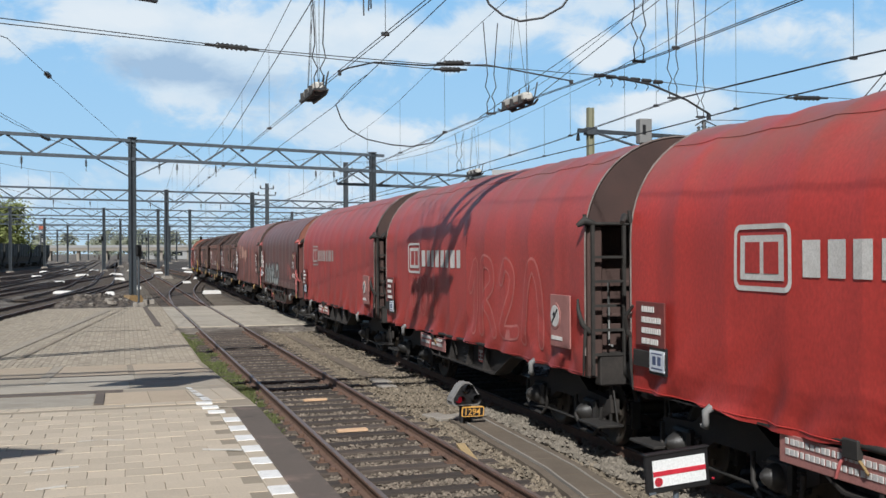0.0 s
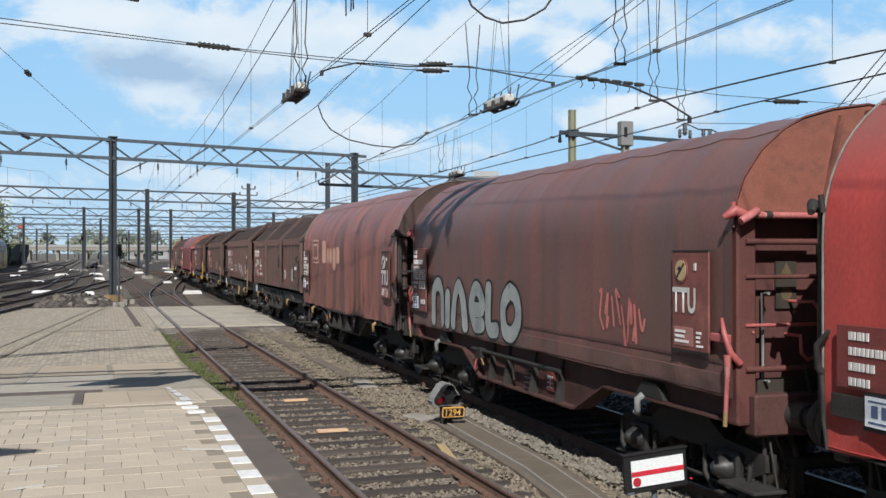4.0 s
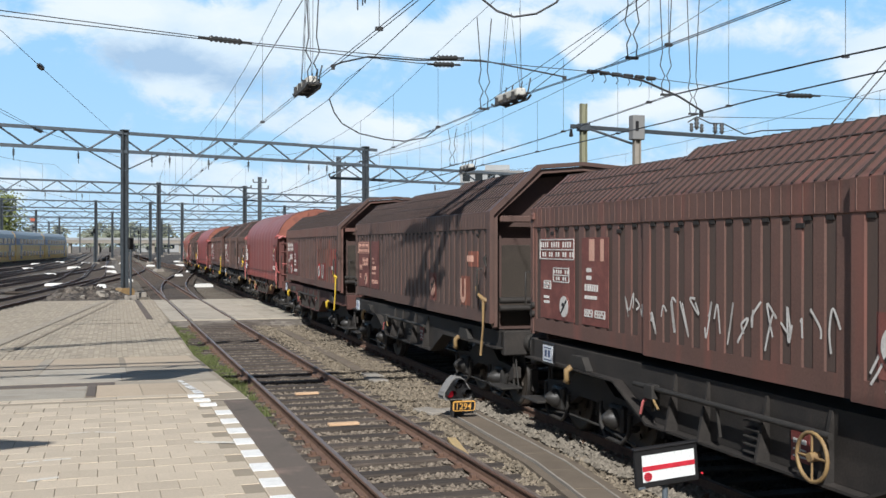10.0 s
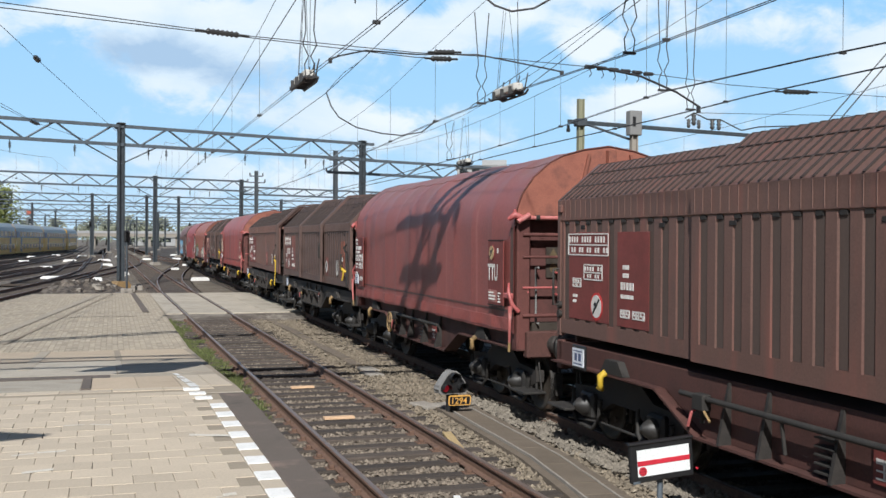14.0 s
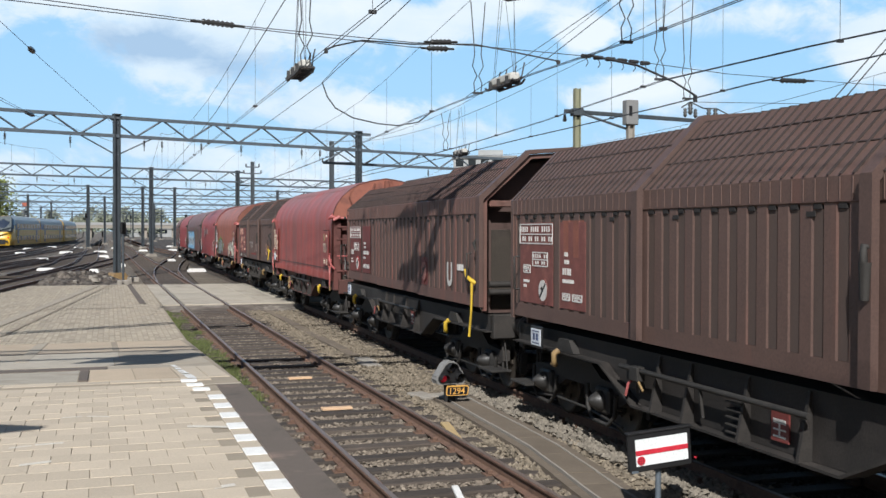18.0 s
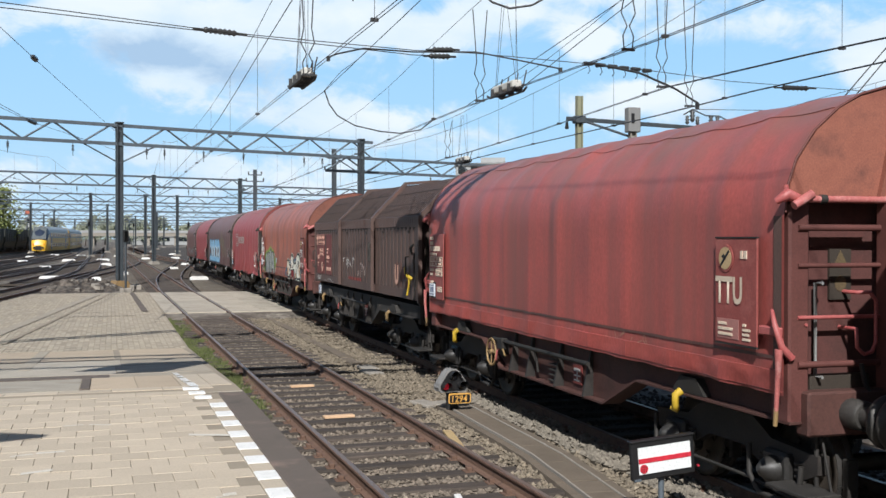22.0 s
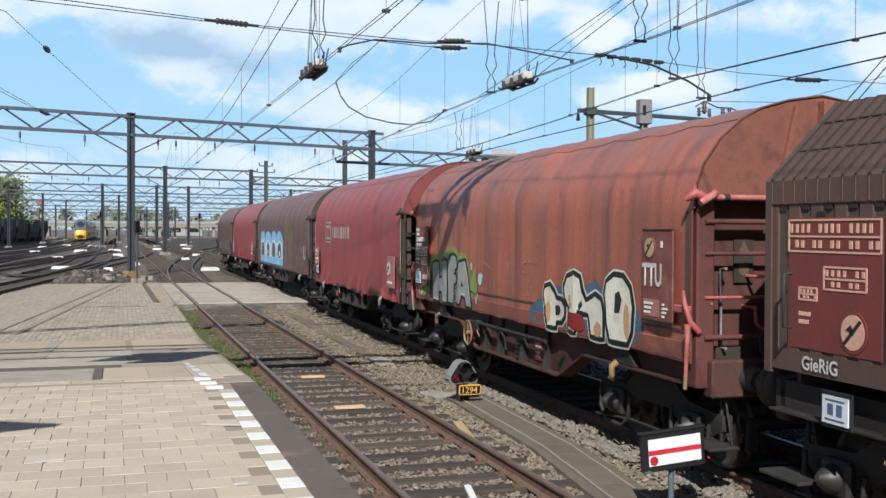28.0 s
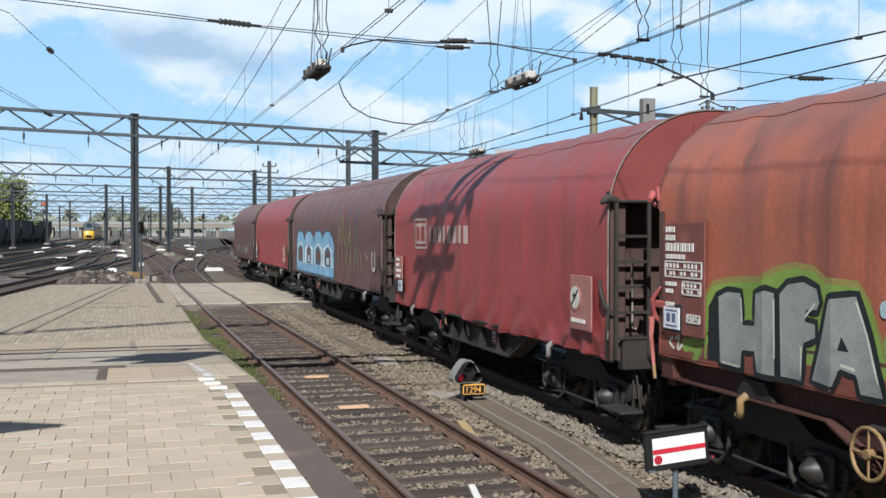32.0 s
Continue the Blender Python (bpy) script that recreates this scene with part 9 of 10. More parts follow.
# ---- passenger train ----
M_VY = mat("yellow_train_paint", (0.72, 0.43, 0.03), 0.35, vary=((0.66, 0.38, 0.03),), scale=1.0, bump=0.02)
M_VB = mat("blue_train_paint", (0.04, 0.09, 0.26), 0.35, vary=((0.055, 0.11, 0.28),), scale=1.0, bump=0.02)
M_VG = mat("grey_train_roof", (0.26, 0.29, 0.32), 0.45, vary=((0.32, 0.35, 0.38),), scale=1.0, bump=0.03)
M_VMASK = mat("dark_cab_paint", (0.022, 0.032, 0.055), 0.3, vary=((0.03, 0.042, 0.07),), scale=1.0, bump=0.02)
M_GLASS = mat("dark_window_glass", (0.015, 0.02, 0.025), 0.12, bump=0)
# the grey of reflected sky is put into the glass colour
M_SCREEN = mat("sky_grey_windscreen", (0.11, 0.125, 0.13), 0.3, bump=0)
M_HEADL = glow("tail_lamp", (0.7, 0.02, 0.01), 0.6)
PASSENGER = []


def coach(nose):
    """A double-deck coach, 27 m; nose 1: cab at the near end, -1: at the far end."""
    c = empty("passenger_coach", "yellow and blue double-deck passenger coach" + (" with a sloping cab" if nose else ""), "passenger train", "coaches of the passenger train")
    h = 13.3
    body = [(-1.35, 0.35), (1.35, 0.35), (1.42, 1.2), (1.42, 3.3), (1.25, 4.05), (0.85, 4.5), (0.0, 4.66), (-0.85, 4.5), (-1.25, 4.05), (-1.42, 3.3), (-1.42, 1.2)]
    y0, y1 = -h + (2.0 if nose == 1 else 0), h - (2.0 if nose == -1 else 0)
    part("body", bevelled(MB().prism(body, "y", y0, y1).mesh("body"), 0.05, 1), M_VY, c)
    part("roof", MB().prism([(x * 1.006, z + 0.008) for x, z in body if z >= 3.25], "y", y0 + 0.05, y1 - 0.05), M_VG, c, "grey roof")
    part("blue_band", MB().box(-1.435, 1.435, y0 + 0.1, y1 - 0.1, 2.62, 3.5), M_VB, c)
    for s in (-1, 1):
        for k in range(8):
            y = -10.2 + 2.9 * k
            if y0 + 0.6 < y < y1 - 2.4:
                for z0 in (1.0, 2.78):
                    x0, x1 = sorted((s * 1.43, s * 1.452))
                    part("window", MB().box(x0, x1, y, y + 2.2, z0, z0 + 0.72, 0.006), M_GLASS, c)
        for y in (-9.0, 9.0):
            x0, x1 = sorted((s * 1.43, s * 1.448))
            part("door", MB().box(x0, x1, y - 0.65, y + 0.65, 0.6, 2.6, 0.006), M_VB, c)
    for s in (-1, 1):
        b = part("bogie", MB().box(-1.2, 1.2, s * 9.9 - 1.7, s * 9.9 + 1.7, 0.25, 0.75, 0.05), M_CHASSIS, c)
        for yy_ in (-1.25, 1.25):
            for sx in (-1, 1):
                part("wheel", MB().tube([(sx * 0.68, s * 9.9 + yy_, 0.46), (sx * 0.82, s * 9.9 + yy_, 0.46)], 0.46, 18), M_WHEEL, b)
    part("skirt", MB().box(-1.3, 1.3, -7.5, 7.5, 0.22, 0.4), M_CHASSIS, c)
    if nose:
        s = -nose
        cab = MB()
        secs = ((0.0, 1.0, 4.62), (0.7, 0.99, 4.40), (1.4, 0.95, 3.75), (2.0, 0.89, 2.85), (2.45, 0.82, 2.0), (2.68, 0.74, 1.4))
        rings = []
        for d, wd, top in secs:
            y = s * (h - 2.0 + d)
            rings.append([(x * wd, y, 0.35 + (z - 0.35) * (top - 0.35) / (4.66 - 0.35)) for x, z in body])
        n = len(body)
        cab.add([p for r in rings for p in r], [(i * n + k, i * n + (k + 1) % n, (i + 1) * n + (k + 1) % n, (i + 1) * n + k) for i in range(len(secs) - 1) for k in range(n)], True)
        cab.face(rings[-1])
        cb = part("cab", cab, M_VY, c, "sloping yellow cab")
        part("cab_mask", MB().add([(x * 1.012, y + s * 0.012, z + 0.02) for r in rings[:4] for x, y, z in r[3:10]], [(7 * j + k, 7 * j + k + 1, 7 * j + 8 + k, 7 * j + 7 + k) for j in range(3) for k in range(6)], True), M_VMASK, cb, "dark blue upper cab")
        wsn = MB()
        for (d0, w0, z0), (d1, w1, z1) in (((0.45, 1.02, 4.42), (2.12, 1.20, 2.30)),):
            q = [(-w0, s * (h - 2.0 + d0 + 0.26), z0 + 0.10), (w0, s * (h - 2.0 + d0 + 0.26), z0 + 0.10), (w1, s * (h - 2.0 + d1 + 0.26), z1 + 0.06), (-w1, s * (h - 2.0 + d1 + 0.26), z1 + 0.06)]
            r = [(x, y - s * 0.2, z - 0.20) for x, y, z in q]
            wsn.add(q + r, [(0, 1, 2, 3), (4, 7, 6, 5), (0, 4, 5, 1), (1, 5, 6, 2), (2, 6, 7, 3), (3, 7, 4, 0)])
        part("windscreen", wsn, M_SCREEN, cb)
        for sx in (-1, 1):
            part("cab_side_glass", MB().box(min(sx * 1.30, sx * 1.40), max(sx * 1.30, sx * 1.40), min(s * (h - 1.7), s * (h - 0.9)), max(s * (h - 1.7), s * (h - 0.9)), 2.7, 3.3, 0.02), M_GLASS, cb)
            part("tail_lamp", MB().tube([(sx * 0.85, s * (h + 0.62), 1.5), (sx * 0.85, s * (h + 0.72), 1.5)], 0.1, 10), M_HEADL, cb)
            part("buffer", MB().tube([(sx * 0.7, s * (h + 0.6), 0.9), (sx * 0.7, s * (h + 0.95), 0.9)], 0.18, 10), M_CHASSIS, cb)
        part("coupler_bay", MB().box(-0.5, 0.5, min(s * (h + 0.66), s * (h + 0.8)), max(s * (h + 0.66), s * (h + 0.8)), 0.5, 1.2, 0.03), M_BLACK, cb)
    return c


for k, nz in enumerate((1, 0, 0, -1)):
    PASSENGER.append((coach(nz), 13.6 + 27.2 * k))


def passenger_path(a):
    """Place and heading, a metres along from where its track begins."""
    pts = PATHS["passenger"]
    acc = 0.0
    for (x0, y0), (x1, y1) in zip(pts, pts[1:]):
        l = math.hypot(x1 - x0, y1 - y0)
        if acc + l >= a or (x1, y1) == pts[-1]:
            f = (a - acc) / l
            return x0 + f * (x1 - x0), y0 + f * (y1 - y0)
        acc += l


# distance of its tail along the track, second by second (it runs away from the platform)
def tail_at(t):
    return float(np.interp(t, PT, PA))


PT = [0.0, 6.0, 12.0, 18.5, 20.0, 23.0, 25.5, 28.0, 32.0]
PA = [-18.0, 32.0, 82.0, 127.5, 139.0, 164.0, 182.0, 202.0, 234.0]


def passenger_train_motion():
    for c, d in PASSENGER:
        rows = []
        for i in range(33):
            a = tail_at(i) + d
            x0, y0 = passenger_path(a - 9.9)
            x1, y1 = passenger_path(a + 9.9)
            rows.append((float(i), Matrix.Translation(((x0 + x1) / 2, (y0 + y1) / 2, 0)) @ Matrix.Rotation(-math.atan2(x1 - x0, y1 - y0), 4, "Z")))
        walk(c, rows)


# ---- parked wagons, trees, buildings in the distance ----
M_DARKWAG = mat("sooty_green_wagon", (0.018, 0.022, 0.02), 0.6, vary=((0.03, 0.034, 0.03),), scale=1.2, bump=0.06)


def parked(x, y, rz, n):
    w = empty("hopper_wagon", "dark parked hopper wagon on a siding", "freight wagon", "parked hopper wagons", m=pose(x, y, 0, 0, 0, rz))
    part("body", MB().prism([(-1.1, 1.1), (1.1, 1.1), (1.45, 2.0), (1.45, 4.1), (-1.45, 4.1), (-1.45, 2.0)], "y", -6.3, 6.3), M_DARKWAG, w)
    for k in range(7):
        for s in (-1, 1):
            x0, x1 = sorted((s * 1.45, s * 1.53))
            part("rib", MB().box(x0, x1, -6.0 + 2 * k - 0.06, -6.0 + 2 * k + 0.06, 1.9, 4.1), M_DARKWAG, w)
    part("rim", MB().box(-1.52, 1.52, -6.4, 6.4, 4.1, 4.22, 0.02), M_DARKWAG, w)
    part("underframe", MB().box(-1.2, 1.2, -6.6, 6.6, 0.85, 1.1), M_CHASSIS, w)
    for s in (-1, 1):
        b = part("bogie", MB().box(-1.1, 1.1, s * 4.5 - 1.3, s * 4.5 + 1.3, 0.4, 0.75, 0.04), M_CHASSIS, w)
        for yy_ in (-0.9, 0.9):
            part("wheelset", MB().tube([(-0.8, s * 4.5 + yy_, 0.46), (0.8, s * 4.5 + yy_, 0.46)], 0.46, 16), M_WHEEL, b)


for k in range(8):
    y = 136.0 + 14.2 * k
    xs = np.interp(y, [p[1] for p in PATHS["siding"]], [p[0] for p in PATHS["siding"]])
    x2 = np.interp(y + 5, [p[1] for p in PATHS["siding"]], [p[0] for p in PATHS["siding"]])
    parked(float(xs), y, -math.degrees(math.atan2(float(x2 - xs), 5)), k)


def tree(x, y, h, spread, seed, label, leaves=1500, size=0.5):
    rng = random.Random(seed)
    t_ = empty("tree", label, "tree", "trees", m=pose(x, y, -0.32))
    tr = MB()
    tr.tube([(0, 0, 0), (0.1, 0.05, h * 0.25), (-0.1, 0.1, h * 0.5), (0.05, 0, h * 0.8)], [h * 0.03, h * 0.024, h * 0.015, h * 0.005], 8)
    tips = []
    for k in range(11):
        z = h * (0.22 + 0.06 * k)
        a = k * 2.4
        r = spread * (0.5 + 0.5 * rng.random()) * (1.0 if k < 7 else 0.6)
        q = (r * math.cos(a), r * math.sin(a), z + h * 0.16)
        tr.tube([(0, 0, z), (q[0] * 0.5, q[1] * 0.5, z + h * 0.06), q], [h * 0.010, h * 0.006, h * 0.002], 5)
        tips += [q, (q[0] * 0.6, q[1] * 0.6, q[2] + h * 0.04)]
    tips.append((0, 0, h * 0.9))
    part("trunk", tr, M_BARK, t_)
    lv = MB()
    for k in range(leaves):
        c = tips[rng.randrange(len(tips))]
        rr = spread * 0.42
        p = Vector((c[0] + rng.gauss(0, rr * 0.6), c[1] + rng.gauss(0, rr * 0.6), max(h * 0.14, c[2] + rng.gauss(0, h * 0.07))))
        a, b = rng.uniform(0, 6.28), rng.uniform(-0.8, 0.8)
        u = Vector((math.cos(a), math.sin(a), b)).normalized() * size * rng.uniform(0.5, 1.1)
        v = u.orthogonal().normalized() * size * rng.uniform(0.4, 0.8)
        lv.face([p - u, p + v * 0.7, p + u, p - v * 0.7])
    part("crown", lv, M_LEAF_FAR if y > 300 else M_LEAF, t_)


tree(-19.0, 213.0, 11.5, 4.2, 1, "tall leafy tree behind the parked wagons", 2600, 0.42)
tree(-24.5, 222.0, 13.0, 5.0, 2, "tall leafy tree behind the parked wagons", 2600, 0.42)
tree(-20.5, 218.0, 7.5, 3.0, 3, "small leafy tree behind the parked wagons", 1200, 0.4)
for k in range(9):
    tree(-7.0 + 2.9 * k + (k % 3), 470.0 + 9 * (k % 4), 9.0 + 3.2 * ((k * 7) % 4) / 3, 4.2, 20 + k, "distant leafy tree beyond the yard", 420, 0.75)
for k in range(26):
    tree(-150.0 + 17.0 * k, 720.0 + 14 * (k % 5), 11.0 + 4 * ((k * 5) % 4) / 3, 7.5, 60 + k, "far tree along the horizon", 260, 1.9)
for k in range(14):
    tree(60.0 + 17.0 * k, 520.0 + 14 * (k % 5) - 8 * k, 11.0 + 4 * ((k * 5) % 4) / 3, 7.5, 90 + k, "far tree along the horizon", 260, 1.9)


M_BRICKFAR = mat("far_grey_cladding", (0.30, 0.31, 0.31), 0.85, vary=((0.37, 0.38, 0.38),), scale=0.3, bump=0.05)


def bridge():
    b = empty("road_bridge", "low pale concrete road bridge far across the yard", "bridge", m=pose(8.0, 418.0, 0, 0, 0, -3))
    part("deck", MB().box(-45, 75, -4, 4, 3.4, 4.6), M_CONCRETE, b)
    part("parapet", MB().box(-45, 75, -4.2, -3.9, 4.6, 5.5), M_BRICKFAR, b)
    for k in range(12):
        part("pier", MB().box(-42 + 10 * k, -41 + 10 * k, -3, 3, -0.3, 3.4), M_CONCRETE, b)


bridge()


def building(x, y, w, d, h, rz, label, floors, bays):
    b = empty("building", label, "building", "buildings beyond the yard", m=pose(x, y, -0.3, 0, 0, rz))
    part("wall", MB().box(-w / 2, w / 2, -d / 2, d / 2, 0, h), M_BRICKFAR, b)
    part("roof", MB().box(-w / 2 - 0.3, w / 2 + 0.3, -d / 2 - 0.3, d / 2 + 0.3, h, h + 0.6), M_GREYPAINT, b)
    part("plant_room", MB().box(-w * 0.1, w * 0.3, -d * 0.2, d * 0.2, h + 0.6, h + 2.0), M_BRICKFAR, b)
    for f in range(floors):
        for k in range(bays):
            xx, zz = -w / 2 + w * (k + 0.5) / bays, h * (f + 0.45) / floors
            part("window", MB().box(xx - w / bays * 0.3, xx + w / bays * 0.3, -d / 2 - 0.06, -d / 2 + 0.05, zz, zz + h / floors * 0.5), M_GLASS, b)


building(78.0, 212.0, 13.0, 10.0, 18.0, -20, "grey flat-roofed office block behind the goods train", 6, 5)
for bx_, by_, bw_, bh_, nb in ((-70.0, 470.0, 40.0, 4.6, 5), (22.0, 480.0, 30.0, 3.4, 4), (78.0, 455.0, 44.0, 5.0, 6)):
    building(bx_, by_, bw_, 9.0, bh_, -4, "long low grey depot building beyond the yard", 1, nb)
for k in range(7):
    tree(-46.0 + 21.0 * k, 452.0 + 5 * (k % 3), 5.0 + (k * 5) % 3, 6.5, 140 + k, "low scrubby bush along the far side of the yard", 420, 0.6)
building(-40.0, 640.0, 3.0, 3.0, 14.0, 0, "slim far tower with a red top", 3, 1)
thing("tower_cap", MB().box(-1.8, 1.8, -1.8, 1.8, 0, 2.6, 0.1), mat("brick_red_cap", (0.45, 0.13, 0.08), 0.8), "red cap of a far tower", "tower", loc=(-40.0, 640.0, 15.7))

# ---- grass and ballast stones ----
def stones(name, n, xr, yr, zf, size, material, seed, label, keep=None):
    rng = np.random.default_rng(seed)
    x = rng.uniform(*xr, n)
    y = yr[0] + (yr[1] - yr[0]) * rng.uniform(0, 1, n) ** 1.35
    ok = np.ones(n, bool) if keep is None else np.array([keep(a, b) for a, b in zip(x, y)])
    x, y = x[ok], y[ok]
    n = len(x)
    z = np.array([zf(a, b) for a, b in zip(x, y)])
    s = rng.uniform(*size, n)
    octa = np.array([(1, 0, 0), (0, 1, 0), (-1, 0, 0), (0, -1, 0), (0, 0, 0.75), (0, 0, -0.75)], float)
    fc = np.array([(0, 1, 4), (1, 2, 4), (2, 3, 4), (3, 0, 4), (1, 0, 5), (2, 1, 5), (3, 2, 5), (0, 3, 5)])
    a = rng.uniform(0, 6.28, n)
    V = octa[None] * rng.uniform(0.6, 1.25, (n, 6, 1)) * s[:, None, None]
    c, sn = np.cos(a)[:, None], np.sin(a)[:, None]
    tilt = rng.uniform(-0.5, 0.5, (n, 1))
    X, Y, Z = V[..., 0] * c - V[..., 1] * sn, V[..., 0] * sn + V[..., 1] * c, V[..., 2] + V[..., 0] * tilt
    P = np.stack([X + x[:, None], Y + y[:, None], Z + z[:, None]], -1).reshape(-1, 3)
    Fc = (fc[None] + 6 * np.arange(n)[:, None, None]).reshape(-1, 3)
    me = bpy.data.meshes.new(name)
    me.from_pydata(P.tolist(), [], Fc.tolist())
    thing(name, me, material, label, "ballast", kind="stuff")


def stone_z(x, y):
    return -0.185 + 0.018 * noise.noise(Vector((x * 2.5, y * 2.5, 0)))


def off_duct(x, y):
    xd = float(np.interp(y, [3, 9, 12, 16], [4.2, 4.80, 5.18, 5.36])) if y < 16.1 else 99
    return abs(x - xd) > 0.33


stones("crib_stones", 19000, (2.1, 4.6), (8.5, 36.5), lambda x, y: stone_z(x, y) - 0.006, (0.018, 0.040), M_STONE_BROWN, 13, "rust-brown crushed stones between the sleepers")
stones("ballast_stones", 20000, (4.45, 6.75), (8.5, 36.5), stone_z, (0.020, 0.046), M_STONE, 3, "loose brown and grey crushed stones", off_duct)
stones("verge_stones", 4600, (1.62, 2.1), (8.5, 18.5), stone_z, (0.018, 0.040), M_STONE_BROWN, 17, "rust-brown crushed stones beside the platform")
stones("ballast_heap_stones", 5200, (4.6, 6.3), (8.5, 36.0), lambda x, y: -0.165 + 0.03 * noise.noise(Vector((x * 2, y * 2, 4))), (0.022, 0.05), M_STONE, 4, "loose brown and grey crushed stones", off_duct)
stones("pale_ballast_stones", 2600, (5.62, 6.25), (8.0, 17.0), lambda x, y: -0.13 + 0.04 * noise.noise(Vector((x * 3, y * 3, 7))), (0.025, 0.055), M_STONE_PALE, 5, "pale cream crushed stones beside the rail", off_duct)
stones("far_ballast_stones", 8000, (6.75, 9.4), (8.0, 36.0), stone_z, (0.022, 0.05), M_STONE_SHADE, 6, "loose crushed stones coloured dark for the train's shade")


def grass():
    rng = np.random.default_rng(11)
    n = 15000
    vs, fs = [], []
    k = 0
    while k < n:
        y = 15.3 + 20.8 * rng.random() ** 1.3
        edge = 0.18 * noise.noise(Vector((0, y * 1.1, 0)))
        x = rng.uniform(right_edge(y) + 0.02, 2.6)
        if noise.noise(Vector((x * 1.6, y * 0.8, 2))) + noise.noise(Vector((x * 6, y * 4, 5))) * 0.6 < 0.06 + (0.20 if y > 25 else -0.06) + max(0.0, 17.2 - y) * 0.5 + (x - 2.46 - edge) * 1.5:
            k += 0.34
            continue
        k += 1
        h = rng.uniform(0.03, 0.10) * (1 + 0.6 * noise.noise(Vector((x * 2, y, 9))))
        a = rng.uniform(0, 6.28)
        dx, dy = 0.014 * math.cos(a), 0.014 * math.sin(a)
        bx, by = rng.normal(0, 0.03), rng.normal(0, 0.03)
        i = len(vs)
        z0 = -0.2 if y > 15.5 else -0.2 + 0.0
        vs += [(x - dx, y - dy, z0), (x + dx, y + dy, z0), (x + bx, y + by, z0 + 0.02 + h)]
        fs.append((i, i + 1, i + 2))
    me = bpy.data.meshes.new("grass")
    me.from_pydata(vs, [], fs)
    thing("grass", me, M_GRASS, "strip of rough green grass between pavement and rail", "grass", kind="stuff")
    soil = MB()
    for j in range(40):
        y0, y1 = 16.4 + 0.5 * j, 16.9 + 0.5 * j
        xa = 2.35 + 0.12 * noise.noise(Vector((1, y0, 0)))
        xb = 2.35 + 0.12 * noise.noise(Vector((1, y1, 0)))
        soil.face([(1.6, y0, -0.182), (xa, y0, -0.182), (xb, y1, -0.182), (1.6, y1, -0.182)])
    thing("soil", soil, mat("mossy_soil", (0.07, 0.06, 0.035), 0.95, vary=((0.085, 0.09, 0.038), (0.13, 0.105, 0.07)), scale=3, mix=1.0, fine=60, bump=0.5), "mossy soil under the grass", "soil", kind="structure")


grass()

# ---- pavers ----
def pave():
    rng = random.Random(2)
    tile = MB().box(-0.1468, 0.1468, -0.1472, 0.1472, -0.05, 0.0, 0.003).mesh("paver")
    tile.materials.append(M_PAVER)
    rest = MB()
    count = 0
    for j in range(-24, 17):
        y = 8.35 + 0.3 * j
        if y > PLAT_END - 0.1:
            continue
        for i in range(34):
            x = 1.115 - 0.15 - 0.3 * i - (0.15 if j % 2 else 0.0)
            if x < -8.9:
                continue
            z = PLAT_Z + rng.uniform(-0.003, 0.003)
            if -1.6 < x and 7.2 < y and count < 300:
                part("paver", tile, None, platform, m=Matrix.Translation((x, y, z)) @ Matrix.Rotation(rng.uniform(-0.012, 0.012), 4, "Z") @ Matrix.Rotation(rng.uniform(-0.006, 0.006), 4, "X"))
                count += 1
            else:
                rest.box(x - 0.1468, x + 0.1468, y - 0.1472, y + 0.1472, z - 0.05, z)
    o = part("pavers", rest, M_PAVER_REST, platform)
    o["kind"] = "stuff"
    # white edge blocks and the dark safety strip
    for k in range(-16, 8):
        y = 8.2 + 0.6 * k
        if y < 12.0:
            part("edge_block", MB().box(1.120, 1.292, y - 0.148, y + 0.148, PLAT_Z - 0.05, PLAT_Z + 0.006, 0.006), M_WHITE, platform, "white-painted edge block")
            part("edge_block", MB().box(1.120, 1.292, y + 0.152, y + 0.448, PLAT_Z - 0.05, PLAT_Z + 0.002, 0.006), M_EDGEPAVER, platform)
    part("safety_strip", MB().box(1.296, PLAT_EDGE, -6, 12.75, PLAT_Z - 0.06, PLAT_Z + 0.004, 0.01), M_ASPHALT, platform, "dark asphalt strip along the edge")
    part("edge_slab", MB().box(1.40, PLAT_EDGE + 0.03, -6, 13.0, PLAT_Z - 0.22, PLAT_Z - 0.07, 0.015), M_CONCRETE, platform)
    part("corner_slab", MB().add([(1.10, 12.77, PLAT_Z), (1.60, 12.77, PLAT_Z), (1.58, 14.6, PLAT_Z - 0.10), (1.14, 14.2, PLAT_Z - 0.06)], [(0, 1, 2, 3)]), M_EDGEPAVER, platform)
    for x, y in ((1.10, 12.42), (1.06, 12.80), (1.02, 13.18)):
        part("edge_block", MB().box(x - 0.10, x + 0.09, y - 0.085, y + 0.085, pave_z(y) - 0.05, pave_z(y) + 0.012, 0.006), M_WHITE, platform, "white-painted edge block")
    rng = random.Random(14)
    for k in range(16):  # flaking white line
        y = 13.45 + 0.16 * k
        if k in (4, 9, 12):
            continue
        xc, hw = 1.07 - 0.005 * k, 0.07 - 0.002 * k
        q = [(xc + hw * sx * rng.uniform(0.6, 1.1), y + sy * rng.uniform(0.05, 0.09)) for sx, sy in ((-1, -1), (1, -1), (1, 1), (-1, 1))]
        part("white_line", MB().add([(a, b_, pave_z(b_) + 0.016) for a, b_ in q], [(0, 1, 2, 3)]), M_WHITE, platform)


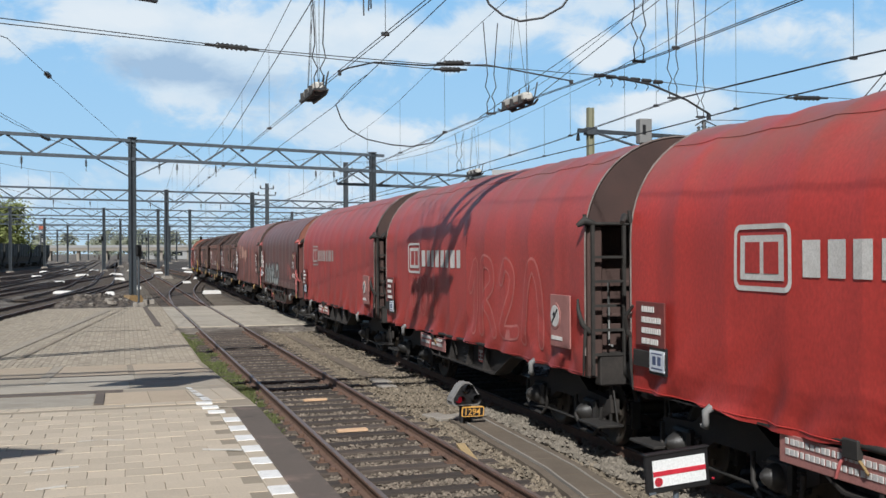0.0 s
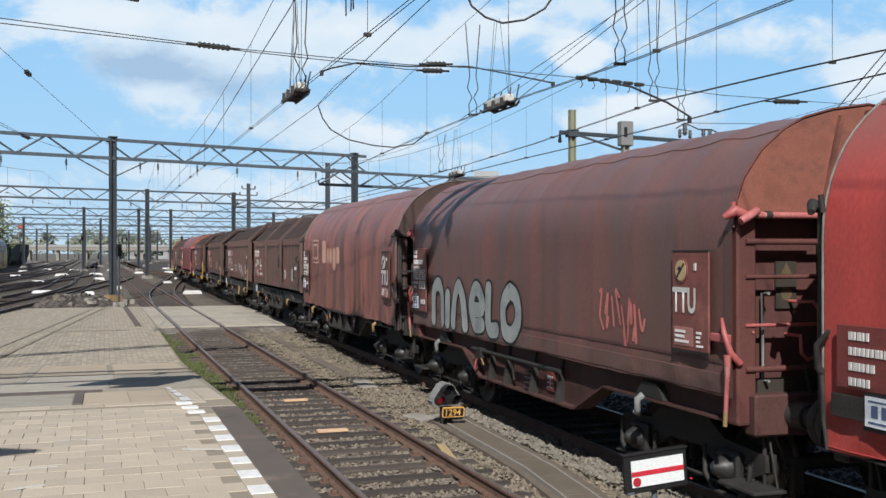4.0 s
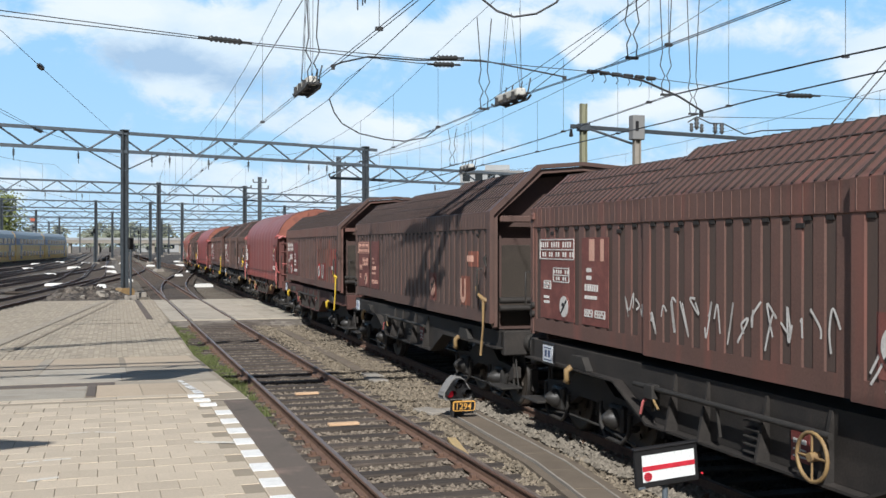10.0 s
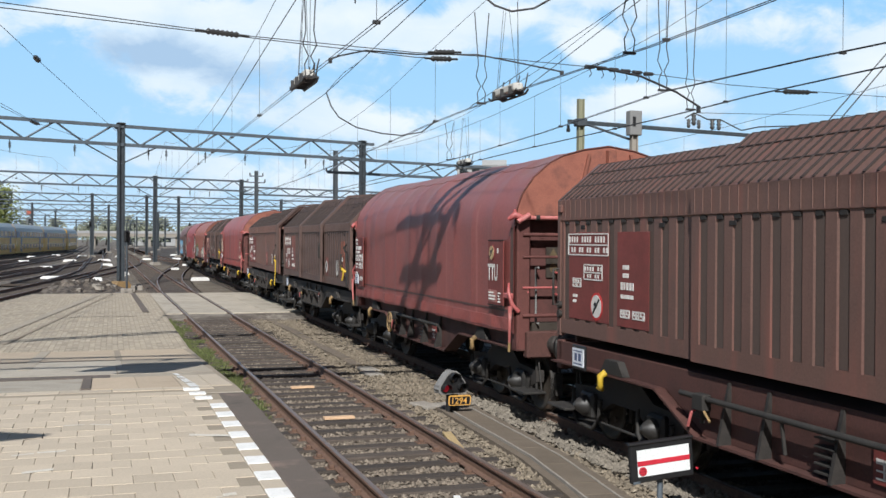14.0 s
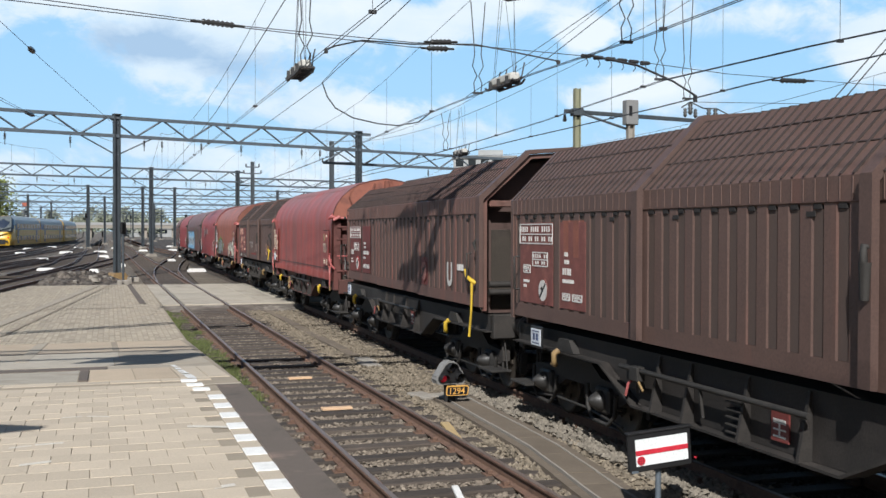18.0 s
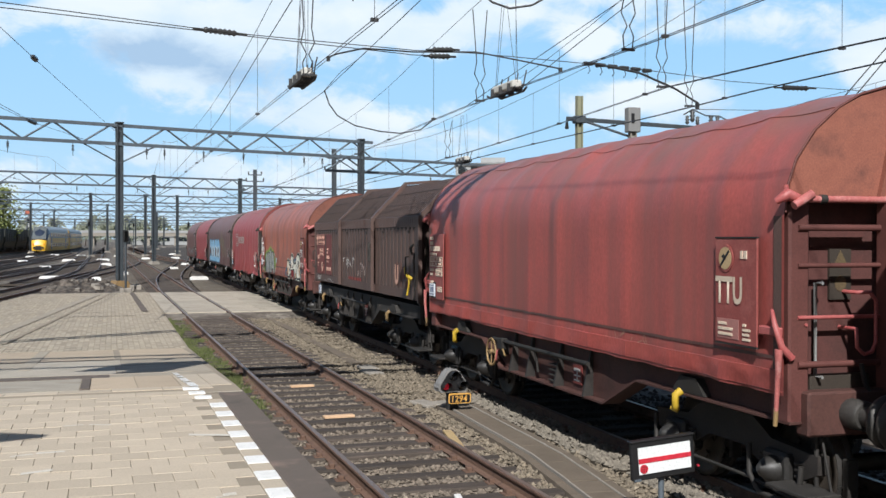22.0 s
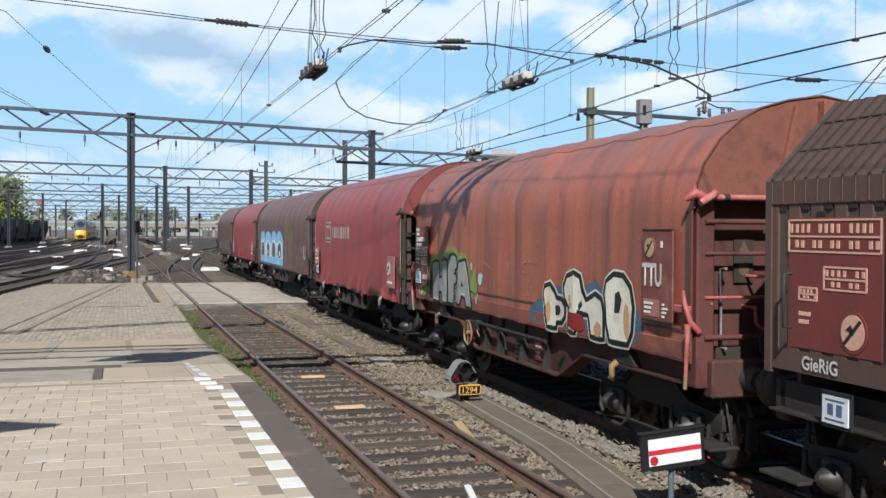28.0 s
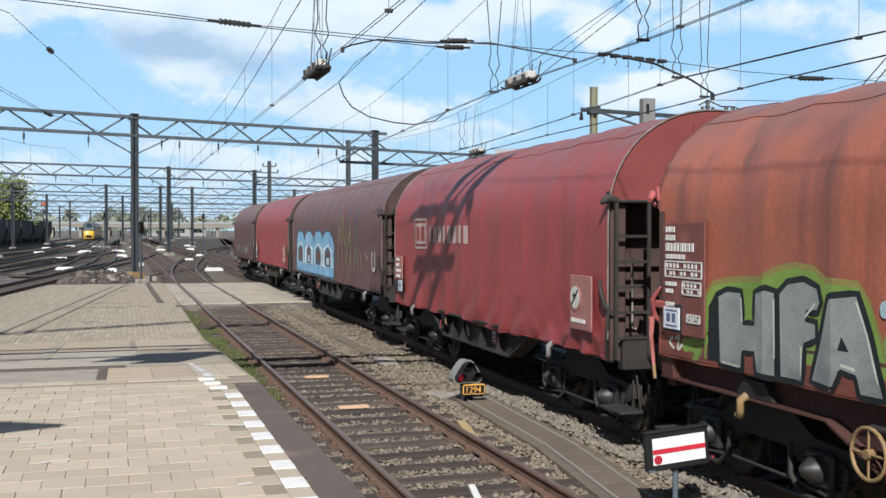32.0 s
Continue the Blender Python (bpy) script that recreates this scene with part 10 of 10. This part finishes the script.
def slab_on(x0, x1, y0, y1, material, name="slab", up=0.0):
    z0, z1 = pave_z(y0) + up, pave_z(y1) + up
    mb = MB()
    mb.add([(x0, y0, z0 - 0.06), (x1, y0, z0 - 0.06), (x1, y1, z1 - 0.06), (x0, y1, z1 - 0.06), (x0, y0, z0), (x1, y0, z0), (x1, y1, z1), (x0, y1, z1)],
           [(0, 3, 2, 1), (4, 5, 6, 7), (0, 1, 5, 4), (1, 2, 6, 5), (2, 3, 7, 6), (3, 0, 4, 7)])
    return part(name, mb, material, platform)


def ramp():
    """Rows of large slabs between the platform's pavers and the bricks."""
    rng = random.Random(4)

    def row(y0, y1, xs, mats):
        for k, (a, b) in enumerate(zip(xs, xs[1:])):
            slab_on(a, b - 0.014, y0, y1 - 0.014, mats[k % len(mats)], "slab", rng.uniform(-0.004, 0.004))

    row(13.22, 13.60, [-8.9 + 0.6 * k for k in range(18)], [M_PAVER])
    row(13.62, 15.66, [-8.9, -6.7, -4.5, -2.4, -0.27], [M_PAVER, M_CROSS])
    row(13.62, 15.66, [-0.15, 0.42, 0.94], [M_TAN])
    row(13.62, 15.66, [0.95, 1.30, 1.57], [M_EDGEPAVER])
    slab_on(-0.27, -0.16, 13.7, 15.62, M_ASPHALT, "drain_grate", 0.010)
    row(15.68, 16.30, [-8.9, -5.9, -2.9, 0.1, 1.58], [M_ASPHALT, M_GREYSLAB])
    row(16.32, 18.20, [-8.9, -6.6, -4.3, -2.0, 0.2, 1.60], [M_GREYSLAB, M_CROSS])
    row(18.22, 20.20, [-8.9, -7.0, -5.1, -3.2, -1.24, 0.3, 1.64], [M_CROSS, M_GREYSLAB])
    row(20.22, 24.40, [-8.9, -6.1, -3.6, -1.30, 0.22], [M_TAN])
    row(20.22, 24.40, [0.33, 1.70], [M_TAN])
    slab_on(-1.30, -1.10, 17.9, 24.4, M_GREYSLAB, "frame", 0.009)
    slab_on(-8.9, 0.2, 20.1, 20.22, M_ASPHALT, "frame", 0.008)
    slab_on(-4.0, -0.4, 15.60, 15.70, M_ASPHALT, "frame", 0.009)


def clinkers():
    """Small bricks laid in rows beyond the ramp."""
    rng = random.Random(6)
    near, rest = 0, MB()
    bl, bw = 0.125, 0.25
    me = MB().box(-bl / 2 + 0.009, bl / 2 - 0.009, -bw / 2 + 0.008, bw / 2 - 0.008, -0.04, 0, 0.005).mesh("brick")
    me.materials.append(M_CLINKER)
    j = 0
    y = RAMP_END + 0.02 + bw / 2
    while y < 50.9:
        x = right_edge(y) - 0.04 
        lo = left_edge(y)
        while x > lo:
            z = pave_z(y) + rng.uniform(-0.004, 0.004) + 0.01 * noise.noise(Vector((x * 0.7, y * 0.5, 0)))
            if near < 300 and y < 27.5 and x > -1.2:
                part("brick", me, None, platform, loc=(x - bl / 2, y, z))
                near += 1
            else:
                rest.add([(x - bl + 0.012, y - bw / 2 + 0.012, z), (x - 0.012, y - bw / 2 + 0.012, z), (x - 0.012, y + bw / 2 - 0.012, z), (x - bl + 0.012, y + bw / 2 - 0.012, z),
                          (x - bl + 0.012, y - bw / 2 + 0.012, z - 0.03), (x - 0.012, y - bw / 2 + 0.012, z - 0.03), (x - 0.012, y + bw / 2 - 0.012, z - 0.03), (x - bl + 0.012, y + bw / 2 - 0.012, z - 0.03)],
                         [(0, 1, 2, 3), (4, 5, 1, 0), (5, 6, 2, 1), (7, 4, 0, 3)])
            x -= bl
        y += bw
        j += 1
    part("bricks", rest, M_CLINKER_REST, platform)["kind"] = "stuff"
    # repaired strips and grooves in the paving
    for x0, y0, x1, y1, wd, m_ in ((-0.2, 50.0, -2.9, 26.5, 0.30, M_GREYSLAB), (0.35, 50.5, -2.2, 26.5, 0.12, M_JOINT), (1.25, 50.5, 1.35, 37.0, 0.22, M_ASPHALT), (-1.6, 35.2, 1.0, 35.2, 0.10, M_ASPHALT), (-0.6, 37.0, 0.4, 37.0, 0.08, M_ASPHALT)):
        d = Vector((x1 - x0, y1 - y0, 0)).normalized()
        nr = Vector((d.y, -d.x, 0)) * wd / 2
        q = [Vector((x0, y0, 0)) + nr, Vector((x0, y0, 0)) - nr, Vector((x1, y1, 0)) - nr, Vector((x1, y1, 0)) + nr]
        part("repair_strip", MB().add([(p.x, p.y, pave_z(p.y) + 0.018) for p in q], [(0, 1, 2, 3)]), m_, platform)


ramp()
clinkers()
pave()


def scuffs():
    """Pale scrapes on the platform."""
    rng = random.Random(12)
    for k in range(9):
        x, y, a = rng.uniform(-1.6, 1.0), rng.uniform(7.3, 12.8), rng.uniform(-0.5, 0.5)
        l, wd = rng.uniform(0.15, 0.4), rng.uniform(0.02, 0.05)
        mb = MB()
        for j in range(3):
            p = [(x + math.cos(a) * l * q + 0.02 * math.sin(3 * q + k), y + math.sin(a) * l * q) for q in (j / 3, (j + 1) / 3)]
            mb.face([(p[0][0], p[0][1] - wd, PLAT_Z + 0.0022), (p[1][0], p[1][1] - wd, PLAT_Z + 0.0022), (p[1][0], p[1][1] + wd, PLAT_Z + 0.0022), (p[0][0], p[0][1] + wd, PLAT_Z + 0.0022)])
        part("scrape", mb, M_SCUFF, platform)


M_SCUFF = mat("pale_scrape", (0.55, 0.51, 0.44), 0.9, vary=((0.66, 0.62, 0.55),), scale=20, bump=0.05)
scuffs()


def motions():
    goods_train_motion()
    passenger_train_motion()


motions()
